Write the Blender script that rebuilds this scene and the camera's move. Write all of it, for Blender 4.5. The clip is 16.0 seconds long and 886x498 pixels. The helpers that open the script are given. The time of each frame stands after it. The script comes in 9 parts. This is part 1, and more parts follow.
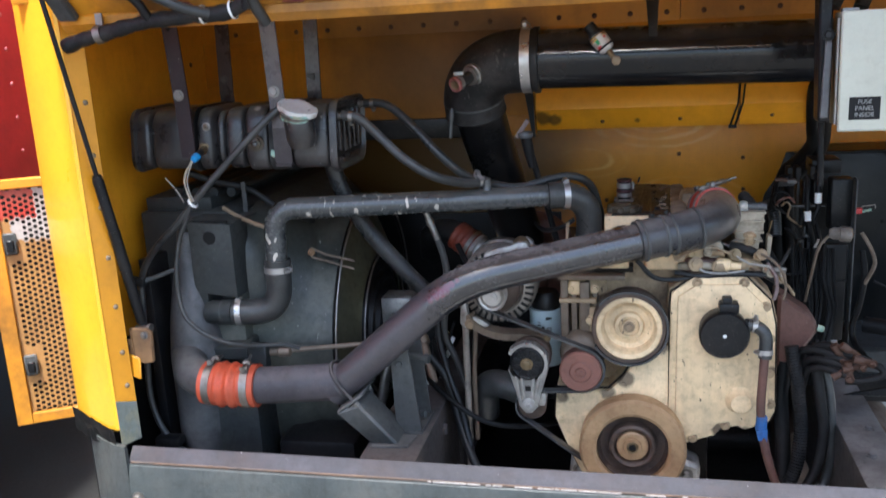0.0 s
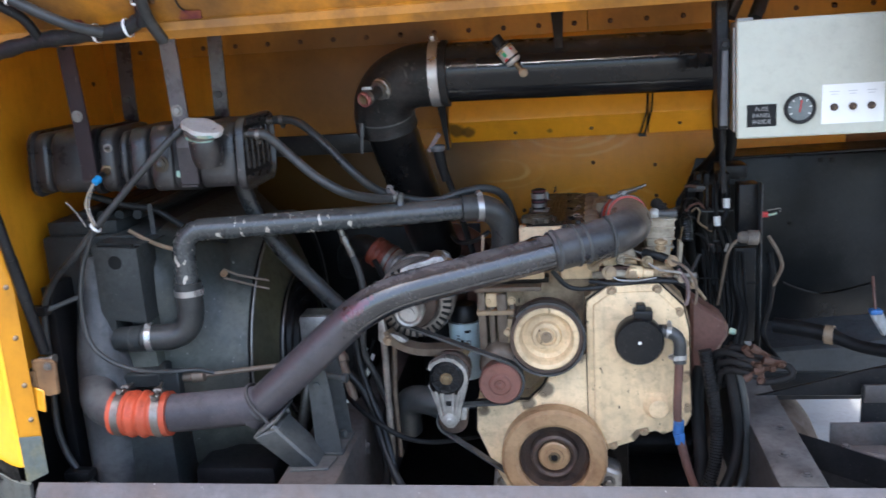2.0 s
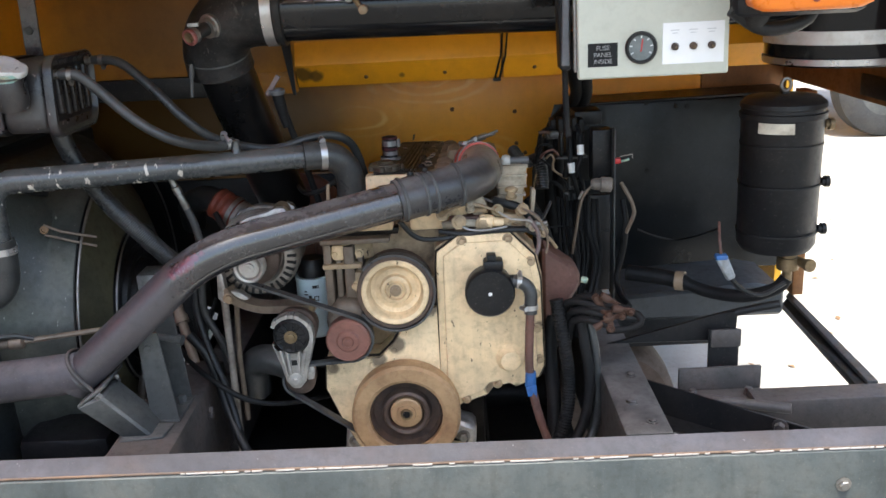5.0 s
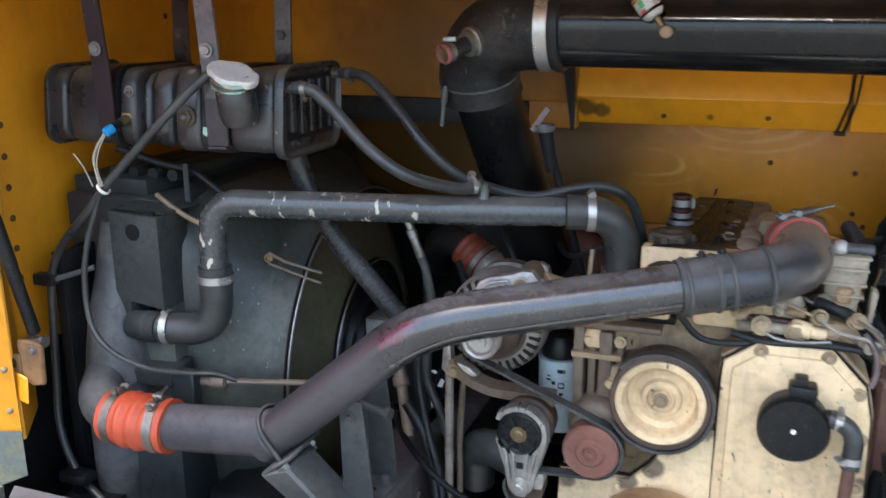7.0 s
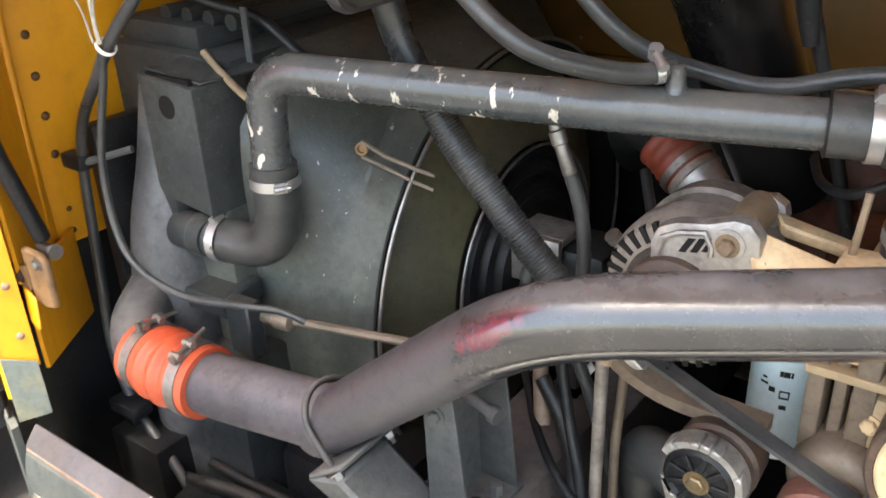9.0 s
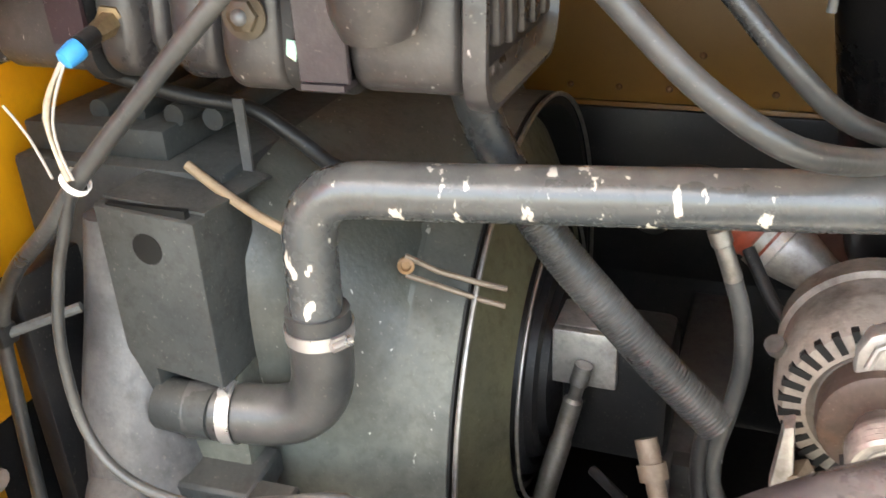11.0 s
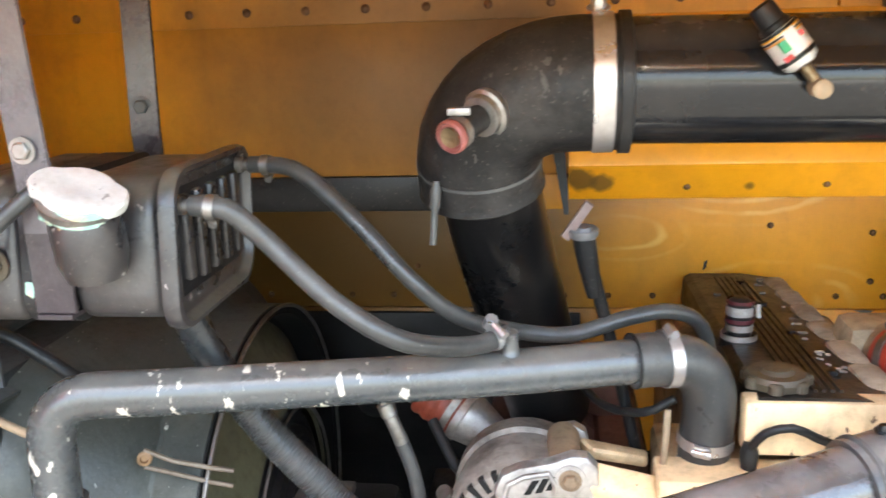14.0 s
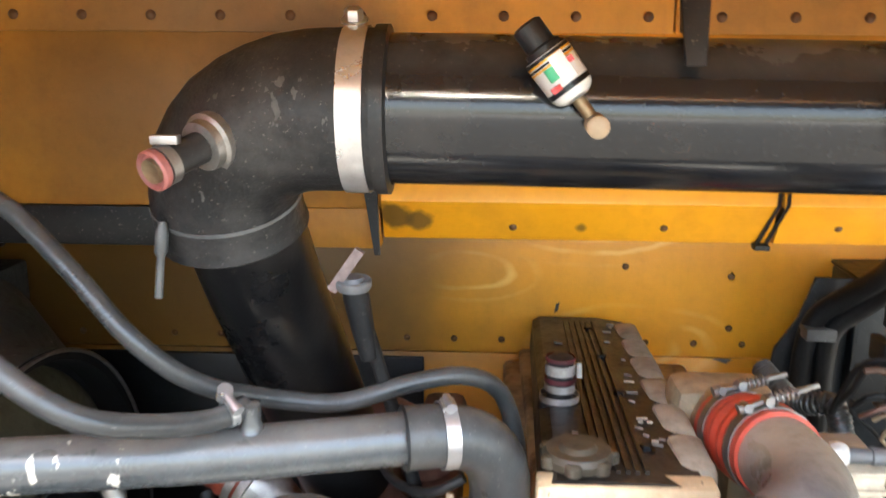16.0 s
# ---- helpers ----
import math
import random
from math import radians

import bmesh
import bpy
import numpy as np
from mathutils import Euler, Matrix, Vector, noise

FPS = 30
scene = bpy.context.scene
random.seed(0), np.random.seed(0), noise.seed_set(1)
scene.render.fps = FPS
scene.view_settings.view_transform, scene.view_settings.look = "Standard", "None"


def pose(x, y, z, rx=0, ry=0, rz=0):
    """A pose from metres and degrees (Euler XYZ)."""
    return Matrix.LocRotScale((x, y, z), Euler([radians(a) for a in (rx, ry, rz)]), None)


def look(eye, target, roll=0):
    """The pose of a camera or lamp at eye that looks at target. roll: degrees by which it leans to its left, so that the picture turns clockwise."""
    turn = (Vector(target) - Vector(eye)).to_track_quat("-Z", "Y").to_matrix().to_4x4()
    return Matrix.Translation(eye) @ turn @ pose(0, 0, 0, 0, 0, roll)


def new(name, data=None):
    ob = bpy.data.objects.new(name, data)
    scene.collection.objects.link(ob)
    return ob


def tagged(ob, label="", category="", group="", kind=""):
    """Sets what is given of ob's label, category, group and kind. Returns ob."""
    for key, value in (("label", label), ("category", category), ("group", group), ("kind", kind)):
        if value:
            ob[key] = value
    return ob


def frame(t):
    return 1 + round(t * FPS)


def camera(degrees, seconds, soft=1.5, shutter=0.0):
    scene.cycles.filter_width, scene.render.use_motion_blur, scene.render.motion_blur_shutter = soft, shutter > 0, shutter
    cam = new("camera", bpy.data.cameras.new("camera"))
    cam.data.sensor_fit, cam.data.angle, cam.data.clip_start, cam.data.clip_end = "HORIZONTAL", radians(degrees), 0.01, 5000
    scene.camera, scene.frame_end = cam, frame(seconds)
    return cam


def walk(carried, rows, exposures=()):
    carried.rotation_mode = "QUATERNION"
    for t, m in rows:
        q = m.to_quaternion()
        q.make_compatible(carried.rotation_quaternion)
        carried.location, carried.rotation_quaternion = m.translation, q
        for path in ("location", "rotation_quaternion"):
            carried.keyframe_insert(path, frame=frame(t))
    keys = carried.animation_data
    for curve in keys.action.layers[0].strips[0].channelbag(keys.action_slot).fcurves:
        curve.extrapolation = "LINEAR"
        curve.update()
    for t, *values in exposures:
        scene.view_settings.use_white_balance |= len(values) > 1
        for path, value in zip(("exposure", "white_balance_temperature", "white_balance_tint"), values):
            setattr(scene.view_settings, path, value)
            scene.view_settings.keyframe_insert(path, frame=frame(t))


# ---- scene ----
cam = camera(53.1, 16.0, soft=1.5, shutter=0.4)
METRES, EYE, TILT, LEAN, TURN = 2.75, 1.6, -14.0, 3.0, 12.0
ROWS = [
    (0.0, 0.0, 0.0, 0.0, 0.0, 0.0, -0.0),
    (0.5, 0.0014, -0.0015, 0.0033, -0.11, 2.63, 0.96),
    (1.0, 0.0035, 0.0019, 0.0038, -0.95, 1.97, 1.12),
    (1.5, 0.0088, 0.0041, 0.0034, -2.12, 1.05, 1.39),
    (2.0, 0.0155, 0.0069, 0.0038, -4.39, 0.63, 1.94),
    (2.5, 0.0239, 0.0117, 0.0038, -8.08, 0.11, 2.38),
    (3.0, 0.028, 0.0124, 0.0023, -10.14, 0.62, 2.19),
    (3.5, 0.0372, 0.0137, 0.002, -13.05, 0.25, 3.11),
    (6.0, 0.078, 0.1022, 0.0112, -6.14, -4.17, 1.66),
    (6.5, 0.0928, 0.149, 0.0267, 2.79, -4.26, -2.32),
    (7.0, 0.0879, 0.2043, 0.0352, 7.06, -1.71, -4.49),
    (7.5, 0.0766, 0.2762, 0.0515, 11.13, -4.16, -6.97),
    (8.0, 0.1066, 0.3504, 0.055, 23.1, -11.32, -7.39),
    (8.5, 0.1124, 0.4137, 0.068, 25.12, -15.0, -6.7),
    (11.0, -0.0704, 0.5234, 0.0884, 7.71, -13.23, -2.24),
    (11.5, -0.0975, 0.5106, 0.0955, 6.3, -6.31, -2.79),
    (12.0, -0.113, 0.4964, 0.1036, 7.92, -2.1, -3.65),
    (12.5, -0.1156, 0.4892, 0.1032, 5.38, -1.59, -3.87),
    (13.0, -0.101, 0.4863, 0.0949, -1.05, -4.25, -2.42),
    (13.5, -0.0578, 0.4574, 0.0993, -3.41, -1.8, -0.8),
    (14.0, -0.0231, 0.4295, 0.0991, -5.17, -0.0, 0.19),
    (14.5, -0.0009, 0.4212, 0.0987, -7.14, 0.62, 1.76),
    (15.0, 0.0209, 0.414, 0.0956, -9.53, -0.23, 1.54),
    (15.5, 0.0402, 0.4289, 0.0999, -10.21, -0.07, 1.97),
    (16.0, 0.0528, 0.4816, 0.1134, -9.73, 1.2, -0.98),
]
walk(cam, [(t, pose(0, 0, EYE, TILT, LEAN, TURN) @ pose(METRES * x, METRES * y, METRES * z, 90 + pitch, roll, yaw)) for t, x, y, z, yaw, pitch, roll in ROWS],
     exposures=[(0, 1.75, 5950, 7), (0.5, 1.95, 5000, 2), (1.0, 1.95, 4650, 0), (1.5, 1.95, 4650, 0), (2.0, 1.93, 5800, 7), (2.5, 1.85, 6500, 8), (3.0, 1.85, 6100, 6), (3.5, 2.0, 5900, 4), (6.0, 1.75, 6700, 6), (6.5, 2.28, 6700, 6), (7.0, 2.1, 6100, 4), (7.5, 1.95, 6100, 4), (8.0, 2.1, 6100, 4), (8.5, 2.5, 6700, 5), (11.0, 3.6, 7900, 6), (11.5, 3.62, 7700, 6), (12.5, 3.42, 6900, 4), (13.0, 3.72, 7300, 4), (14.0, 3.62, 6900, 4), (16.0, 3.63, 6800, 5)])

# ---- light ----
world = bpy.data.worlds.new("sky")
scene.world = world
world.use_nodes = True
SUN_UP, SUN_FROM = 70.0, 184.0
sky = world.node_tree.nodes.new("ShaderNodeTexSky")
sky.sky_type, sky.sun_disc = "NISHITA", False
sky.sun_elevation, sky.sun_rotation = radians(SUN_UP), radians(SUN_FROM)
sky.air_density, sky.dust_density = 1.0, 3.0
back = world.node_tree.nodes["Background"]
back.inputs[1].default_value = 0.15
world.node_tree.links.new(sky.outputs[0], back.inputs[0])
sun = new("sun", bpy.data.lights.new("sun", "SUN"))
sun.data.energy, sun.data.angle, sun.data.color = 3.3, radians(6.0), (1.0, 0.95, 0.87)
sx, sy = math.sin(radians(SUN_FROM)) * math.cos(radians(SUN_UP)), math.cos(radians(SUN_FROM)) * math.cos(radians(SUN_UP))
sun.matrix_world = look((8 * sx, 8 * sy, 8 * math.sin(radians(SUN_UP))), (0, 0, 0))


# ---- materials ----
def srgb(h):
    c = [int(h[i:i + 2], 16) / 255 for i in (0, 2, 4)]
    return tuple(v / 12.92 if v <= 0.04045 else ((v + 0.055) / 1.055) ** 2.4 for v in c)


def mat(name, col, rough=0.5, metal=0.0, var=0.25, scale=6.0, dirt=None, dirt_amt=0.0, dirt_scale=5.0, bump=0.15, fine=160.0,
        chips=None, chip_cut=0.64, chip_scale=40.0, chip_box=None, coat=0.0, rand=0.0, streak=0.0, spec=0.5, settle=None, settle_amt=0.0, swirl=None, spots=(), grime=1.0, settle_lo=0.45, matt=None):
    """A worn surface: large and small variation of colour and gloss, dirt in patches, fine relief, optional flaked spots."""
    m = bpy.data.materials.new(name)
    m.use_nodes = True
    n, l = m.node_tree.nodes, m.node_tree.links
    b = n["Principled BSDF"]
    geo = n.new("ShaderNodeNewGeometry")
    pos = geo.outputs["Position"]

    def noise_tex(sc, detail=4.0, rough_=0.55, vec=pos):
        t = n.new("ShaderNodeTexNoise")
        t.inputs["Scale"].default_value, t.inputs["Detail"].default_value, t.inputs["Roughness"].default_value = sc, detail, rough_
        l.new(vec, t.inputs["Vector"])
        return t.outputs["Fac"]

    def ramp(fac, lo, hi):
        r = n.new("ShaderNodeMapRange")
        r.inputs["From Min"].default_value, r.inputs["From Max"].default_value = lo, hi
        l.new(fac, r.inputs["Value"])
        return r.outputs["Result"]

    def math_(op, a, c):
        k = n.new("ShaderNodeMath")
        k.operation = op
        for i, v in enumerate((a, c)):
            if isinstance(v, (int, float)):
                k.inputs[i].default_value = v
            else:
                l.new(v, k.inputs[i])
        return k.outputs[0]

    def mix(fac, a, c):
        k = n.new("ShaderNodeMix")
        k.data_type = "RGBA"
        for sock, v in ((k.inputs["Factor"], fac), (k.inputs["A"], a), (k.inputs["B"], c)):
            if isinstance(v, tuple):
                sock.default_value = (*v, 1)
            elif isinstance(v, (int, float)):
                sock.default_value = v
            else:
                l.new(v, sock)
        return k.outputs["Result"]

    big, small = noise_tex(scale, 5), noise_tex(scale * 9, 4)
    dark, light = tuple(v * (1 - var) for v in col), tuple(min(1, v * (1 + var)) for v in col)
    c = mix(ramp(big, 0.3, 0.7), dark, light)
    c = mix(math_("MULTIPLY", ramp(small, 0.4, 0.75), 0.35 * min(1, var * 3)), c, tuple(v * 0.75 for v in col))
    rgh = math_("ADD", math_("MULTIPLY", big, 0.22), rough - 0.11)
    if rand:
        info = n.new("ShaderNodeObjectInfo")
        c = mix(math_("MULTIPLY", info.outputs["Random"], rand), c, tuple(v * 0.5 for v in col))
    if streak:
        stretch = n.new("ShaderNodeVectorMath")
        stretch.operation = "MULTIPLY"
        stretch.inputs[1].default_value = (38, 38, 2.5)
        l.new(pos, stretch.inputs[0])
        c = mix(math_("MULTIPLY", ramp(noise_tex(1.0, 3, 0.5, stretch.outputs[0]), 0.52, 0.75), streak), c, tuple(v * 0.45 for v in col))
    if dirt:
        d = math_("MULTIPLY", ramp(noise_tex(dirt_scale, 8, 0.65), 0.46, 0.66), dirt_amt)
        c = mix(d, c, dirt)
        rgh = math_("ADD", rgh, math_("MULTIPLY", d, 0.25))
    if settle:
        # dust that has settled on what faces up
        sepn = n.new("ShaderNodeSeparateXYZ")
        l.new(geo.outputs["Normal"], sepn.inputs[0])
        d = math_("MULTIPLY", math_("MULTIPLY", ramp(sepn.outputs[2], settle_lo, 0.98), ramp(noise_tex(14, 5, 0.6), 0.22, 0.72)), settle_amt)
        c = mix(d, c, settle)
        rgh = math_("ADD", rgh, math_("MULTIPLY", d, 0.3))
    if swirl:
        # arcs wiped into the dust round a few places
        pale, places = swirl
        for px_, pz_, reach in places:
            flat_ = n.new("ShaderNodeVectorMath")
            flat_.operation = "MULTIPLY"
            flat_.inputs[1].default_value = (1.0, 0.0, 2.2)
            l.new(pos, flat_.inputs[0])
            far_ = n.new("ShaderNodeVectorMath")
            far_.operation = "DISTANCE"
            far_.inputs[1].default_value = (px_, 0.0, 2.2 * pz_)
            l.new(flat_.outputs[0], far_.inputs[0])
            wob = math_("ADD", far_.outputs["Value"], math_("MULTIPLY", noise_tex(6, 3), 0.10))
            arcs_ = ramp(math_("SINE", math_("MULTIPLY", wob, 105.0), 0.0), 0.1, 1.0)
            inside = math_("MULTIPLY", math_("MULTIPLY", ramp(far_.outputs["Value"], reach, reach * 0.7), ramp(far_.outputs["Value"], 0.05, 0.08)), ramp(noise_tex(5, 2), 0.40, 0.56))
            c = mix(math_("MULTIPLY", math_("MULTIPLY", arcs_, inside), 0.7), c, pale)
    if matt:
        # gloss rubbed off, with an uneven edge, on the part below an x
        edge, mcol, mrough = matt
        sepm = n.new("ShaderNodeSeparateXYZ")
        l.new(pos, sepm.inputs[0])
        dull = ramp(math_("ADD", sepm.outputs[0], math_("MULTIPLY", math_("SUBTRACT", noise_tex(18, 5), 0.5), 0.14)), edge + 0.025, edge - 0.045)
        c = mix(math_("MULTIPLY", dull, 0.85), c, mcol)
        rgh = math_("ADD", rgh, math_("MULTIPLY", dull, mrough - rough))
        l.new(math_("MULTIPLY", math_("SUBTRACT", 1.0, dull), coat), b.inputs["Coat Weight"])
    # soft round patches of colour: stains, dust, and the firewall's painted shade
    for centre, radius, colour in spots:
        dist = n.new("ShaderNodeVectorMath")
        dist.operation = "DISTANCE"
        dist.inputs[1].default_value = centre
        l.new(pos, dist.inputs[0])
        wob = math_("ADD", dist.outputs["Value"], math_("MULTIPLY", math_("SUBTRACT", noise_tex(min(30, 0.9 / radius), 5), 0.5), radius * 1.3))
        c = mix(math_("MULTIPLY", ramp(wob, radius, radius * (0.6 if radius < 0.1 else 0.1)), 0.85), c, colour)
    if chips:
        tall = n.new("ShaderNodeVectorMath")
        tall.operation = "MULTIPLY"
        tall.inputs[1].default_value = (1.15, 0.8, 0.6)
        l.new(pos, tall.inputs[0])
        k = ramp(noise_tex(chip_scale, 3, 0.6, tall.outputs[0]), chip_cut, chip_cut + 0.02)
        if chip_box:
            sep = n.new("ShaderNodeSeparateXYZ")
            l.new(pos, sep.inputs[0])
            lo, hi = chip_box
            k = math_("MULTIPLY", k, math_("MULTIPLY", math_("GREATER_THAN", sep.outputs[0], lo), math_("LESS_THAN", sep.outputs[0], hi)))
        c = mix(k, c, chips)
    if grime:
        # fine blotches of grime and pale specks of grit
        k = math_("MULTIPLY", ramp(noise_tex(55, 7, 0.7), 0.48, 0.72), 0.5 * grime)
        mul = n.new("ShaderNodeMix")
        mul.data_type, mul.blend_type = "RGBA", "MULTIPLY"
        l.new(k, mul.inputs["Factor"])
        l.new(c, mul.inputs["A"])
        mul.inputs["B"].default_value = (0.45, 0.42, 0.38, 1)
        c = mul.outputs["Result"]
        rgh = math_("ADD", rgh, math_("MULTIPLY", k, 0.3))
        c = mix(math_("MULTIPLY", ramp(noise_tex(240, 3, 0.6), 0.64, 0.72), 0.22 * grime), c, (0.30, 0.27, 0.22))
    l.new(c, b.inputs["Base Color"])
    l.new(rgh, b.inputs["Roughness"])
    b.inputs["Metallic"].default_value = metal
    if not matt:
        b.inputs["Coat Weight"].default_value = coat
    b.inputs["Specular IOR Level"].default_value = spec
    if bump:
        k = n.new("ShaderNodeBump")
        k.inputs["Strength"].default_value, k.inputs["Distance"].default_value = bump, 0.002
        l.new(math_("ADD", noise_tex(fine, 3), math_("MULTIPLY", big, 1.5)), k.inputs["Height"])
        l.new(k.outputs["Normal"], b.inputs["Normal"])
    return m


DUST, SOOT, RUST = (0.16, 0.13, 0.10), (0.015, 0.014, 0.013), (0.13, 0.055, 0.025)
M_yel = mat("yellow_paint", (0.72, 0.308, 0.013), 0.40, var=0.10, scale=3, dirt=(0.26, 0.11, 0.018), dirt_amt=0.42, dirt_scale=2.6, bump=0.10, streak=0.14, grime=0.3)
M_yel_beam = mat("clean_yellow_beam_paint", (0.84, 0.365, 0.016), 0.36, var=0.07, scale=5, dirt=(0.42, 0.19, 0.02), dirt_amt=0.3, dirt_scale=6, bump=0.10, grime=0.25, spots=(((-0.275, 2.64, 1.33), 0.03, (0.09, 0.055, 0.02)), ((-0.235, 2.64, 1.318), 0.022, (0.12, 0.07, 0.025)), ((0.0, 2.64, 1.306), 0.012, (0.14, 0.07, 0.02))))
M_yel_out = mat("yellow_body_paint", (0.86, 0.45, 0.02), 0.3, var=0.06, scale=3, dirt=(0.4, 0.22, 0.05), dirt_amt=0.15, bump=0.05, coat=0.3, grime=0.3)
# The three spots turn the panel browner and darker around the intake elbow.
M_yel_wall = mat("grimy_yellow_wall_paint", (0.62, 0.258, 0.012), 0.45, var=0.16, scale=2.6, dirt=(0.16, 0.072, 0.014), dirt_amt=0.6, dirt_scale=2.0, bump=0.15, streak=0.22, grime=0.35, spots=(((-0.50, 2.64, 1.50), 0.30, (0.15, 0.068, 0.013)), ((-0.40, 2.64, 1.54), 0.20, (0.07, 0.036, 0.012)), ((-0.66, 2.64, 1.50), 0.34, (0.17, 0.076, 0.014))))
# The four spots put the shade behind tank and radiator into the paint.
M_yel_low = mat("dusty_shaded_firewall_paint", (0.84, 0.350, 0.022), 0.36, var=0.10, scale=3, dirt=(0.46, 0.21, 0.03), dirt_amt=0.45, dirt_scale=2.4, bump=0.12, streak=0.08, grime=0.25, swirl=((0.93, 0.56, 0.16), ((-0.17, 1.135, 0.15), (0.06, 1.26, 0.26), (0.16, 0.98, 0.24))), spots=(((-0.72, 3.06, 1.08), 0.60, (0.12, 0.060, 0.014)), ((-0.42, 3.06, 1.10), 0.34, (0.09, 0.048, 0.014)), ((-1.0, 3.06, 1.10), 0.6, (0.12, 0.060, 0.014)), ((-0.55, 3.06, 1.16), 0.42, (0.12, 0.060, 0.014))))
M_rivet = mat("rusty_brown_rivet", (0.12, 0.05, 0.014), 0.5, var=0.3, scale=40, bump=0.3)
M_lampback = mat("dirty_white_lamp", (0.60, 0.55, 0.44), 0.45, var=0.15, scale=20, dirt=(0.26, 0.20, 0.13), dirt_amt=0.65, dirt_scale=30, bump=0.2)
M_yel_hatch = mat("stained_hatch_paint", (0.68, 0.275, 0.016), 0.42, var=0.18, scale=3, dirt=(0.13, 0.06, 0.018), dirt_amt=0.7, dirt_scale=4.5, bump=0.2, streak=0.2, grime=0.5, spots=(((-1.0, 1.70, 1.72), 0.14, (0.09, 0.05, 0.02)), ((-0.62, 1.72, 1.68), 0.12, (0.13, 0.065, 0.02)), ((0.2, 1.72, 1.70), 0.16, (0.16, 0.08, 0.02))))
M_cap = mat("greasy_tan_cap", (0.062, 0.048, 0.030), 0.45, var=0.25, scale=20, dirt=(0.05, 0.04, 0.03), dirt_amt=0.5, dirt_scale=25, bump=0.25)
M_redband = mat("dark_red_band", (0.08, 0.013, 0.017), 0.4, var=0.15, scale=30, bump=0.1)
M_blk = mat("black_paint", (0.009, 0.0095, 0.011), 0.38, var=0.3, scale=7, dirt=(0.06, 0.052, 0.045), dirt_amt=0.2, bump=0.15, spec=0.28)
M_blk_gloss = mat("glossy_black_enamel", (0.006, 0.007, 0.009), 0.15, var=0.25, scale=5, dirt=DUST, dirt_amt=0.06, dirt_scale=9, bump=0.06, coat=0.1, spec=0.32, grime=0.3, settle=(0.105, 0.100, 0.095), settle_amt=0.9, settle_lo=0.48)
M_grey_blk = mat("dusty_black_steel", (0.052, 0.055, 0.056), 0.5, var=0.25, scale=6, dirt=(0.14, 0.14, 0.13), dirt_amt=0.5, dirt_scale=6, bump=0.25, settle=(0.17, 0.16, 0.15), settle_amt=0.65)
M_rad = mat("dusty_radiator_paint", (0.026, 0.030, 0.031), 0.5, spec=0.35, var=0.25, scale=5, dirt=(0.075, 0.077, 0.07), dirt_amt=0.45, dirt_scale=4, bump=0.25, settle=(0.08, 0.076, 0.066), settle_amt=0.7)
M_cool = mat("chipped_black_pipe", (0.048, 0.053, 0.055), 0.22, var=0.2, scale=9, dirt=(0.12, 0.105, 0.09), dirt_amt=0.2, dirt_scale=7, bump=0.15, spec=0.65, chips=(0.54, 0.50, 0.43), chip_cut=0.617, chip_scale=46, chip_box=(-0.96, -0.46), settle=(0.19, 0.17, 0.145), settle_amt=0.7, settle_lo=0.5)
STAIN = tuple(((-0.462 + 0.012 * i, 1.890 + 0.0001 * i ** 2, 0.996 + 0.0095 * i), 0.009 + 0.002 * min(i, 6 - i), (0.13, 0.022, 0.038)) for i in range(7))
M_charge = mat("worn_charge_pipe_paint", (0.021, 0.021, 0.024), 0.16, var=0.2, scale=6, dirt=(0.11, 0.098, 0.092), dirt_amt=0.22, dirt_scale=6, bump=0.10, spec=0.85, coat=0.35, settle=(0.29, 0.27, 0.265), settle_amt=0.8, spots=STAIN, settle_lo=0.64, matt=(-0.44, (0.058, 0.052, 0.059), 0.42))
M_charge_low = mat("matt_purple_grey_pipe_paint", (0.056, 0.051, 0.059), 0.45, var=0.3, scale=7, dirt=(0.12, 0.10, 0.10), dirt_amt=0.45, dirt_scale=9, bump=0.25, spec=0.35, settle=(0.18, 0.168, 0.178), settle_amt=0.65, settle_lo=0.5)
M_blk_deep = mat("deep_black_tube_paint", (0.0042, 0.0042, 0.0048), 0.3, var=0.3, scale=6, dirt=(0.03, 0.027, 0.024), dirt_amt=0.25, dirt_scale=9, bump=0.1, spec=0.3, grime=0.3)
M_sleeve = mat("dusty_worn_sleeve_rubber", (0.026, 0.027, 0.031), 0.26, var=0.25, scale=7, dirt=(0.12, 0.10, 0.085), dirt_amt=0.3, dirt_scale=8, bump=0.2, spec=0.6, settle=(0.29, 0.272, 0.262), settle_amt=0.75, settle_lo=0.58, spots=(((0.225, 2.25, 1.155), 0.105, (0.31, 0.265, 0.20)), ((0.20, 2.31, 1.15), 0.09, (0.31, 0.265, 0.20))))
M_blk_box = mat("satin_black_cabinet_paint", (0.0065, 0.0085, 0.0105), 0.32, var=0.35, scale=4, dirt=(0.026, 0.029, 0.031), dirt_amt=0.5, dirt_scale=4, bump=0.2, spec=0.3)
M_rub = mat("black_rubber", (0.011, 0.0115, 0.0125), 0.4, var=0.25, scale=9, dirt=(0.045, 0.042, 0.038), dirt_amt=0.3, dirt_scale=8, bump=0.2, settle=(0.07, 0.064, 0.058), settle_amt=0.35, spec=0.3)
M_elbow = mat("smudged_elbow_rubber", (0.013, 0.013, 0.0135), 0.45, var=0.3, scale=10, dirt=(0.055, 0.05, 0.046), dirt_amt=0.5, dirt_scale=13, bump=0.35, settle=(0.06, 0.055, 0.05), settle_amt=0.4, chips=(0.06, 0.057, 0.054), chip_cut=0.67, chip_scale=60, spec=0.25)
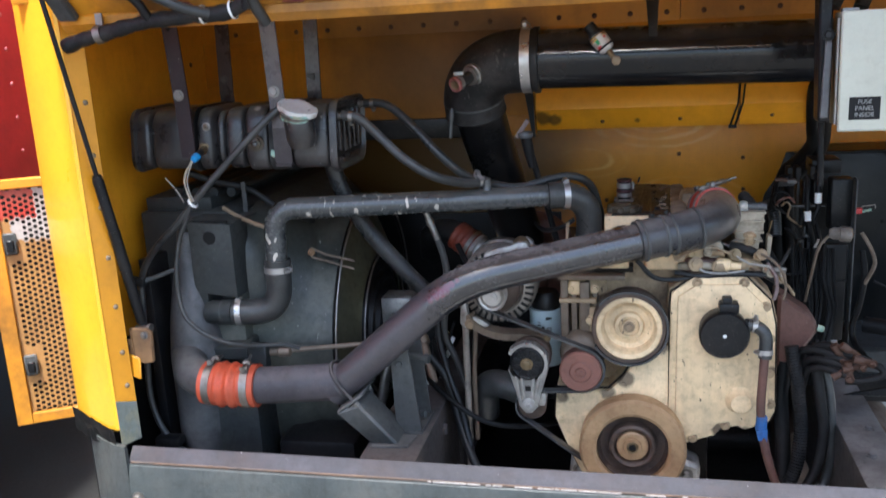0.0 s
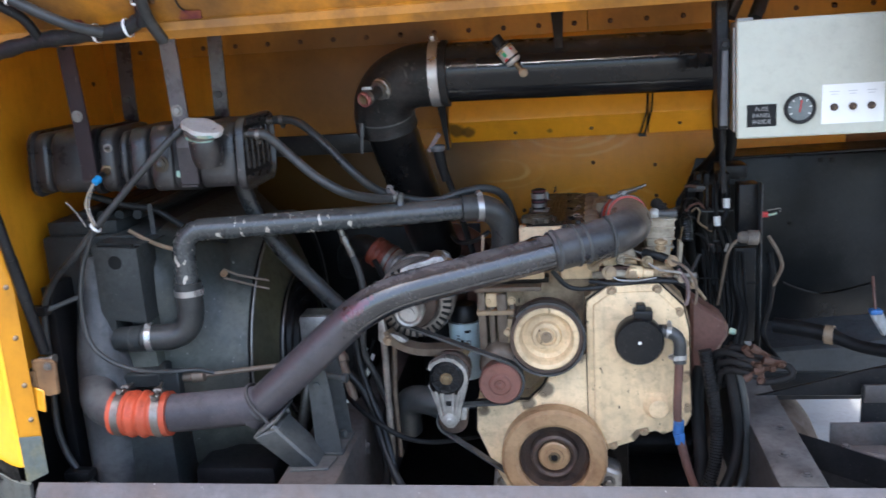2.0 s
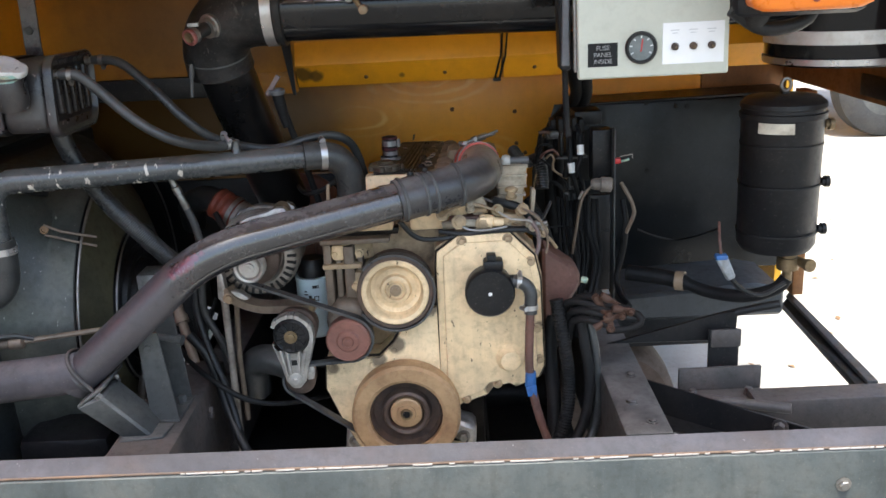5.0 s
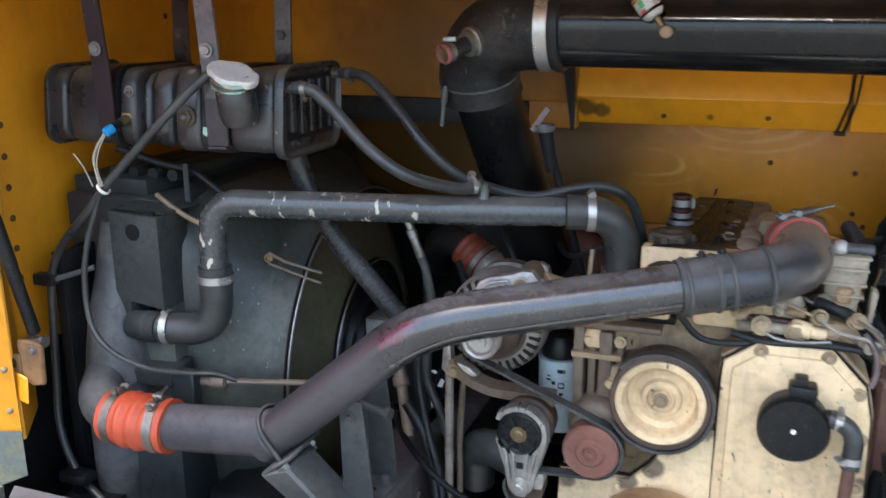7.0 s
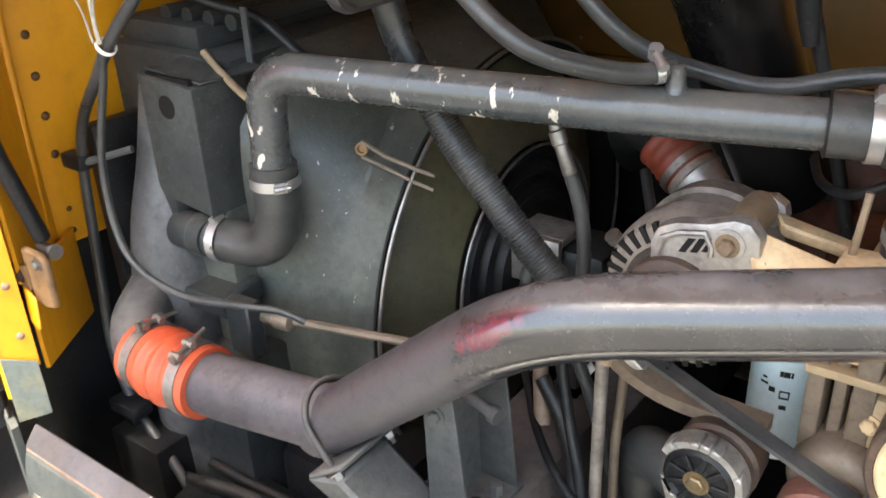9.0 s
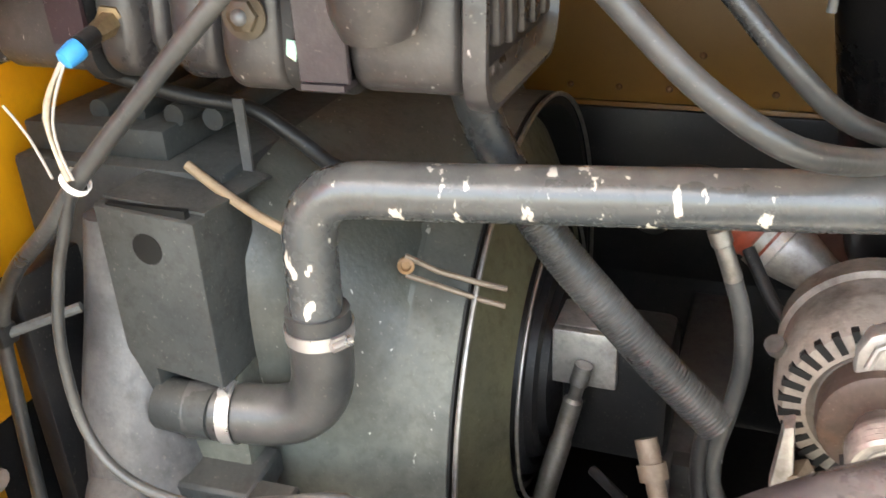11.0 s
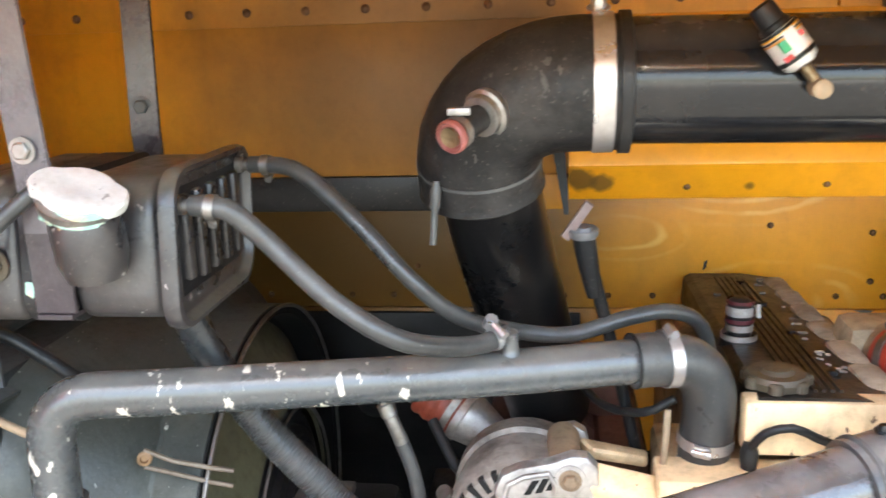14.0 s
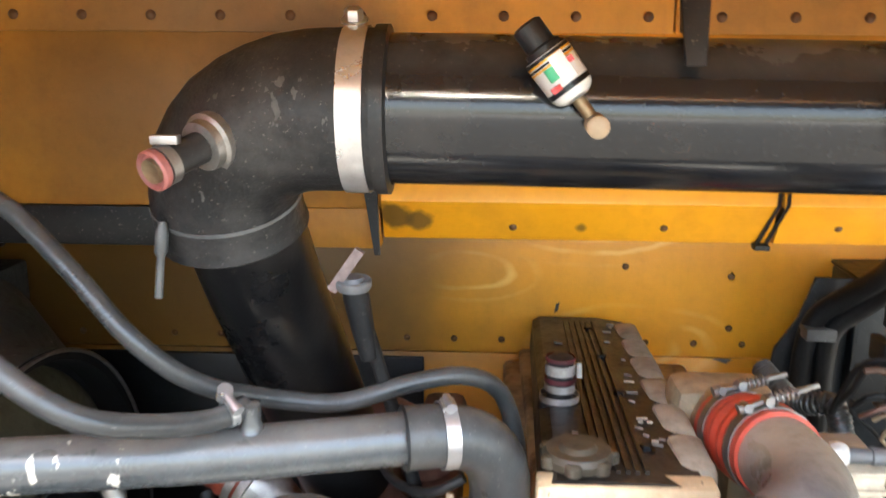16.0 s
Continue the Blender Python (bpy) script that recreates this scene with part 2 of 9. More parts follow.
M_hose = mat("grey_black_hose_rubber", (0.030, 0.032, 0.033), 0.3, var=0.2, scale=9, dirt=(0.10, 0.095, 0.085), dirt_amt=0.35, dirt_scale=9, bump=0.2, settle=(0.15, 0.14, 0.125), settle_amt=0.5)
M_tank = mat("moulded_tank_plastic", (0.024, 0.0225, 0.0235), 0.27, var=0.4, scale=6, dirt=(0.085, 0.074, 0.065), dirt_amt=0.5, dirt_scale=8, bump=0.18, settle=(0.16, 0.152, 0.108), settle_amt=0.85, settle_lo=0.3, chips=(0.32, 0.30, 0.28), chip_cut=0.70, chip_scale=80, streak=0.35, spots=(((-0.905, 2.035, 1.438), 0.011, (0.30, 0.25, 0.20)), ((-0.895, 2.012, 1.402), 0.007, (0.34, 0.24, 0.17)), ((-0.700, 2.022, 1.312), 0.012, (0.42, 0.41, 0.38)), ((-0.705, 2.020, 1.345), 0.008, (0.40, 0.39, 0.36))))
M_orange = mat("orange_silicone", (0.54, 0.085, 0.035), 0.42, var=0.18, scale=14, dirt=(0.20, 0.055, 0.03), dirt_amt=0.5, bump=0.2)
M_orange_d = mat("dirty_orange_silicone", (0.22, 0.04, 0.02), 0.5, var=0.25, scale=14, dirt=(0.08, 0.04, 0.03), dirt_amt=0.6, bump=0.2)
M_orange_r = mat("worn_red_orange_silicone", (0.46, 0.052, 0.026), 0.42, var=0.2, scale=14, dirt=(0.16, 0.05, 0.03), dirt_amt=0.5, bump=0.2)
M_dusty = mat("dusty_grey_cream_casting", (0.42, 0.36, 0.27), 0.6, var=0.3, scale=12, dirt=(0.16, 0.12, 0.08), dirt_amt=0.7, dirt_scale=14, bump=0.5, settle=(0.34, 0.29, 0.22), settle_amt=0.5)
M_tankgrey = mat("dirty_grey_tank_paint", (0.05, 0.054, 0.057), 0.5, var=0.2, scale=5, dirt=(0.05, 0.048, 0.044), dirt_amt=0.6, dirt_scale=5, bump=0.2)
M_steel = mat("bright_steel", (0.48, 0.475, 0.47), 0.30, metal=0.75, var=0.1, scale=30, dirt=(0.25, 0.2, 0.15), dirt_amt=0.3, dirt_scale=30, bump=0.08, grime=0.5)
M_zinc = mat("dull_zinc", (0.30, 0.29, 0.275), 0.42, metal=0.9, var=0.2, scale=30, dirt=(0.15, 0.11, 0.08), dirt_amt=0.5, dirt_scale=30, bump=0.1)
M_capsteel = mat("scuffed_cap_steel", (0.66, 0.66, 0.63), 0.36, metal=0.25, chips=(0.30, 0.29, 0.27), chip_cut=0.66, chip_scale=55, var=0.1, scale=30, dirt=(0.4, 0.36, 0.3), dirt_amt=0.5, dirt_scale=30, bump=0.2, grime=0.5)
M_alu = mat("cast_aluminium", (0.50, 0.48, 0.45), 0.42, metal=0.75, var=0.2, scale=20, dirt=(0.10, 0.08, 0.06), dirt_amt=0.5, dirt_scale=18, bump=0.35)
M_altc = mat("dusty_alternator_casting", (0.27, 0.235, 0.20), 0.5, metal=0.25, var=0.3, scale=16, dirt=(0.07, 0.055, 0.045), dirt_amt=0.7, dirt_scale=14, bump=0.4)
M_brass = mat("brass", (0.24, 0.175, 0.10), 0.4, metal=0.7, var=0.2, scale=30, dirt=(0.12, 0.09, 0.05), dirt_amt=0.5, dirt_scale=40, bump=0.1)
M_cream = mat("cream_engine_paint", (0.84, 0.63, 0.37), 0.45, var=0.12, scale=6, dirt=(0.17, 0.12, 0.075), dirt_amt=0.55, dirt_scale=6, bump=0.25, chips=(0.12, 0.08, 0.05), chip_cut=0.68, chip_scale=60, streak=0.3, spots=tuple(((x, 2.142, z), r, (0.10, 0.07, 0.045)) for x, z, r in ((-0.072, 0.674, 0.022), (-0.030, 0.712, 0.026), (0.004, 0.770, 0.024), (0.06, 0.80, 0.022), (-0.19, 0.655, 0.02), (0.20, 0.585, 0.022), (0.262, 0.583, 0.018), (0.076, 0.56, 0.03), (0.32, 0.75, 0.014))))
M_block = mat("grimy_cream_casting", (0.42, 0.305, 0.18), 0.55, var=0.25, scale=9, dirt=(0.07, 0.05, 0.035), dirt_amt=0.8, dirt_scale=8, bump=0.5)
M_damp = mat("tan_damper_paint", (0.40, 0.25, 0.125), 0.5, var=0.15, scale=9, dirt=(0.16, 0.07, 0.03), dirt_amt=0.5, dirt_scale=11, bump=0.2)
M_damp_in = mat("dark_hub_steel", (0.080, 0.056, 0.045), 0.5, metal=0.3, var=0.3, scale=18, dirt=(0.16, 0.09, 0.05), dirt_amt=0.5, dirt_scale=16, bump=0.25)
M_belt = mat("worn_belt_rubber", (0.045, 0.046, 0.048), 0.3, var=0.25, scale=20, dirt=(0.10, 0.095, 0.085), dirt_amt=0.4, dirt_scale=20, bump=0.2)
M_rusty_edge = mat("rusted_bare_edge", (0.16, 0.10, 0.065), 0.55, var=0.4, scale=14, dirt=(0.10, 0.085, 0.08), dirt_amt=0.8, dirt_scale=9, bump=0.4)
M_portred = mat("red_ring_rubber", (0.23, 0.075, 0.065), 0.45, var=0.2, scale=30, bump=0.1)
M_bluetape = mat("faded_blue_tape", (0.03, 0.13, 0.36), 0.45, var=0.25, scale=40, dirt=(0.05, 0.05, 0.08), dirt_amt=0.5, dirt_scale=40, bump=0.2)
M_rail = mat("dark_chassis_rail_paint", (0.034, 0.033, 0.033), 0.5, var=0.3, scale=6, dirt=(0.075, 0.066, 0.06), dirt_amt=0.5, dirt_scale=7, bump=0.3, settle=(0.17, 0.158, 0.155), settle_amt=0.75)
M_idler = mat("reddish_pulley", (0.20, 0.085, 0.062), 0.45, var=0.15, scale=14, dirt=(0.12, 0.06, 0.05), dirt_amt=0.4, bump=0.15)
M_cover = mat("oily_valve_cover", (0.010, 0.008, 0.007), 0.34, var=0.35, scale=9, dirt=(0.045, 0.034, 0.025), dirt_amt=0.3, dirt_scale=12, bump=0.35, spec=0.16, spots=(((0.12, 2.27, 1.11), 0.16, (0.055, 0.043, 0.032)), ((0.12, 2.62, 1.08), 0.08, (0.06, 0.047, 0.034))))
M_brown = mat("brown_cast_metal", (0.12, 0.055, 0.04), 0.55, var=0.25, scale=14, dirt=(0.05, 0.03, 0.025), dirt_amt=0.5, bump=0.35)
M_filter = mat("pale_blue_filter_paint", (0.50, 0.62, 0.66), 0.35, var=0.06, scale=9, dirt=(0.2, 0.18, 0.15), dirt_amt=0.3, dirt_scale=10, bump=0.06, grime=0.4)
M_panel = mat("pale_grey_panel_paint", (0.50, 0.505, 0.415), 0.45, var=0.05, scale=3, dirt=(0.33, 0.32, 0.27), dirt_amt=0.35, dirt_scale=5, bump=0.12, grime=0.35)
M_white = mat("white_plastic", (0.80, 0.80, 0.78), 0.4, var=0.05, scale=12, bump=0.05, grime=0)
M_ink = mat("black_print", (0.009, 0.009, 0.009), 0.6, var=0.1, bump=0, grime=0, spec=0.25)
M_grey_ink = mat("grey_print", (0.55, 0.55, 0.54), 0.5, var=0.1, bump=0, grime=0)
M_red = mat("red_paint", (0.66, 0.050, 0.075), 0.35, var=0.08, scale=3, dirt=(0.3, 0.03, 0.04), dirt_amt=0.3, bump=0.06, grime=0.3)
M_redrivet = mat("worn_pink_rivet", (0.70, 0.22, 0.24), 0.35, var=0.15, scale=30, bump=0.1, grime=0.3)
M_redp = mat("red_plastic", (0.55, 0.03, 0.03), 0.35, var=0.1, bump=0.05)
M_green = mat("green_plastic", (0.02, 0.46, 0.18), 0.35, var=0.1, bump=0.05)
M_maroon = mat("maroon_strap_paint", (0.022, 0.011, 0.015), 0.42, var=0.3, scale=12, dirt=(0.05, 0.02, 0.026), dirt_amt=0.35, bump=0.2, grime=0.5, chips=(0.36, 0.34, 0.33), chip_cut=0.70, chip_scale=100)
M_strap = mat("glossy_maroon_grey_strap_paint", (0.080, 0.070, 0.078), 0.24, var=0.3, scale=12, dirt=(0.15, 0.14, 0.14), dirt_amt=0.4, dirt_scale=14, bump=0.25, spec=0.7, chips=(0.4, 0.38, 0.36), chip_cut=0.73, chip_scale=90)
M_strap_d = mat("dark_strap_paint", (0.040, 0.033, 0.037), 0.26, spec=0.65, var=0.25, scale=12, dirt=(0.1, 0.09, 0.085), dirt_amt=0.35, bump=0.2)
M_cradle = mat("purple_black_strap_paint", (0.030, 0.023, 0.026), 0.36, var=0.3, scale=14, dirt=(0.10, 0.09, 0.085), dirt_amt=0.4, dirt_scale=12, bump=0.25, chips=(0.34, 0.32, 0.30), chip_cut=0.70, chip_scale=80)
M_blue = mat("blue_plastic", (0.03, 0.28, 0.62), 0.4, var=0.1, bump=0.05)
M_teal = mat("verdigris", (0.25, 0.40, 0.33), 0.7, var=0.3, scale=40, dirt=(0.50, 0.40, 0.22), dirt_amt=0.9, dirt_scale=60, bump=0.8)
M_ctank = mat("chalky_charge_cooler_alloy", (0.075, 0.076, 0.080), 0.45, metal=0.15, var=0.3, scale=7, dirt=(0.18, 0.18, 0.18), dirt_amt=0.5, dirt_scale=12, bump=0.3, streak=0.4, settle=(0.27, 0.255, 0.24), settle_amt=0.6)
M_shroud = mat("dusty_grey_green_shroud", (0.048, 0.053, 0.047), 0.42, var=0.3, scale=5, dirt=(0.15, 0.155, 0.125), dirt_amt=0.55, dirt_scale=5, bump=0.25, chips=(0.30, 0.30, 0.27), chip_cut=0.70, chip_scale=80, settle=(0.085, 0.084, 0.066), settle_amt=0.7)
M_wire = mat("pale_wire", (0.34, 0.31, 0.27), 0.5, var=0.1, bump=0)
M_sill = mat("scuffed_dark_green_sill_paint", (0.060, 0.070, 0.070), 0.4, var=0.3, scale=5, dirt=(0.10, 0.09, 0.075), dirt_amt=0.4, dirt_scale=5, bump=0.25, streak=0.5)
M_silltop = mat("worn_sill_flange", (0.072, 0.068, 0.078), 0.5, spec=0.3, chips=(0.24, 0.23, 0.24), chip_cut=0.725, chip_scale=40, var=0.35, scale=6, dirt=(0.10, 0.072, 0.062), dirt_amt=0.5, dirt_scale=5, bump=0.25, grime=0.6)
M_frame = mat("grey_chassis_paint", (0.060, 0.055, 0.053), 0.5, var=0.25, scale=6, dirt=(0.13, 0.095, 0.08), dirt_amt=0.5, dirt_scale=6, bump=0.3, settle=(0.125, 0.108, 0.10), settle_amt=0.7)
M_rust = mat("rusty_terminal", (0.070, 0.031, 0.017), 0.65, var=0.35, scale=40, dirt=(0.05, 0.035, 0.03), dirt_amt=0.5, dirt_scale=40, bump=0.4)
M_ground = mat("pale_concrete", (0.38, 0.365, 0.34), 0.85, var=0.12, scale=1.2, dirt=(0.22, 0.20, 0.18), dirt_amt=0.4, dirt_scale=2.5, bump=0.5, fine=60, grime=0.5)
# Dark stand-in for unlit ground behind the bus.
M_apron = mat("unseen_dark_apron", (0.125, 0.120, 0.112), 0.85, var=0.2, scale=1.5, dirt=(0.10, 0.095, 0.085), dirt_amt=0.4, dirt_scale=2.5, bump=0.6, fine=90, grime=0.5)
# Ground colour with the shade between the buses already in it.
M_shade_strip = mat("dark_lane_shade", (0.032, 0.030, 0.028), 0.8, var=0.25, scale=1.5, dirt=(0.06, 0.045, 0.035), dirt_amt=0.5, dirt_scale=4, bump=0.6, fine=90, grime=0.5)
M_screen = mat("tan_screen_paint", (0.47, 0.24, 0.075), 0.5, var=0.12, scale=12, dirt=(0.30, 0.15, 0.06), dirt_amt=0.4, dirt_scale=10, bump=0.1, grime=0.4)
M_latch = mat("rusty_tan_latch", (0.24, 0.135, 0.062), 0.55, var=0.3, scale=20, dirt=(0.10, 0.05, 0.025), dirt_amt=0.6, dirt_scale=18, bump=0.3)
M_plug = mat("grey_plug_plastic", (0.27, 0.29, 0.30), 0.45, var=0.15, scale=30, dirt=(0.14, 0.12, 0.10), dirt_amt=0.5, dirt_scale=40, bump=0.1)
M_tyre = mat("tyre_rubber", (0.022, 0.023, 0.026), 0.65, var=0.25, scale=7, dirt=(0.07, 0.065, 0.06), dirt_amt=0.5, dirt_scale=5, bump=0.3)
M_bluegrey = mat("blue_grey_paint", (0.115, 0.118, 0.122), 0.42, var=0.2, scale=12, dirt=(0.05, 0.04, 0.04), dirt_amt=0.45, bump=0.2)
M_handle = mat("dull_pink_grey_steel", (0.15, 0.11, 0.105), 0.45, metal=0.3, var=0.2, scale=40, dirt=(0.12, 0.08, 0.07), dirt_amt=0.5, dirt_scale=50, bump=0.2)
# Browner and darker than the other yellow panels.
M_brownwall = mat("streaked_brown_yellow_paint", (0.26, 0.105, 0.024), 0.5, var=0.3, scale=5, dirt=(0.10, 0.045, 0.02), dirt_amt=0.7, dirt_scale=5, bump=0.2, streak=0.3)
M_arm = mat("grimy_brown_grey_casting", (0.19, 0.145, 0.105), 0.5, metal=0.2, var=0.3, scale=14, dirt=(0.07, 0.05, 0.04), dirt_amt=0.6, dirt_scale=14, bump=0.35)
M_oldred = mat("old_maroon_paint", (0.15, 0.022, 0.028), 0.5, var=0.3, scale=40, dirt=(0.30, 0.12, 0.02), dirt_amt=0.5, dirt_scale=40, bump=0.1)
M_grn_int = mat("grey_green_primer", (0.13, 0.15, 0.14), 0.5, var=0.2, scale=9, dirt=(0.4, 0.3, 0.06), dirt_amt=0.3, dirt_scale=8, bump=0.15)
M_tan = mat("tan_steel_rod", (0.30, 0.22, 0.14), 0.5, metal=0.2, var=0.25, scale=20, dirt=(0.1, 0.07, 0.05), dirt_amt=0.5, bump=0.2)
M_olive = mat("olive_fan_paint", (0.085, 0.080, 0.046), 0.45, spec=0.4, var=0.2, scale=8, dirt=(0.03, 0.03, 0.025), dirt_amt=0.5, bump=0.2)
M_cable = mat("dark_cable_sheath", (0.0095, 0.0098, 0.0105), 0.48, var=0.3, scale=9, dirt=(0.035, 0.031, 0.028), dirt_amt=0.3, dirt_scale=8, bump=0.2, spec=0.14, grime=0.5)
M_amber_ridge = mat("amber_lens_ridge", (0.76, 0.125, 0.012), 0.34, var=0.12, scale=30, bump=0.2, coat=0.15, grime=0.1)
M_letter = mat("dull_engraved_letter", (0.26, 0.26, 0.25), 0.5, var=0.1, bump=0, grime=0)
M_mud = mat("muddy_brown_hub", (0.11, 0.080, 0.064), 0.8, var=0.25, scale=9, dirt=(0.07, 0.05, 0.04), dirt_amt=0.6, dirt_scale=7, bump=0.4)
M_leaf = mat("dry_brown_leaf", (0.22, 0.13, 0.07), 0.7, var=0.4, scale=6, bump=0.2)
M_amber = mat("amber_lens", (0.86, 0.21, 0.016), 0.30, var=0.12, scale=30, bump=0.5, fine=300, coat=0.15, grime=0.1)
M_reflex = mat("white_reflective_tape", (0.52, 0.47, 0.44), 0.4, var=0.1, scale=40, dirt=(0.35, 0.25, 0.2), dirt_amt=0.4, bump=0.2)
M_reflex_r = mat("red_reflective_tape", (0.52, 0.05, 0.03), 0.4, var=0.2, scale=40, dirt=(0.3, 0.15, 0.1), dirt_amt=0.4, bump=0.2)
M_dial = mat("grey_dial_face", (0.15, 0.17, 0.165), 0.4, var=0.05, bump=0)


def glass(name, tint=(1, 1, 1)):
    m = bpy.data.materials.new(name)
    m.use_nodes = True
    b = m.node_tree.nodes["Principled BSDF"]
    b.inputs["Base Color"].default_value = (*tint, 1)
    b.inputs["Roughness"].default_value, b.inputs["Transmission Weight"].default_value, b.inputs["IOR"].default_value = 0.04, 1.0, 1.3
    return m


M_glass = glass("clear_plastic")


# ---- builders ----
ORIGIN = {}


def finish(bm, name, material, loc, angle=38):
    bmesh.ops.recalc_face_normals(bm, faces=bm.faces)
    for e in bm.edges:
        e.smooth = len(e.link_faces) == 2 and e.calc_face_angle(0) < radians(angle)
    for f in bm.faces:
        f.smooth = True
    bmesh.ops.translate(bm, verts=bm.verts, vec=-Vector(loc))
    me = bpy.data.meshes.new(name)
    bm.to_mesh(me)
    bm.free()
    me.materials.append(material)
    return me


def thing(name, loc, label, category, group="", kind=""):
    ob = new(name)
    ob.location, ob.empty_display_size = loc, 0.05
    ORIGIN[ob] = Vector(loc)
    return tagged(ob, label, category, group, kind)


def part(name, bm, material, parent, label="", angle=38):
    loc = ORIGIN[parent]
    ob = new(name, finish(bm, name, material, loc, angle))
    ob.parent = parent
    ORIGIN[ob] = loc
    return tagged(ob, label)


def solid(name, bm, material, loc, label, category, group="", kind="", angle=38):
    ob = new(name, finish(bm, name, material, loc, angle))
    ob.location = loc
    ORIGIN[ob] = Vector(loc)
    return tagged(ob, label, category, group, kind)


def B():
    return bmesh.new()


def turn_to(axis):
    return Vector((0, 0, 1)).rotation_difference(Vector(axis).normalized()).to_matrix().to_4x4()


def box(bm, lo, hi, bevel=0.0, m=None, seg=2):
    lo, hi = Vector(lo), Vector(hi)
    got = bmesh.ops.create_cube(bm, size=1, matrix=Matrix.Translation((lo + hi) / 2) @ Matrix.Diagonal((*(hi - lo), 1)))["verts"]
    if m is not None:
        bmesh.ops.transform(bm, matrix=m, verts=got)
    if bevel:
        edges = {e for v in got for e in v.link_edges}
        bmesh.ops.bevel(bm, geom=list(edges), offset=bevel, segments=seg, profile=0.5, affect="EDGES")
    return bm


def rows_of_rings(bm, rings, close=True, cap=True):
    vs = [[bm.verts.new(p) for p in ring] for ring in rings]
    n = len(vs[0])
    for a, b in zip(vs, vs[1:]):
        for i in range(n if close else n - 1):
            j = (i + 1) % n
            bm.faces.new((a[i], a[j], b[j], b[i]))
    if cap:
        bm.faces.new(vs[0][::-1])
        bm.faces.new(vs[-1])
    return bm


def lathe(bm, at, axis, profile, n=32, cap=True):
    """profile: (distance along the axis, radius)."""
    m = Matrix.Translation(at) @ turn_to(axis)
    rings = [[m @ Vector((r * math.cos(2 * math.pi * i / n), r * math.sin(2 * math.pi * i / n), d)) for i in range(n)] for d, r in profile]
    return rows_of_rings(bm, rings, True, cap)


def smooth_line(pts, step=0.015):
    """A smooth curve through the points, at even steps."""
    p = [Vector(q) for q in pts]
    if len(p) == 2:
        k = max(2, int((p[1] - p[0]).length / step))
        return [p[0].lerp(p[1], i / k) for i in range(k + 1)]
    p = [2 * p[0] - p[1]] + p + [2 * p[-1] - p[-2]]
    out = []
    for a, b, c, d in zip(p, p[1:], p[2:], p[3:]):
        k = max(2, int((c - b).length / step))
        for i in range(k):
            t = i / k
            out.append(0.5 * (2 * b + (c - a) * t + (2 * a - 5 * b + 4 * c - d) * t * t + (3 * b - a - 3 * c + d) * t ** 3))
    return out + [p[-2]]


def bent_line(pts, radius, step=8):
    """Straight runs with rounded corners."""
    p = [Vector(q) for q in pts]
    rs = radius if isinstance(radius, (list, tuple)) else [radius] * len(p)
    out = [p[0]]
    for i in range(1, len(p) - 1):
        u, v = (p[i - 1] - p[i]).normalized(), (p[i + 1] - p[i]).normalized()
        d = min(rs[i], 0.49 * (p[i - 1] - p[i]).length if i > 1 else (p[i - 1] - p[i]).length * 0.95, (p[i + 1] - p[i]).length * (0.49 if i < len(p) - 2 else 0.95))
        a, c = p[i] + u * d, p[i] + v * d
        for k in range(step + 1):
            t = k / step
            out.append(a.lerp(p[i], t).lerp(p[i].lerp(c, t), t))
    return out + [p[-1]]


def sweep(bm, line, r, n=16, cap=True, flat=None):
    """A round (or flat: half width, half height) section along a line; r may be a function of the share of the length."""
    p = [Vector(q) for q in line]
    p = [q for i, q in enumerate(p) if i == 0 or (q - p[i - 1]).length > 1e-6]
    total = sum((b - a).length for a, b in zip(p, p[1:]))
    tan = [(p[min(i + 1, len(p) - 1)] - p[max(i - 1, 0)]).normalized() for i in range(len(p))]
    up = Vector((0, 0, 1)) if abs(tan[0].z) < 0.9 else Vector((0, 1, 0))
    u = (up - up.dot(tan[0]) * tan[0]).normalized()
    rings, s = [], 0.0
    for i, (q, t) in enumerate(zip(p, tan)):
        if i:
            s += (q - p[i - 1]).length
            u = (tan[i - 1].rotation_difference(t) @ u)
            u = (u - u.dot(t) * t).normalized()
        v = t.cross(u)
        if flat:
            w, h = flat
            rings.append([q + u * a * h + v * b * w for a, b in ((1, 1), (1, -1), (-1, -1), (-1, 1))])
        else:
            rad = r(s / total) if callable(r) else r
            rings.append([q + rad * (u * math.cos(2 * math.pi * k / n) + v * math.sin(2 * math.pi * k / n)) for k in range(n)])
    return rows_of_rings(bm, rings, True, cap)


def prism(bm, outline, y0, y1, bevel=0.0, seg=2):
    """An outline in x and z, from y0 to y1."""
    f = bm.faces.new([bm.verts.new((x, y0, z)) for x, z in outline])
    ex = bmesh.ops.extrude_face_region(bm, geom=[f])
    vs = [g for g in ex["geom"] if isinstance(g, bmesh.types.BMVert)]
    bmesh.ops.translate(bm, verts=vs, vec=(0, y1 - y0, 0))
    if bevel:
        front = [e for e in f.edges]
        bmesh.ops.bevel(bm, geom=front, offset=bevel, segments=seg, profile=0.5, affect="EDGES")
    return bm


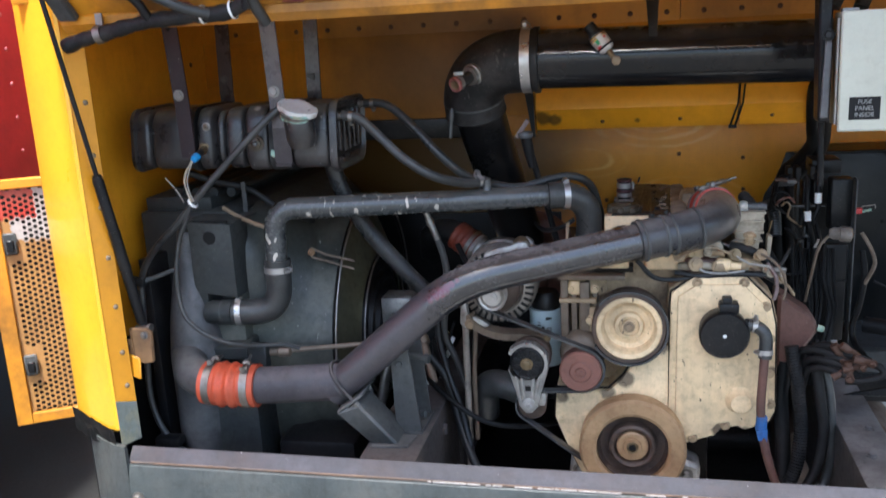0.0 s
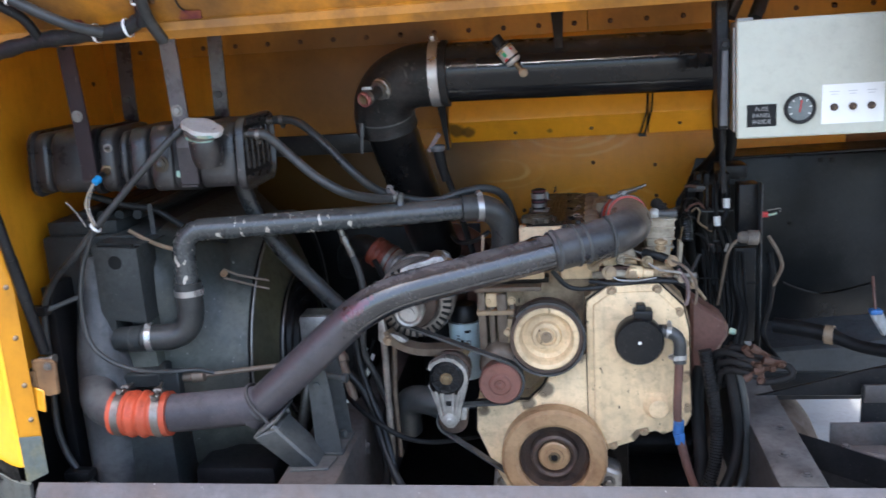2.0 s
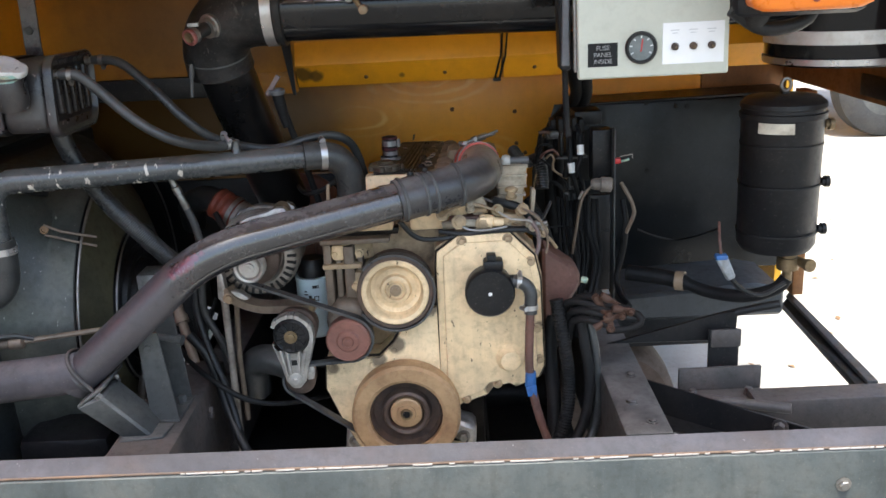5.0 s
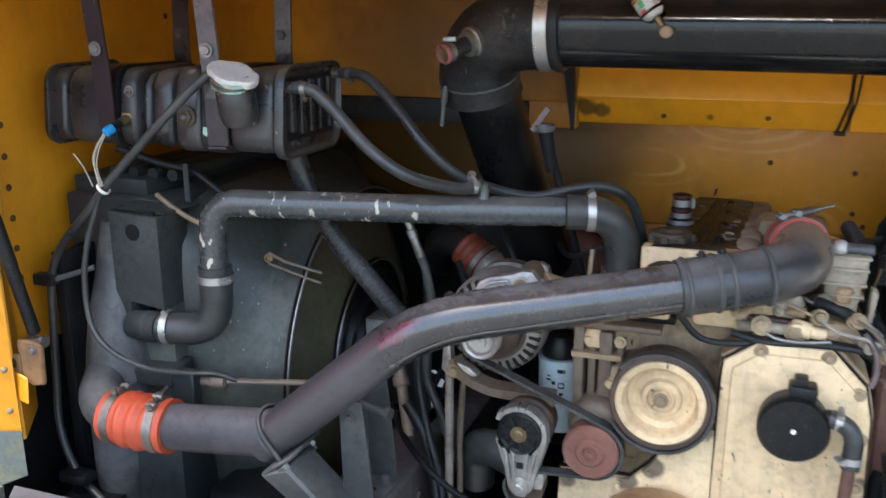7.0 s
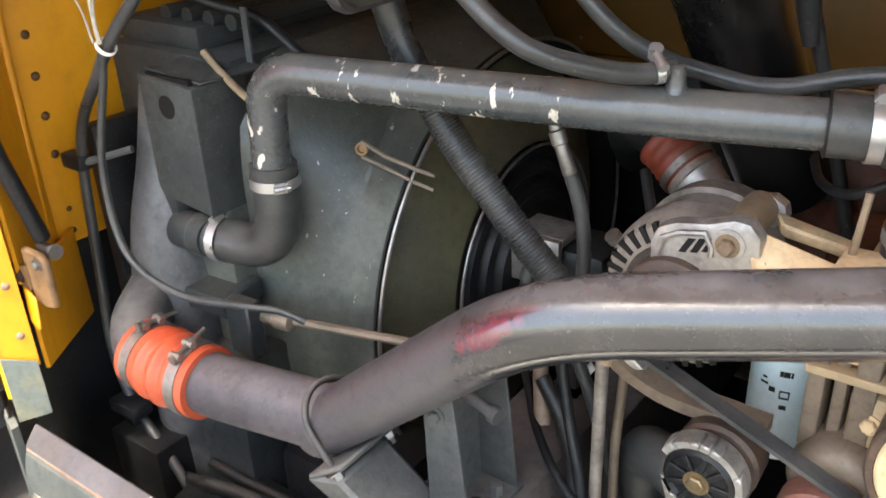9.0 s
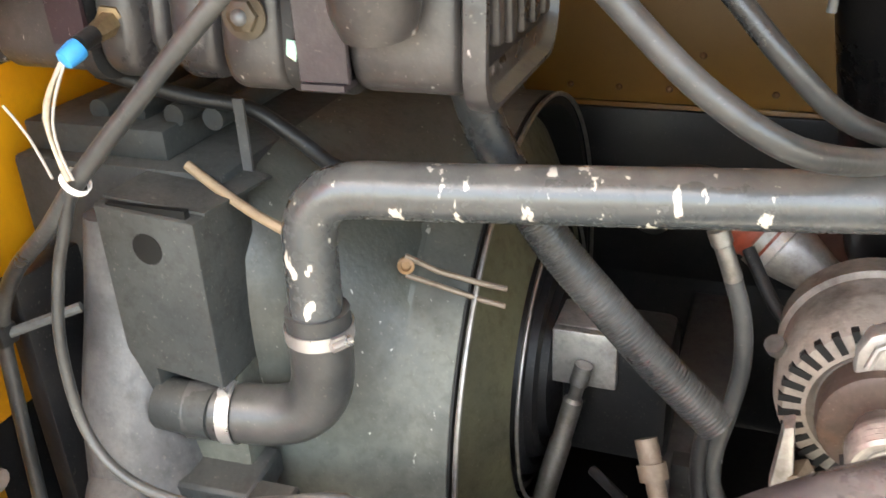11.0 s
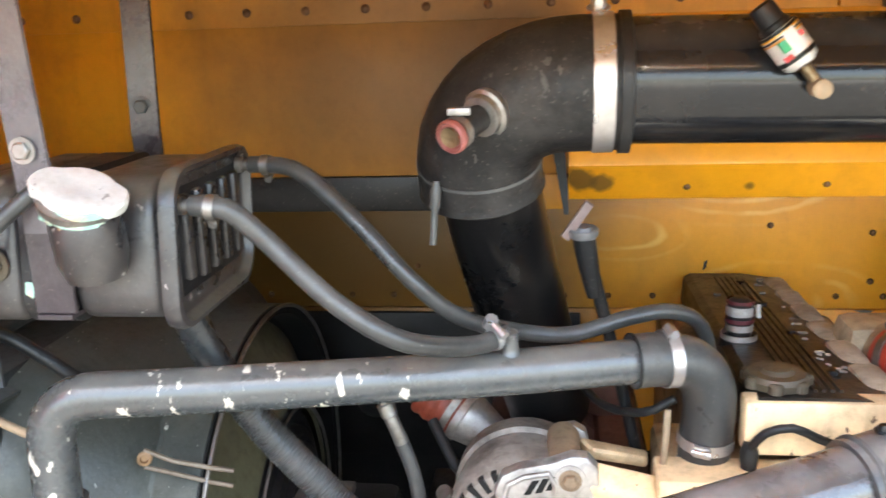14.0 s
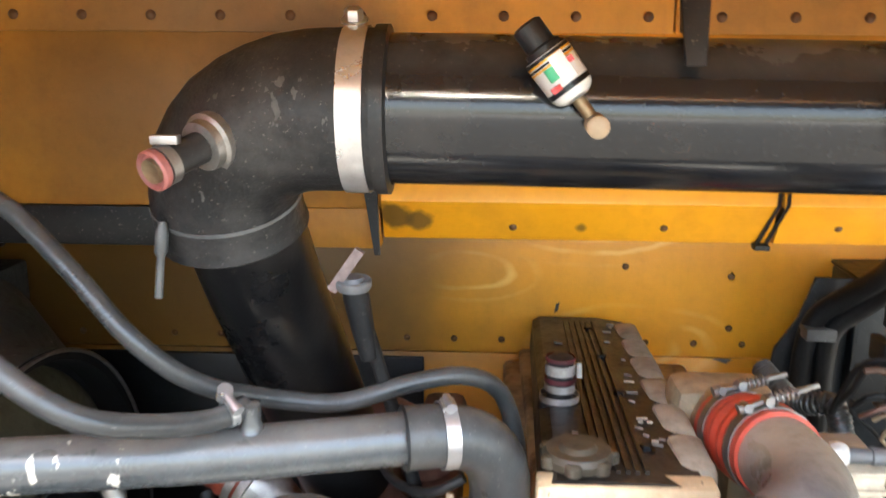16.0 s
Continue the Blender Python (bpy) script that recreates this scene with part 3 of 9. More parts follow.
def slab(bm, quad, normal, thick, bevel=0.0):
    """A plate on a polygon in space, with thickness along normal."""
    q, nv = [Vector(p) for p in quad], Vector(normal).normalized() * thick
    a, b = [bm.verts.new(p) for p in q], [bm.verts.new(p + nv) for p in q]
    faces = [bm.faces.new(a[::-1]), bm.faces.new(b)]
    for i in range(len(q)):
        j = (i + 1) % len(q)
        faces.append(bm.faces.new((a[i], a[j], b[j], b[i])))
    if bevel:
        bmesh.ops.bevel(bm, geom=list({e for f in faces for e in f.edges}), offset=bevel, segments=1, affect="EDGES")
    return bm


def hexbolt(bm, at, axis, r=0.008, h=0.007, washer=True):
    if washer:
        lathe(bm, at, axis, [(0, r * 1.45), (0.0018, r * 1.45)], 16)
    m = Matrix.Translation(at) @ turn_to(axis)
    rings = [[m @ Vector((k * math.cos(math.pi * i / 3), k * math.sin(math.pi * i / 3), d)) for i in range(6)] for d, k in ((0.001, r), (h * 0.8, r), (h, r * 0.8))]
    return rows_of_rings(bm, rings)


def dome(bm, at, axis, r, h, n=10):
    return lathe(bm, at, axis, [(-0.001, r), (0.25 * h, r), (0.7 * h, r * 0.75), (h, r * 0.3)], n)


def band(bm, at, axis, r, width, thick=0.0012, n=32):
    """A strip clamp round a pipe."""
    return lathe(bm, Vector(at) - Vector(axis).normalized() * width / 2, axis, [(0, r), (0, r + thick), (width, r + thick), (width, r)], n, cap=False)


def rivets(parent, spots, axis, r=0.006, h=0.004, material=None, name="rivet"):
    """Alike rivets on one mesh, each an object under its thing."""
    bm = B()
    dome(bm, (0, 0, 0), axis, r, h)
    me = finish(bm, name, material or M_yel_wall, (0, 0, 0))
    for s in spots:
        ob = new(name, me)
        ob.parent, ob.location = parent, Vector(s) - ORIGIN[parent]


def worm_clamp(parent, at, axis, r, width=0.013, screw=(0, -0.7, 0.7), name="hose_clamp", material=None):
    """A worm-drive clamp: band and screw housing, one part."""
    bm = band(B(), at, axis, r, width, 0.0015)
    s = Vector(screw).normalized()
    a = Vector(axis).normalized()
    s = (s - s.dot(a) * a).normalized()
    side = a.cross(s)
    c = Vector(at) + s * (r + 0.005)
    lathe(bm, c - side * 0.011, side, [(0, 0.0045), (0.016, 0.0045), (0.017, 0.0035), (0.017, 0.006), (0.023, 0.006)], 10)
    m = Matrix.Translation(Vector(at) + s * (r + 0.002)) @ Matrix((side, a, s)).transposed().to_4x4()
    box(bm, (-0.009, -width / 2, -0.002), (0.009, width / 2, 0.003), 0, m)
    return part(name, bm, material or M_steel, parent, "bright steel worm-drive clamp")


def words(parent, text, at, size, material, rot=(90, 0, 0), name="lettering"):
    """Raised lettering in the built-in font, as a mesh."""
    cu = bpy.data.curves.new(name, "FONT")
    cu.body, cu.size, cu.align_x, cu.align_y, cu.extrude = text, size, "CENTER", "CENTER", 0.0004
    tmp = bpy.data.objects.new("tmp", cu)
    scene.collection.objects.link(tmp)
    me = bpy.data.meshes.new_from_object(tmp.evaluated_get(bpy.context.evaluated_depsgraph_get()))
    bpy.data.objects.remove(tmp)
    me.materials.clear()
    me.materials.append(material)
    ob = new(name, me)
    ob.parent = parent
    ob.matrix_local = pose(*(Vector(at) - ORIGIN[parent]), *rot)
    return ob


# ---- structure ----
GROUND = -0.1
bm = B()
bmesh.ops.create_grid(bm, x_segments=40, y_segments=40, size=400, matrix=Matrix.Translation((0, 0, GROUND)))
solid("ground", bm, M_ground, (0, 0, GROUND), "pale sunlit concrete yard with scattered grit", "ground", kind="structure")

# Added out of view: dulls the bounce and the reflections on the pipes.
solid("yard_asphalt", box(B(), (-14.0, -16.0, GROUND - 0.05), (14.0, 1.70, GROUND + 0.006), 0.004), M_apron, (0, -6, GROUND), "unseen dark apron added behind the bus to cut bounced light", "road", kind="structure")
# Dark strip laid where the ground between the buses lies in shade.
solid("damp_lane", box(B(), (-14.0, -3.0, GROUND - 0.05), (-1.38, 16.0, GROUND + 0.011), 0.004), M_shade_strip, (-4, 6, GROUND), "dark ground strip painting the shade between the parked buses", "road", kind="structure")

# Back wall: an upper panel that overhangs a deeper lower panel.
wall_n = thing("wall_north", (0, 2.64, 1.3), "grimy yellow painted riveted steel wall panel", "wall", kind="structure")
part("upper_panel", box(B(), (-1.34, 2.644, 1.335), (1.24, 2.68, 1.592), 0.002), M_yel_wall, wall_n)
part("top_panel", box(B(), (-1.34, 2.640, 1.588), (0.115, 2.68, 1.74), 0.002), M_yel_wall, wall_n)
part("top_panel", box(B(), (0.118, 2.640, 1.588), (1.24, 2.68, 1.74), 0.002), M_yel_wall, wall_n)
# A black strip draws the shaded gap under the upper panel.
part("seal_strip", box(B(), (-1.34, 2.636, 1.275), (-0.41, 2.69, 1.335), 0.003), M_blk, wall_n, "black strip drawn for the shaded gap below the panel")
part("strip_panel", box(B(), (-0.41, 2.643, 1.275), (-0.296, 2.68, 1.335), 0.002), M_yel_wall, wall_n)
rivets(wall_n, [(-1.22 + 0.1 * i, 2.640, 1.611) for i in range(24)], (0, -1, 0), 0.0075, 0.005, M_rivet)

wall_low = thing("wall_north_2", (0, 3.06, 0.4), "scuffed yellow lower firewall panel with rivet rows", "wall", kind="structure")
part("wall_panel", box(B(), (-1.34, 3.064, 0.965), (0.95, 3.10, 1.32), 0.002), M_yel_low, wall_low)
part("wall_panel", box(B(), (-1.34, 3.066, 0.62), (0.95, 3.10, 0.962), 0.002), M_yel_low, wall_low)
part("wall_panel", box(B(), (0.953, 3.064, 1.165), (1.218, 3.10, 1.30), 0.002), M_brownwall, wall_low, "streaked brown corner panel")
part("paint_patch", slab(B(), [(0.317, 3.062, 0.962), (0.345, 3.062, 0.952), (0.357, 3.062, 0.962), (0.335, 3.062, 0.963)], (0, 1, 0), 0.001), M_bluegrey, wall_low, "blue-grey patch of old paint")
part("paint_patch", slab(B(), [(-0.001, 3.062, 1.050), (0.007, 3.062, 1.056), (0.010, 3.062, 1.074), (0.003, 3.062, 1.070)], (0, 1, 0), 0.001), M_maroon, wall_low, "maroon paint chip")
part("heat_shield", box(B(), (-1.33, 3.05, 0.60), (-0.26, 3.063, 0.955), 0.004), M_blk, wall_low, "black heat shield")
# Added black sheet in place of the shaded space under the bus.
part("underbody_shield", box(B(), (-1.34, 3.07, -0.06), (0.46, 3.10, 0.618), 0.004), M_blk, wall_low, "black sheet standing in for the shaded underbody")
rivets(wall_low, [(-1.25 + 0.0955 * i, 3.064, 0.993) for i in range(21) if not 12 < i < 15], (0, -1, 0), 0.007, 0.005, M_rivet)
rivets(wall_low, [(0.342, 3.064, 1.132), (0.345, 3.064, 1.026), (0.136, 3.064, 1.149), (-0.62, 3.064, 1.06)], (0, -1, 0), 0.007, 0.005, M_rivet)
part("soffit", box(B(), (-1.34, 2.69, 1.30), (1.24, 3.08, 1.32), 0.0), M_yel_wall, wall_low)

# A folded yellow channel under the overhang, in two lengths with a gap.
def channel(x0, x1, name="cross_beam"):
    t = thing(name, (x0, 2.62, 1.29), "bright yellow folded steel channel beam under the intake pipe", "beam", "beams below the wall panel", kind="structure")
    bm = B()
    rings = [[Vector((x, y, z)) for y, z in ((2.646, 1.418), (2.6225, 1.356), (2.622, 1.351), (2.658, 1.292), (2.663, 1.288), (2.68, 1.288), (2.64, 1.348), (2.66, 1.415))] for x in (x0, x1)]
    rows_of_rings(bm, rings)
    part("channel", bm, M_yel_beam, t, angle=20)
    return t


beam = channel(-0.292, 0.276)
rivets(beam, [(-0.10, 2.645, 1.310), (0.12, 2.645, 1.312)], (0, -0.8, -0.6), 0.006, 0.004, M_rivet)
beam2 = channel(0.284, 1.2)
rivets(beam2, [(0.37, 2.645, 1.315), (0.62, 2.645, 1.315), (0.9, 2.645, 1.315)], (0, -0.8, -0.6), 0.006, 0.004, M_rivet)
bm = B()
for dx in (-0.007, 0.006):
    rows_of_rings(bm, [[(x + dx - w, y, z), (x + dx + w, y, z), (x + dx + w, y + 0.012, z + 0.004), (x + dx - w, y + 0.012, z + 0.004)] for x, y, z, w in ((0.291, 2.643, 1.420, 0.0022), (0.282, 2.6185, 1.352, 0.0025), (0.266, 2.6565, 1.286, 0.0030))])
box(bm, (0.254, 2.645, 1.280), (0.276, 2.668, 1.288), 0.002)
solid("beam_joint", bm, M_blk, (0.28, 2.66, 1.285), "pair of thin black joint strips between two yellow beams", "bracket")
bm = slab(B(), [(-0.325, 2.62, 1.415), (-0.30, 2.62, 1.415), (-0.292, 2.60, 1.275), (-0.300, 2.60, 1.275)], (0, 1, 0), 0.008)
solid("beam_bracket", bm, M_blk, (-0.31, 2.62, 1.28), "small black steel bracket at the beam end", "bracket")

# Left inner wall: front panel, a ridge, a riveted panel behind; dark liner below.
wall_w = thing("wall_west", (-1.33, 2.2, 0.9), "yellow painted riveted steel side wall", "wall", kind="structure")
bm = slab(B(), [(-1.21, 1.822, 0.875), (-1.335, 1.955, 0.865), (-1.335, 1.955, 1.70), (-1.21, 1.822, 1.70)], (-1, -1, 0), 0.006)
part("front_panel", bm, M_yel, wall_w)
bm = slab(B(), [(-1.21, 1.826, 0.725), (-1.336, 1.985, 0.705), (-1.336, 1.985, 0.870), (-1.21, 1.826, 0.871)], (-1, -1, 0), 0.006)
part("lower_panel", bm, M_yel, wall_w)
part("ridge", sweep(B(), [(-1.320, 1.930, 0.865), (-1.322, 1.962, 1.70)], 0.007, 10), M_yel, wall_w)
part("side_panel", box(B(), (-1.36, 1.955, 0.842), (-1.338, 2.70, 1.72), 0.002), M_yel, wall_w)
rivets(wall_w, [(-1.338, 1.987, 1.0 + 0.0645 * i) for i in range(11)], (1, 0, 0), 0.0075, 0.005, M_rivet)
rivets(wall_w, [(-1.338, 1.987, 0.903), (-1.338, 1.987, 0.864)], (1, 0, 0), 0.005, 0.004, M_rivet)
rivets(wall_w, [(-1.338, 2.55, 0.93 + 0.15 * i) for i in range(5)], (1, 0, 0), 0.0075, 0.005, M_rivet)
part("lower_liner", box(B(), (-1.37, 1.84, 0.25), (-1.342, 3.08, 0.84), 0.003), M_blk, wall_w, "black lower liner")
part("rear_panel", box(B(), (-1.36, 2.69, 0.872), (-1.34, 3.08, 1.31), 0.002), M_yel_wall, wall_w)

wall_e = thing("wall_east", (1.23, 2.3, 1.2), "grimy yellow upper side wall above an open access bay", "wall", kind="structure")
part("side_panel", box(B(), (1.22, 1.83, 1.20), (1.245, 3.10, 1.72), 0.002), M_brownwall, wall_e, "streaked brown-yellow panel")
part("vent_plate", box(B(), (1.212, 2.22, 1.215), (1.222, 2.5, 1.27), 0.002), M_blk, wall_e, "black vent plate")
part("rear_post", box(B(), (1.158, 2.72, 0.573), (1.192, 2.80, 1.20), 0.003), M_brownwall, wall_e, "brown-yellow inner post")

bm = box(B(), (-1.36, 1.80, 1.70), (1.245, 2.68, 1.72), 0.002)
solid("ceiling", bm, M_yel_wall, (0, 2.2, 1.70), "yellow painted steel roof of the engine bay", "ceiling", kind="structure")

# Unseen body above and ahead of the bay, closed and plain, blocking the sun.
shell = thing("bus_body", (0, 2.7, 1.72), "plain unseen yellow bus body above the engine bay", "bus body", kind="structure")
part("roof", box(B(), (-1.25, 1.86, 3.05), (1.25, 10.0, 3.10), 0.02), M_yel_out, shell)
part("back_wall", box(B(), (-1.25, 1.86, 1.725), (1.25, 1.90, 3.05), 0.01), M_yel_out, shell)
part("front_wall", box(B(), (-1.25, 9.95, 0.4), (1.25, 10.0, 3.05), 0.01), M_yel_out, shell)
part("side", box(B(), (-1.25, 1.901, 1.725), (-1.22, 9.949, 3.05), 0.0), M_yel_out, shell)
part("side", box(B(), (1.247, 1.901, 1.725), (1.27, 9.949, 3.05), 0.0), M_yel_out, shell)
part("side", box(B(), (-1.25, 3.11, 0.4), (-1.22, 9.949, 1.724), 0.0), M_yel_out, shell)
part("side", box(B(), (1.247, 3.11, 0.4), (1.27, 9.949, 1.724), 0.0), M_yel_out, shell)
part("floor", box(B(), (-1.21, 3.11, 0.8), (1.24, 9.94, 0.85), 0.0), M_blk, shell)

# ---- rear body: post, hatch, sill ----
post = thing("corner_post", (-1.29, 1.8, 0.68), "sunlit glossy yellow body corner post with riveted inner flange", "post", kind="structure")
bm = B()
sec = [(-1.418, 2.3), (-1.415, 1.90), (-1.404, 1.862), (-1.375, 1.832), (-1.31, 1.797), (-1.262, 1.773), (-1.234, 1.762), (-1.226, 1.765), (-1.229, 1.775), (-1.30, 1.812), (-1.37, 1.848), (-1.392, 1.875), (-1.404, 2.3)]
rows_of_rings(bm, [[(x, y, z) for x, y in sec] for z in (0.695, 0.75, 1.2, 1.78)])
part("outer_skin", bm, M_yel_out, post, "glossy sunlit yellow outer skin", 25)
bm = slab(B(), [(-1.227, 1.767, 0.765), (-1.200, 1.808, 0.745), (-1.200, 1.808, 1.72), (-1.227, 1.767, 1.72)], (-0.85, 0.52, 0), 0.004)
part("inner_flange", bm, M_yel, post)
rivets(post, [(-1.2085, 1.795, z) for z in (0.80, 0.885, 1.0, 1.12, 1.24, 1.36, 1.48, 1.60)], (0.85, -0.52, 0), 0.0065, 0.004, M_tan, "flange_rivet")
bm = slab(B(), [(-1.226, 1.764, 0.654), (-1.197, 1.804, 0.660), (-1.197, 1.804, 0.755), (-1.226, 1.764, 0.77)], (0.85, -0.52, 0), 0.003)
part("patch_plate", bm, M_grn_int, post, "grey-green patch plate at the post foot")
rnd = random.Random(17)
bm, rows = B(), []
for r in range(6):
    row = []
    for c in range(13):
        k = c / 12
        p = Vector((-1.405, 1.852, 0.655)).lerp(Vector((-1.232, 1.757, 0.635)), k) + Vector((0, 0, 0.062 * r / 5))
        row.append(bm.verts.new(p + Vector((-0.45, -0.9, 0)) * (0.003 + rnd.uniform(0, 0.006)) + Vector((0, 0, rnd.uniform(-0.005, 0.005)))))
    rows.append(row)
for a, b in zip(rows, rows[1:]):
    for c in range(12):
        bm.faces.new((a[c], a[c + 1], b[c + 1], b[c]))
bmesh.ops.solidify(bm, geom=list(bm.faces), thickness=0.0015)
part("tape_wrap", bm, M_elbow, post, "crumpled black tape round the post foot", 15)

sill = thing("rear_sill", (0, 1.72, GROUND), "scuffed dark green steel sill panel with a worn top flange", "sill", kind="structure")
def sill_ring(x, sec):
    """The sill sags slightly towards its far end."""
    return [(x, y, z - 0.005 * (x + 1.2)) for y, z in sec]


SILL_X = (-1.205, -0.8, -0.4, 0.0, 0.4, 0.8, 1.30)
bm = rows_of_rings(B(), [sill_ring(x, ((1.780, 0.638), (1.780, 0.647), (1.777, 0.6495), (1.757, 0.629), (1.752, 0.621), (1.754, 0.614), (1.762, 0.618))) for x in SILL_X])
part("top_flange", bm, M_silltop, sill, "worn bare-edged sloping top flange", 25)
bm = rows_of_rings(B(), [sill_ring(x, ((1.753, 0.614), (1.749, 0.610), (1.741, 0.58), (1.736, 0.30), (1.75, 0.24), (1.762, 0.24), (1.752, 0.58), (1.761, 0.612))) for x in SILL_X])
part("face", bm, M_sill, sill, angle=25)
bm = B()
secw = [(-1.205, 1.740), (-1.245, 1.752), (-1.30, 1.785), (-1.36, 1.834), (-1.395, 1.88), (-1.40, 1.98), (-1.388, 1.98), (-1.383, 1.885), (-1.35, 1.844), (-1.295, 1.797), (-1.24, 1.764), (-1.205, 1.752)]
rows_of_rings(bm, [[(x, y, z) for x, y in secw] for z in (0.24, 0.45, 0.662)])
part("corner_wrap", bm, M_sill, sill, "curved worn corner of the sill", 25)
bm = B()
hexbolt(bm, (-1.185, 1.739, 0.530), (0, -1, 0), 0.011, 0.010)
part("bolt", bm, M_zinc, sill)
bm = B()
hexbolt(bm, (0.9, 1.739, 0.530), (0, -1, 0), 0.011, 0.010)
part("bolt", bm, M_zinc, sill)
part("edge_bead", sweep(B(), [(-1.20, 1.7525, 0.6185), (1.29, 1.7525, 0.606)], 0.003, 8), M_rusty_edge, sill, "rubbed bead along the front edge")
rnd = random.Random(31)
bm, x = B(), -0.46
while x < 1.26:
    w = rnd.uniform(0.008, 0.05)
    if rnd.random() < 0.8:
        box(bm, (x, 1.7486, 0.6155 - 0.005 * (x + 1.2)), (x + w, 1.7508, 0.6192 - 0.005 * (x + 1.2)), 0.0006, None, 1)
    x += w + rnd.choice((0.001, 0.0012, 0.0016, 0.003, 0.012))
part("bare_metal_flakes", bm, M_reflex, sill, "pale rubbed bare metal on the edge")

# Raised hatch: it hangs on a hinge line and slopes up towards the camera.
HY, HZ, SLOPE = 1.775, 1.645, 1.10


def on_hatch(x, d, off=0.0):
    """A point d metres up the hatch from the hinge, off metres below its inner skin."""
    u, nrm = Vector((0, -1, SLOPE)).normalized(), Vector((0, -SLOPE, -1)).normalized()
    return Vector((x, HY, HZ)) + u * d + nrm * off


hatch = thing("engine_hatch", (0, HY, HZ), "raised yellow steel engine hatch seen from inside", "hatch")
NRM = Vector((0, SLOPE, 1)).normalized()
bm = slab(B(), [on_hatch(-1.21, 0.03), on_hatch(1.26, 0.03), on_hatch(1.26, 1.0), on_hatch(-1.21, 1.0)], NRM, 0.003)
part("inner_skin", bm, M_yel_hatch, hatch)
bm = slab(B(), [on_hatch(-1.25, 0.0, -0.045), on_hatch(1.28, 0.0, -0.045), on_hatch(1.28, 1.03, -0.045), on_hatch(-1.25, 1.03, -0.045)], NRM, 0.004)
part("outer_skin", bm, M_yel_out, hatch)
bm = B()
prof = [(0.03, 0.0), (0.03, 0.006), (0.018, 0.016), (-0.004, 0.016), (-0.006, 0.010), (0.012, 0.008), (0.018, -0.04), (0.024, -0.04)]
rows_of_rings(bm, [[on_hatch(x, d, o) for d, o in prof] for x in (-1.21, 0.0, 1.26)])
part("hinge_lip", bm, M_yel_hatch, hatch, "folded hinge lip", 20)
for i, x in enumerate((-0.35, -0.12, 0.115, 0.35, 0.6)):
    part("lip_joint", box(B(), on_hatch(x, 0.012, 0.012), on_hatch(x, 0.012, 0.012) + Vector((0.004, 0.012, 0.012)), 0), M_yel_wall, hatch)
bm = slab(B(), [on_hatch(-1.24, 0.0, -0.045), on_hatch(-1.20, 0.0, 0.0), on_hatch(-1.20, 1.0, 0.0), on_hatch(-1.24, 1.0, -0.045)], (-1, 0, 0.2), 0.006)
part("side_edge", bm, M_yel_wall, hatch)
bm = slab(B(), [on_hatch(-1.205, 0.03, 0.002), on_hatch(-1.16, 0.03, 0.002), on_hatch(-1.19, 0.4, 0.002), on_hatch(-1.205, 0.4, 0.002)], -NRM, 0.02, 0.004)
part("hinge_plate", bm, M_grey_blk, hatch, "dirty black hinge plate")
for x, d, r in ((-1.02, 0.15, 0.024), (-0.80, 0.165, 0.028)):
    bm = lathe(B(), on_hatch(x, d, 0.004), -NRM, [(0, r), (0.0, r * 0.8), (-0.02, r * 0.75)], 24, cap=True)
    part("cable_hole", bm, M_ink, hatch, "dark cable hole with a rubber grommet")
bm = lathe(B(), on_hatch(-0.60, 0.155, -0.004), -NRM, [(0, 0.064), (0.012, 0.062), (0.014, 0.05)], 32)
lamp_seat = part("lamp_gasket", bm, M_rub, hatch, "black rubber lamp gasket")
bm = lathe(B(), on_hatch(-0.60, 0.155, 0.004), -NRM, [(0, 0.05), (0.012, 0.048), (0.024, 0.04), (0.032, 0.026), (0.036, 0.01)], 32)
part("lamp_back", bm, M_lampback, lamp_seat, "scuffed white lamp back")
rivets(hatch, [on_hatch(x, d, 0.001) for x, d in ((-0.93, 0.14), (-0.89, 0.145), (-0.95, 0.30), (-0.72, 0.17), (-0.74, 0.08), (-0.44, 0.19), (-0.2, 0.16), (0.1, 0.17), (0.4, 0.16))], -NRM, 0.007, 0.004, M_rivet)
part("red_paint_patch", slab(B(), [on_hatch(-0.70, 0.034, 0.003), on_hatch(-0.655, 0.032, 0.003), on_hatch(-0.65, 0.052, 0.003), on_hatch(-0.69, 0.054, 0.003)], -NRM, 0.0015), M_oldred, hatch, "patch of old maroon paint")
part("red_paint_patch", slab(B(), [on_hatch(-0.95, 0.034, 0.003), on_hatch(-0.89, 0.034, 0.003), on_hatch(-0.90, 0.05, 0.003), on_hatch(-0.94, 0.055, 0.003)], -NRM, 0.0015), M_oldred, hatch, "patch of old maroon paint")

loom = thing("wiring_loom", (-0.9, 1.72, 1.62), "taped black wiring loom clipped under the raised hatch", "wiring")
trunk = [(-1.20, 1.742, 1.603), (-1.15, 1.74, 1.617), (-1.09, 1.735, 1.628), (-0.99, 1.73, 1.645), (-0.89, 1.73, 1.65), (-0.81, 1.73, 1.655), (-0.765, 1.725, 1.675)]
part("trunk", sweep(B(), smooth_line(trunk), lambda s: 0.0155 + 0.0014 * math.sin(s * 60) + 0.0012 * math.sin(s * 23 + 1), 14), M_elbow, loom)
part("branch", sweep(B(), smooth_line([(-0.765, 1.72, 1.66), (-0.757, 1.70, 1.71), (-0.775, 1.695, 1.745), (-0.81, 1.69, 1.765), (-0.80, 1.70, 1.79)]), 0.011, 12), M_rub, loom)
part("branch", sweep(B(), smooth_line([(-0.745, 1.76, 1.63), (-0.75, 1.71, 1.68), (-0.735, 1.66, 1.745), (-0.69, 1.60, 1.82), (-0.68, 1.52, 1.93)]), 0.012, 12), M_hose, loom)
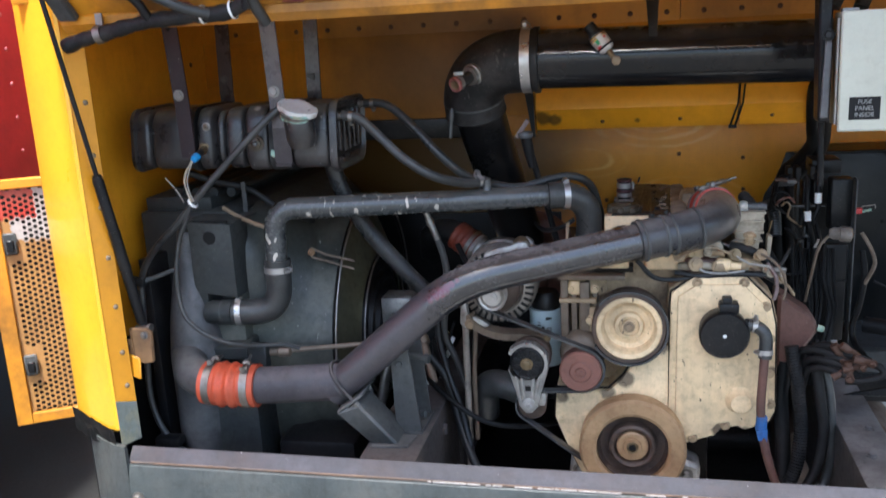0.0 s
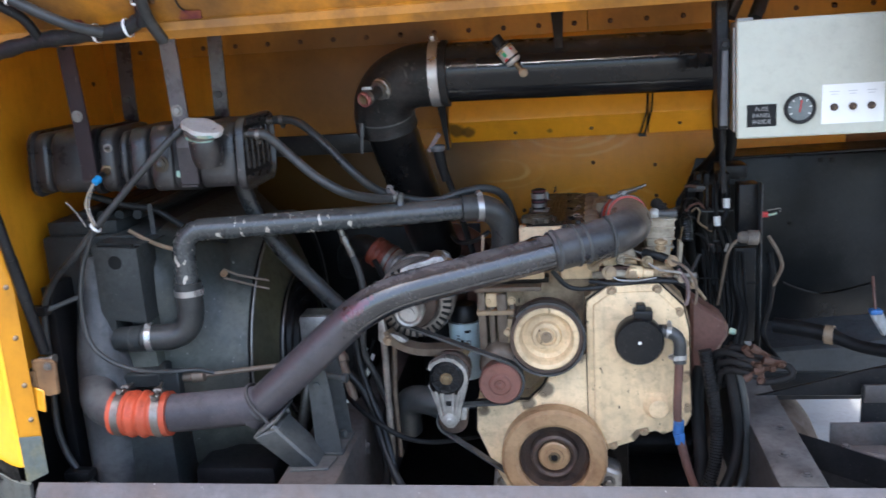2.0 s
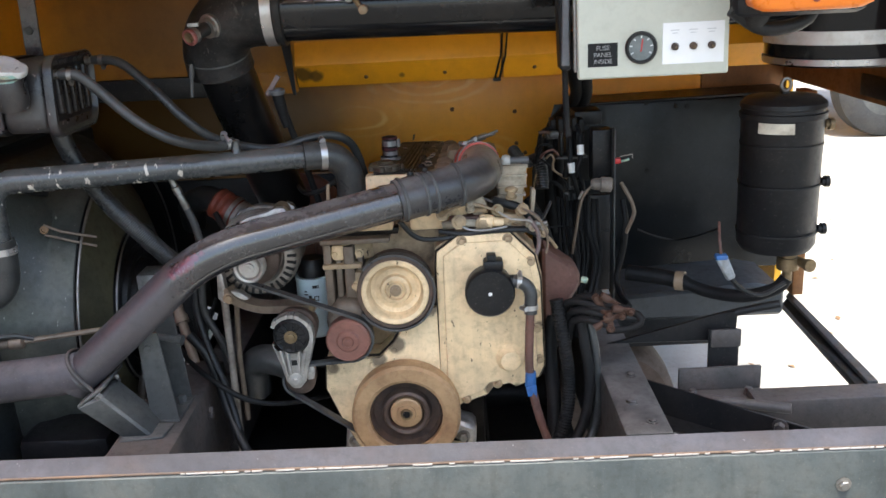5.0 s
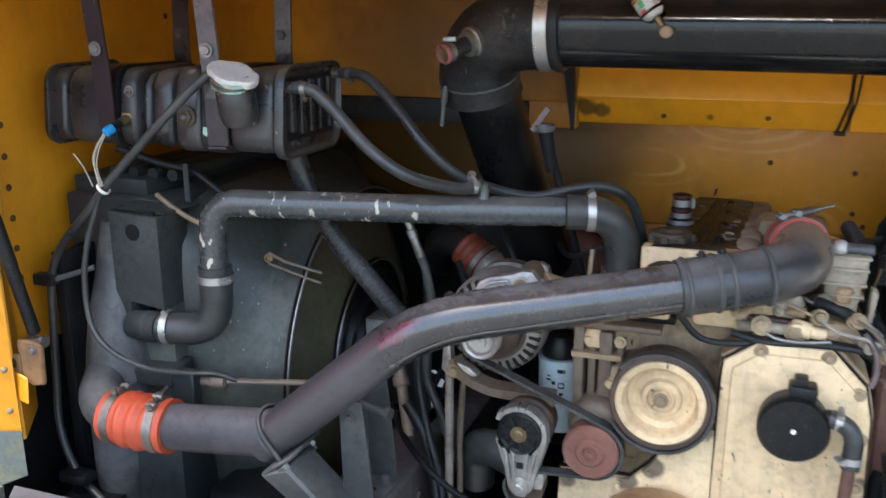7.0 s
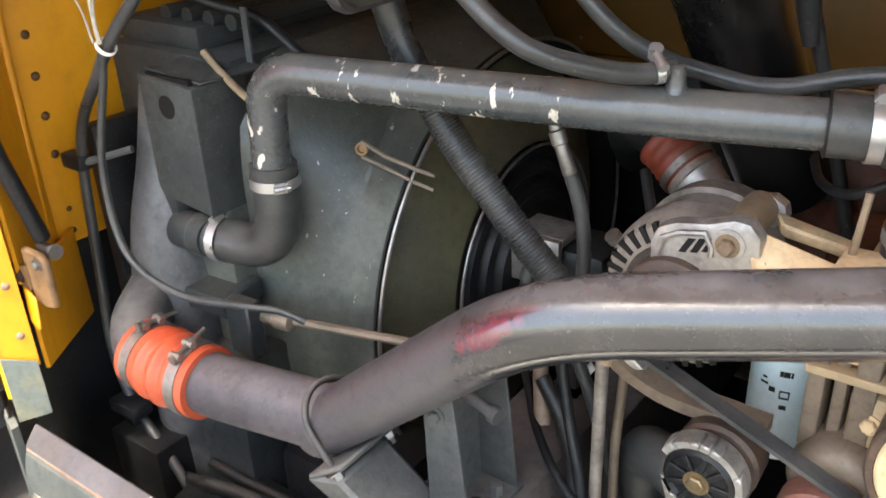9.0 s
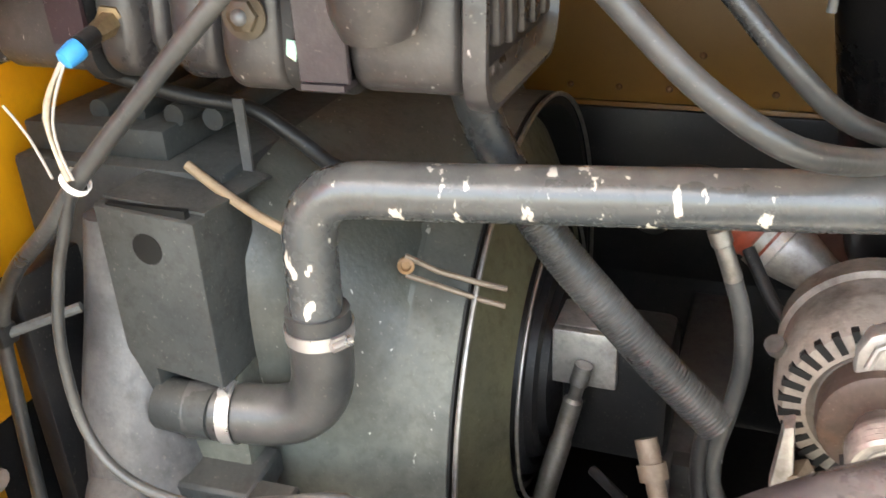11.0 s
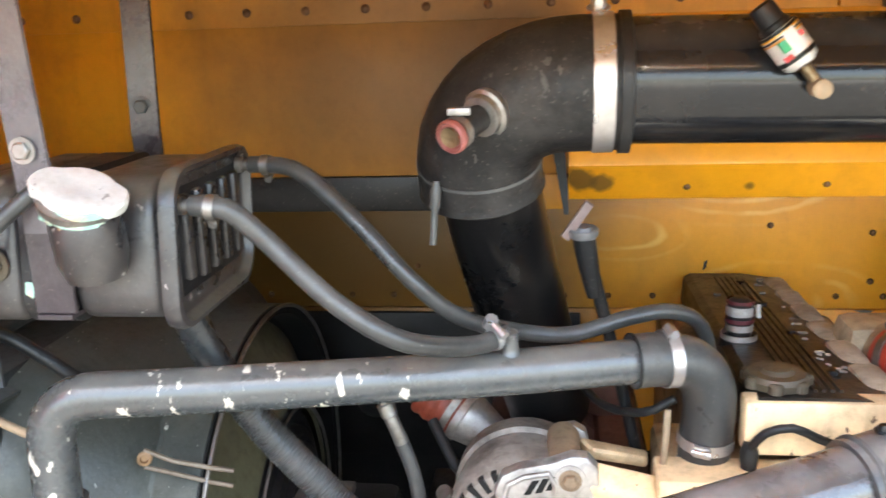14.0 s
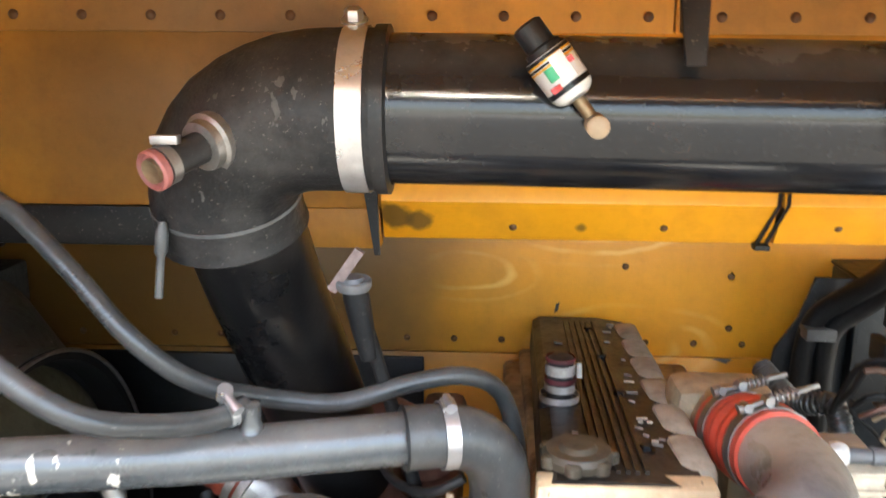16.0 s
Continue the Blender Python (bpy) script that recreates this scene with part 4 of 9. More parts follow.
part("branch", sweep(B(), smooth_line([(-0.85, 1.72, 1.652), (-0.90, 1.68, 1.672), (-1.0, 1.65, 1.73), (-1.10, 1.62, 1.80), (-1.15, 1.58, 1.87)]), 0.011, 12), M_hose, loom)
part("branch", sweep(B(), smooth_line([(-0.985, 1.725, 1.648), (-1.00, 1.70, 1.69), (-1.05, 1.68, 1.725), (-1.08, 1.66, 1.745)]), 0.010, 12), M_rub, loom)
for c, a, r in (((-0.757, 1.70, 1.705), (0.05, -0.5, 1), 0.0145), ((-0.99, 1.653, 1.725), (1, 0.2, -0.55), 0.013), ((-0.865, 1.727, 1.652), (1, 0, 0.06), 0.018), ((-0.80, 1.73, 1.658), (1, 0, 0.2), 0.018)):
    part("cable_tie", band(B(), c, a, r, 0.005, 0.001, 20), M_white, loom, "white nylon cable tie")
part("loom_clip", box(band(B(), (-1.11, 1.737, 1.625), (1, 0, 0.15), 0.018, 0.016, 0.0015, 20), (-1.118, 1.737, 1.640), (-1.102, 1.742, 1.668)), M_zinc, loom, "zinc loom clip")
part("thin_wire", sweep(B(), smooth_line([(-1.19, 1.70, 1.715), (-1.14, 1.69, 1.735), (-1.10, 1.685, 1.715), (-1.06, 1.68, 1.73)]), 0.0018, 6), M_rub, loom)
part("thin_wire", sweep(B(), smooth_line([(-0.64, 1.69, 1.76), (-0.685, 1.71, 1.72), (-0.69, 1.73, 1.69), (-0.665, 1.755, 1.665)]), 0.0018, 6), M_rub, loom)

strut = thing("gas_strut", (-1.18, 1.86, 0.93), "black gas strut holding the hatch open", "gas strut")
s0, s1 = Vector((-1.182, 1.858, 0.925)), on_hatch(-1.205, 0.12, 0.012)
lower = s0.lerp(s1, 0.47)
part("cylinder", lathe(B(), s0.lerp(s1, 0.02), s1 - s0, [(0, 0.009), (0.004, 0.0125), ((lower - s0).length - 0.012, 0.0125), ((lower - s0).length, 0.010)], 18), M_blk, strut, "matt black strut cylinder")
part("sleeve", lathe(B(), s0.lerp(s1, 0.2), s1 - s0, [(0, 0.0135), (0.10, 0.0135)], 18), M_rub, strut)
part("rod", sweep(B(), [lower, s1], 0.0055, 10), M_blk, strut)
part("end_stud", lathe(B(), s0 + Vector((-0.02, 0, 0.0)), (1, 0, 0), [(0, 0.008), (0.03, 0.008), (0.032, 0.012), (0.04, 0.012)], 12), M_zinc, strut)
part("end_stud", lathe(B(), s1 + Vector((-0.01, 0, 0.0)), (1, 0, 0), [(0, 0.008), (0.025, 0.008)], 12), M_zinc, strut)

latch = thing("latch_bracket", (-1.19, 1.83, 0.85), "rusty yellow latch bracket bolted to the post flange", "latch")
part("back_plate", slab(B(), [(-1.205, 1.828, 0.852), (-1.176, 1.828, 0.842), (-1.150, 1.828, 0.848), (-1.146, 1.828, 0.925), (-1.160, 1.828, 0.934), (-1.206, 1.828, 0.934)], (0, 1, 0), 0.012, 0.003), M_latch, latch, "tan rusty plate")
part("tongue", slab(B(), [(-1.208, 1.815, 0.815), (-1.180, 1.812, 0.808), (-1.178, 1.816, 0.862), (-1.208, 1.818, 0.872)], (0, 1, 0), 0.006, 0.003), M_yel, latch, "chipped yellow tongue")
part("side_tab", slab(B(), [(-1.225, 1.822, 0.872), (-1.197, 1.824, 0.868), (-1.197, 1.824, 0.908), (-1.225, 1.822, 0.905)], (0, 1, 0), 0.004), M_latch, latch)
bm = B()
hexbolt(bm, (-1.215, 1.822, 0.888), (0, -1, 0), 0.008, 0.008)
part("bolt", bm, M_rust, latch)
bm = B()
hexbolt(bm, (-1.165, 1.828, 0.918), (0, -1, 0), 0.007, 0.007)
part("bolt", bm, M_zinc, latch)

# ---- beyond the post: side door, neighbouring bus ----
door = thing("side_access_door", (-1.47, 2.6, 0.42), "open yellow side door with a perforated screen", "door")
D0, DU = Vector((-1.47, 2.60, 0.42)), Vector((-0.52, -0.30, 0.0)).normalized()
DN = Vector((-DU.y, DU.x, 0))
DW, DH = 0.58, 0.80


def on_door(u, v, off=0.0):
    return D0 + DU * u + Vector((0, 0, v)) + DN * off


def bar(u0, v0, u1, v1, off=0.0, th=0.02, bev=0.003):
    return slab(B(), [on_door(u0, v0, off), on_door(u1, v0, off), on_door(u1, v1, off), on_door(u0, v1, off)], DN, th, bev)


part("rail", bar(-0.02, 0, DW, 0.035), M_yel_hatch, door)
part("rail", bar(-0.02, DH - 0.03, DW, DH), M_yel_hatch, door)
part("stile", bar(DW - 0.05, 0, DW, DH, 0.002), M_yel_hatch, door)
part("stile", bar(-0.05, 0, -0.01, DH, 0.002), M_yel_hatch, door)
PITCH, HOLE = 0.0182, 0.0070
sheets = {k: B() for k in ("screen", "red_tape", "white_tape")}
for c in range(37):
    for r in range(44):
        u, v = -0.01 + PITCH * 0.866 * c, 0.045 + PITCH * (r + 0.5 * (c % 2))
        if u > DW - 0.05 or v > DH - 0.035:
            continue
        bm = sheets["screen" if v < 0.605 or (v < 0.68 and u > 0.50) else "red_tape" if v > 0.68 and u > 0.42 else "white_tape"]
        rim_ = [bm.verts.new(on_door(u + PITCH * 0.5774 * math.cos(math.pi / 3 * i), v + PITCH * 0.5774 * math.sin(math.pi / 3 * i), 0.008)) for i in range(6)]
        if u > 0.515 or (u > 0.465 and min(abs(v - 0.20), abs(v - 0.60)) < 0.055) or v > DH - 0.05:
            bm.faces.new(rim_)
            continue
        inner = [bm.verts.new(on_door(u + HOLE * math.cos(math.pi / 3 * i), v + HOLE * math.sin(math.pi / 3 * i), 0.008)) for i in range(6)]
        for i in range(6):
            bm.faces.new((rim_[i], rim_[(i + 1) % 6], inner[(i + 1) % 6], inner[i]))
for k, material, lab in (("screen", M_screen, "perforated tan painted screen"), ("red_tape", M_reflex_r, "red reflective tape over the holes"), ("white_tape", M_reflex, "scuffed white reflective tape over the holes")):
    bm = sheets[k]
    bmesh.ops.remove_doubles(bm, verts=bm.verts, dist=0.0008)
    bmesh.ops.solidify(bm, geom=list(bm.faces), thickness=0.0016)
    part(k, bm, material, door, lab)
part("dark_backing", bar(-0.01, 0.03, DW - 0.05, DH - 0.03, -0.03, 0.004, 0), M_ink, door)
for v in (0.20, 0.60):
    la = part("latch", bar(DW - 0.092, v - 0.035, DW - 0.052, v + 0.035, 0.014, 0.012, 0.005), M_grey_blk, door, "grey steel paddle latch")
    part("paddle", bar(DW - 0.083, v - 0.024, DW - 0.061, v + 0.012, 0.026, 0.006, 0.003), M_blk, la)

bus = thing("red_bus", (-2.6, 2.5, GROUND), "red bus parked alongside with a white stripe", "bus")
part("side_panel", box(B(), (-2.2, 0.2, 1.12), (-2.15, 7.0, 2.9), 0.01), M_red, bus, "red riveted side panel")
part("white_stripe", box(B(), (-2.202, 0.2, 1.108), (-2.147, 7.0, 1.119), 0.003), M_white, bus, "white stripe")
part("red_stripe", box(B(), (-2.202, 0.2, 1.062), (-2.148, 7.0, 1.107), 0.003), M_reflex_r, bus)
part("skirt", box(B(), (-2.202, 0.2, 0.945), (-2.15, 7.0, 1.061), 0.003), M_white, bus, "white lower skirt")
part("under_floor", box(B(), (-4.6, 0.2, 0.80), (-2.205, 7.0, 1.0)), M_ink, bus)
part("roof", box(B(), (-4.6, 0.2, 2.86), (-2.205, 7.0, 2.92), 0.02), M_red, bus)
part("rear_wall", box(B(), (-4.6, 0.2, 1.005), (-2.205, 0.24, 2.855), 0.005), M_red, bus)
part("front_wall", box(B(), (-4.6, 6.96, 1.005), (-2.205, 7.0, 2.855), 0.005), M_red, bus)
part("far_side", box(B(), (-4.6, 0.245, 1.005), (-4.56, 6.955, 2.855), 0.005), M_red, bus)
rivets(bus, [(-2.15, y, 1.136 + 0.118 * k) for y in (2.53, 2.78, 3.03) for k in range(8)], (1, 0, 0), 0.007, 0.005, M_redrivet)
TC = Vector((-2.02, 1.62, GROUND + 0.50))
prof = [(-0.12, 0.30), (-0.135, 0.34), (-0.14, 0.42), (-0.125, 0.475), (-0.10, 0.495), (0.10, 0.495), (0.125, 0.475), (0.14, 0.42), (0.135, 0.34), (0.12, 0.30)]
wheel = part("wheel", lathe(B(), TC - Vector((0.12, 0, 0)), (1, 0, 0), [(-0.10, 0.10), (-0.10, 0.30), (0.08, 0.30), (0.05, 0.22), (0.06, 0.10)], 40), M_white, bus, "dusty steel wheel")
tyre = part("tyre", lathe(B(), TC - Vector((0.12, 0, 0)), (1, 0, 0), prof, 64, cap=False), M_tyre, wheel, "worn black tyre")
for x0 in (-0.128, 0.062):
    rings = []
    for i in range(224):
        a, r = 2 * math.pi * i / 224, 0.504 if i % 4 < 2 else 0.485
        c = TC - Vector((0.12, 0, 0))
        rings.append([c + Vector((x, q * math.sin(a), q * math.cos(a))) for x, q in ((x0, 0.47), (x0 + 0.066, 0.47), (x0 + 0.066, r), (x0, r))])
    part("tread_band", rows_of_rings(B(), rings + rings[:1], True, False), M_tyre, tyre)

far = thing("far_bus", (4.6, 9.6, GROUND), "distant yellow bus parked across the bright yard", "bus")
part("body", box(B(), (3.2, 8.6, 0.55), (8.5, 11.0, 3.0), 0.08), M_yel_out, far)
for x in (4.30,):
    w = part("wheel", lathe(B(), (x, 8.62, GROUND + 0.5), (0, 1, 0), [(0, 0.10), (0, 0.3), (0.2, 0.3), (0.2, 0.1)], 32), M_grey_blk, far)
    part("tyre", lathe(B(), (x, 8.58, GROUND + 0.5), (0, 1, 0), [(0, 0.3), (-0.01, 0.42), (0.02, 0.49), (0.2, 0.5), (0.26, 0.45), (0.26, 0.3)], 40, cap=False), M_tyre, w)

# ---- surge tank and hangers ----
tank = thing("surge_tank", (-0.96, 2.12, 1.30), "dusty black moulded coolant surge tank hung on steel straps", "tank")
TX0, TX1 = -1.245, -0.702


def tank_ring(x, grow=0.0):
    """A rounded section of the tank at x, slightly leaning back at the top."""
    pts, r = [], 0.036
    lo, hi, y0, y1 = 1.290 - grow, 1.434 + grow, 2.022 - grow, 2.235 + grow
    for cy, cz, a0 in ((y1 - r, hi - r, 0), (y0 + r, hi - r, 90), (y0 + r, lo + r, 180), (y1 - r, lo + r, 270)):
        for k in range(7):
            a = radians(a0 + 15 * k)
            y, z = cy + r * math.cos(a), cz + r * math.sin(a)
            pts.append((x, y + 0.12 * (z - 1.37), z))
    return pts


bm = B()
SECTIONS = [(TX0 + 0.006, -1.196, 0.0), (-1.190, -1.084, 0.002), (-1.066, -1.024, 0.004), (-1.018, -0.995, -0.005), (-0.990, -0.942, 0.002), (-0.936, -0.876, 0.007), (-0.868, -0.828, -0.004), (-0.820, TX1 - 0.020, 0.004)]
rings = []
for x0, x1, g in SECTIONS:
    deep = 0.012
    rings += [tank_ring(x0, g - deep), tank_ring(x0 + 0.002, g - 0.006), tank_ring(x0 + 0.006, g - 0.0015), tank_ring(x0 + 0.012, g)]
    rings += [tank_ring(x1 - 0.012, g), tank_ring(x1 - 0.006, g - 0.0015), tank_ring(x1 - 0.002, g - 0.006), tank_ring(x1, g - deep)]
rows_of_rings(bm, rings)
body = part("body", bm, M_tank, tank, "dusty ribbed tank shell", 50)
for x0, x1 in ((-1.083, -1.067), (-0.874, -0.822)):
    bm = B()
    rows_of_rings(bm, [tank_ring(x, g) for x, g in ((x0, 0.0055), (x0 + 0.001, 0.0075), (x1 - 0.001, 0.0075), (x1, 0.0055))])
    part("seat_band", bm, M_rub, tank, "black rubber band under the strap", 50)
bm = B()
rows_of_rings(bm, [tank_ring(x, g) for x, g in ((TX1 - 0.018, 0.006), (TX1 - 0.015, 0.0125), (TX1 - 0.004, 0.014), (TX1 + 0.003, 0.012), (TX1 + 0.004, 0.007), (TX1 - 0.004, 0.003), (TX1 - 0.008, 0.0))])
part("end_flange", bm, M_tank, tank, "", 50)
# Black plate puts the shade between the end ribs into the colour.
part("end_recess", box(B(), (TX1 - 0.011, 2.040, 1.308), (TX1 - 0.0075, 2.220, 1.425), 0.001), M_blk, tank, "ribbed recess with its shade painted black")
for i in range(5):
    y = 2.055 + 0.037 * i
    part("end_rib", box(B(), (TX1 - 0.010, y - 0.009, 1.318 + 0.006 * (i == 0)), (TX1 + 0.002, y + 0.009, 1.418), 0.005), M_tank, tank)
bm = B()
rows_of_rings(bm, [tank_ring(x, g) for x, g in ((TX0 - 0.004, -0.012), (TX0, 0.006), (TX0 + 0.010, 0.008), (TX0 + 0.014, 0.002))])
part("end_flange", bm, M_tank, tank, "", 50)
CX, CY, CZ = -0.782, 1.985, 1.433
part("filler_neck", lathe(B(), (CX, CY + 0.015, 1.345), (0, -0.18, 1), [(0, 0.03), (0.02, 0.036), (0.06, 0.036), (0.066, 0.033)], 28), M_tank, tank)
part("neck_seat", lathe(B(), (CX, CY + 0.002, 1.409), (0.2, -0.3, 1), [(0, 0.031), (0.004, 0.034), (0.008, 0.0315), (0.013, 0.034), (0.018, 0.031)], 28), M_teal, tank, "brass seat crusted with green verdigris")
bm = B()
m = Matrix.Translation((CX, CY, CZ)) @ turn_to((0.34, -0.40, 1))
rings = []
for d, k in ((-0.006, 1.0), (0.004, 1.03), (0.007, 0.98), (0.008, 0.55), (0.005, 0.25)):
    rings.append([m @ Vector(((0.037 + (0.011 if abs(math.cos(a)) > 0.8 else 0)) * k * math.cos(a), 0.034 * k * math.sin(a), d)) for a in [2 * math.pi * i / 32 for i in range(32)]])
rows_of_rings(bm, rings)
cap_top = part("pressure_cap", bm, M_capsteel, tank, "scuffed bright steel pressure cap")
part("cap_skirt", lathe(B(), m @ Vector((0, 0, -0.014)), m.to_3x3() @ Vector((0, 0, 1)), [(0, 0.036), (0.0, 0.040), (0.009, 0.0415), (0.010, 0.036)], 32), M_zinc, cap_top, "dull folded rim")
rnd = random.Random(21)
for i in range(16):
    a = 2 * math.pi * i / 16
    p = m @ Vector((0.034 * math.cos(a), 0.034 * math.sin(a), -0.018 - 0.004 * rnd.random()))
    part("crust", lathe(B(), p, (math.cos(a), math.sin(a) - 0.4, -0.4), [(-0.004, 0.003), (0.0, 0.005 + 0.002 * rnd.random()), (0.003, 0.004), (0.005, 0.001)], 7), M_teal if i % 3 else M_tan, cap_top, "crumbly verdigris crust")
bm = lathe(B(), (-1.047, 2.022, 1.341), (0.1, -1, -0.15), [(0, 0.016), (0.007, 0.016), (0.008, 0.011), (0.03, 0.009), (0.034, 0.006)], 6)
sens = part("level_sensor", bm, M_brass, tank, "brass level sensor")
part("sensor_cap", lathe(B(), (-1.0435, 1.988, 1.336), (0.1, -1, -0.15), [(0, 0.0085), (0.022, 0.008)], 14), M_rub, sens)
part("blue_plug", lathe(B(), (-1.0405, 1.966, 1.331), (-0.35, -1, -0.5), [(0, 0.009), (0.004, 0.010), (0.018, 0.0085), (0.02, 0.005)], 12), M_blue, sens, "sky-blue wire plug")
bm = B()
hexbolt(bm, (-0.905, 2.009, 1.352), (0, -1, 0), 0.014, 0.008)
plug_ = part("drain_plug", bm, M_cap, tank, "dull tan drain plug")
part("plug_dome", dome(B(), (-0.905, 2.0, 1.352), (0, -1, 0), 0.007, 0.006), M_bluegrey, plug_, "grey domed stud end")
bm = B()
hexbolt(bm, (-1.035, 2.016, 1.395), (0, -1, 0), 0.0075, 0.008)
dome(bm, (-1.035, 2.012, 1.395), (0, -1, 0), 0.005, 0.012)
part("clamp_nut", bm, M_zinc, tank)
part("verdigris_stain", slab(B(), [(-0.868, 2.006, 1.322), (-0.860, 2.006, 1.317), (-0.857, 2.006, 1.327), (-0.860, 2.006, 1.334), (-0.866, 2.006, 1.335)], (0, -1, 0), 0.002), M_teal, tank, "green verdigris spot")
for y, z, nm in ((2.04, 1.408, "front"), (2.225, 1.422, "rear")):
    f = part("hose_nipple", lathe(B(), (TX1 - 0.005, y, z), (1, 0, 0), [(0, 0.010), (0.008, 0.010), (0.008, 0.007), (0.035, 0.007)], 12), M_zinc, tank)

for x, y, z1, material, lab in ((-1.085, 2.004, 1.322, M_maroon, "maroon painted flat steel hanger strap, chipped"), (-0.836, 2.000, 1.388, M_strap, "glossy maroon-grey painted flat steel hanger strap, chipped"),
                                (-1.095, 2.275, 1.40, M_strap_d, "dark flat steel hanger strap at the back"), (-0.843, 2.275, 1.40, M_strap_d, "mottled maroon-grey flat steel hanger strap at the back")):
    st = thing("hanger_strap", (x, y, z1), lab, "strap", "straps holding the surge tank")
    front = y < 2.1
    bm = B()
    top_y = y - 0.028 if front else y + 0.01
    rows_of_rings(bm, [[(x - 0.0190, sy, sz), (x + 0.0190, sy, sz), (x + 0.0195, sy + 0.0008, sz), (x + 0.0195, sy + 0.005, sz), (x - 0.0195, sy + 0.005, sz), (x - 0.0195, sy + 0.0008, sz)] for sy, sz in ((y, z1), (y - 0.004, 1.45), (y - 0.005, 1.458), (top_y, 1.70))])
    part("strap_bar", bm, material, st)
    bm = B()
    hexbolt(bm, (x - 0.002, y - 0.010 if front else y - 0.001, 1.475 if front else 1.492), (0, -1, 0), 0.0095, 0.007)
    part("bolt", bm, M_zinc if front else M_grey_blk, st)
    if front:
        part("bolt_hole", lathe(B(), (x - 0.002, y - 0.0215, 1.632), (0, -1, -0.1), [(0, 0.006), (0.0012, 0.006)], 14), M_ink, st)
        low = 1.322 if material is M_maroon else 1.300
        bm = slab(B(), [(x - 0.0195, y, low), (x + 0.0195, y, low), (x + 0.0195, 2.25, low), (x - 0.0195, 2.25, low)], (0, 0, -1), 0.005)
        part("strap_bottom", bm, M_cradle, st)
    else:
        bm = B()
        hexbolt(bm, (x, y + 0.008, 1.655), (0, -1, 0), 0.010, 0.007)
        part("bolt", bm, M_rivet, st)
    if material is M_strap and front:
        part("cradle_bar", slab(B(), [(x - 0.0225, y + 0.004, 1.300), (x + 0.0225, y + 0.004, 1.300), (x + 0.0225, y + 0.002, 1.402), (x - 0.0225, y + 0.002, 1.402)], (0, 1, 0), 0.006, 0.0012), M_cradle, st, "purple-black lower cradle strap")


def hose(name, pts, r, material, label, n=14, category="hose", corrugate=0.0, line=None, parts=False):
    ln = line or smooth_line(pts)
    rad = r
    if corrugate:
        total = sum((b - a).length for a, b in zip(ln, ln[1:]))
        ln = smooth_line(pts, 0.00125)
        k = total / 0.0072
        rad = lambda s: r * (1 + corrugate * ((1 if (s * k) % 1 < 0.5 else -1) if s > 0.34 or r < 0.02 else 0))
    ang = 60 if not corrugate else 30
    if parts:
        t = thing(name, tuple(Vector(pts[-1])), label, category)
        cut = len(ln) * 34 // 100 if corrugate else 0
        if cut:
            part("smooth_cuff", sweep(B(), ln[:cut + 1], r * 1.02, n), material, t, "", ang)
            tail = ln[cut:]
            span = sum((b - a).length for a, b in zip(tail, tail[1:])) / 0.0050
            part("ribbed_run", sweep(B(), tail, lambda s: r * (1 + corrugate * (1 if (s * span) % 1 < 0.5 else -1)), n), material, t, "", ang)
        else:
            part("hose_run", sweep(B(), ln, rad, n), material, t, "", ang)
        return t
    return solid(name, sweep(B(), ln, rad, n), material, tuple(Vector(pts[-1])), label, category, angle=ang)


h_back = [(-0.690, 2.225, 1.422), (-0.65, 2.22, 1.421), (-0.612, 2.208, 1.408), (-0.545, 2.185, 1.352), (-0.484, 2.172, 1.288), (-0.430, 2.198, 1.234), (-0.362, 2.245, 1.200), (-0.295, 2.268, 1.188), (-0.222, 2.285, 1.205), (-0.164, 2.305, 1.208), (-0.120, 2.335, 1.177), (-0.098, 2.36, 1.10), (-0.095, 2.37, 1.05)]
vent = hose("vent_hose", h_back, 0.0105, M_hose, "long dusty black vent hose from the surge tank", parts=True)
h_front = [(-0.690, 2.04, 1.408), (-0.652, 2.035, 1.405), (-0.615, 2.050, 1.366), (-0.55, 2.042, 1.306), (-0.485, 2.045, 1.262), (-0.435, 2.09, 1.236), (-0.395, 2.14, 1.222), (-0.372, 2.165, 1.226)]
fill = hose("fill_hose", h_front, 0.0115, M_hose, "dusty black hose drooping from tank to pipe tee", parts=True)
worm_clamp(vent, (-0.668, 2.2225, 1.4215), (1, -0.1, 0), 0.0112, 0.010, screw=(0, 0.6, -0.8), name="clip", material=M_zinc)
worm_clamp(fill, (-0.668, 2.037, 1.4065), (1, 0, -0.1), 0.0122, 0.010, screw=(0, 0.6, -0.8), name="clip", material=M_zinc)
worm_clamp(fill, (-0.385, 2.15, 1.224), (0.5, 0.5, 0.1), 0.0122, 0.009, name="clip")

overflow = [(-0.825, 1.985, 1.438), (-0.868, 1.972, 1.402), (-0.918, 1.962, 1.355), (-0.972, 1.955, 1.303), (-1.048, 1.942, 1.226), (-1.11, 1.948, 1.163), (-1.19, 1.965, 1.095), (-1.245, 1.98, 1.02), (-1.252, 1.975, 0.93), (-1.256, 1.968, 0.80), (-1.250, 1.955, 0.68), (-1.205, 1.945, 0.585), (-1.09, 1.93, 0.50), (-1.05, 1.93, 0.42)]
ovf = hose("overflow_hose", overflow, 0.0085, M_hose, "thin black overflow hose from the filler neck", parts=True)
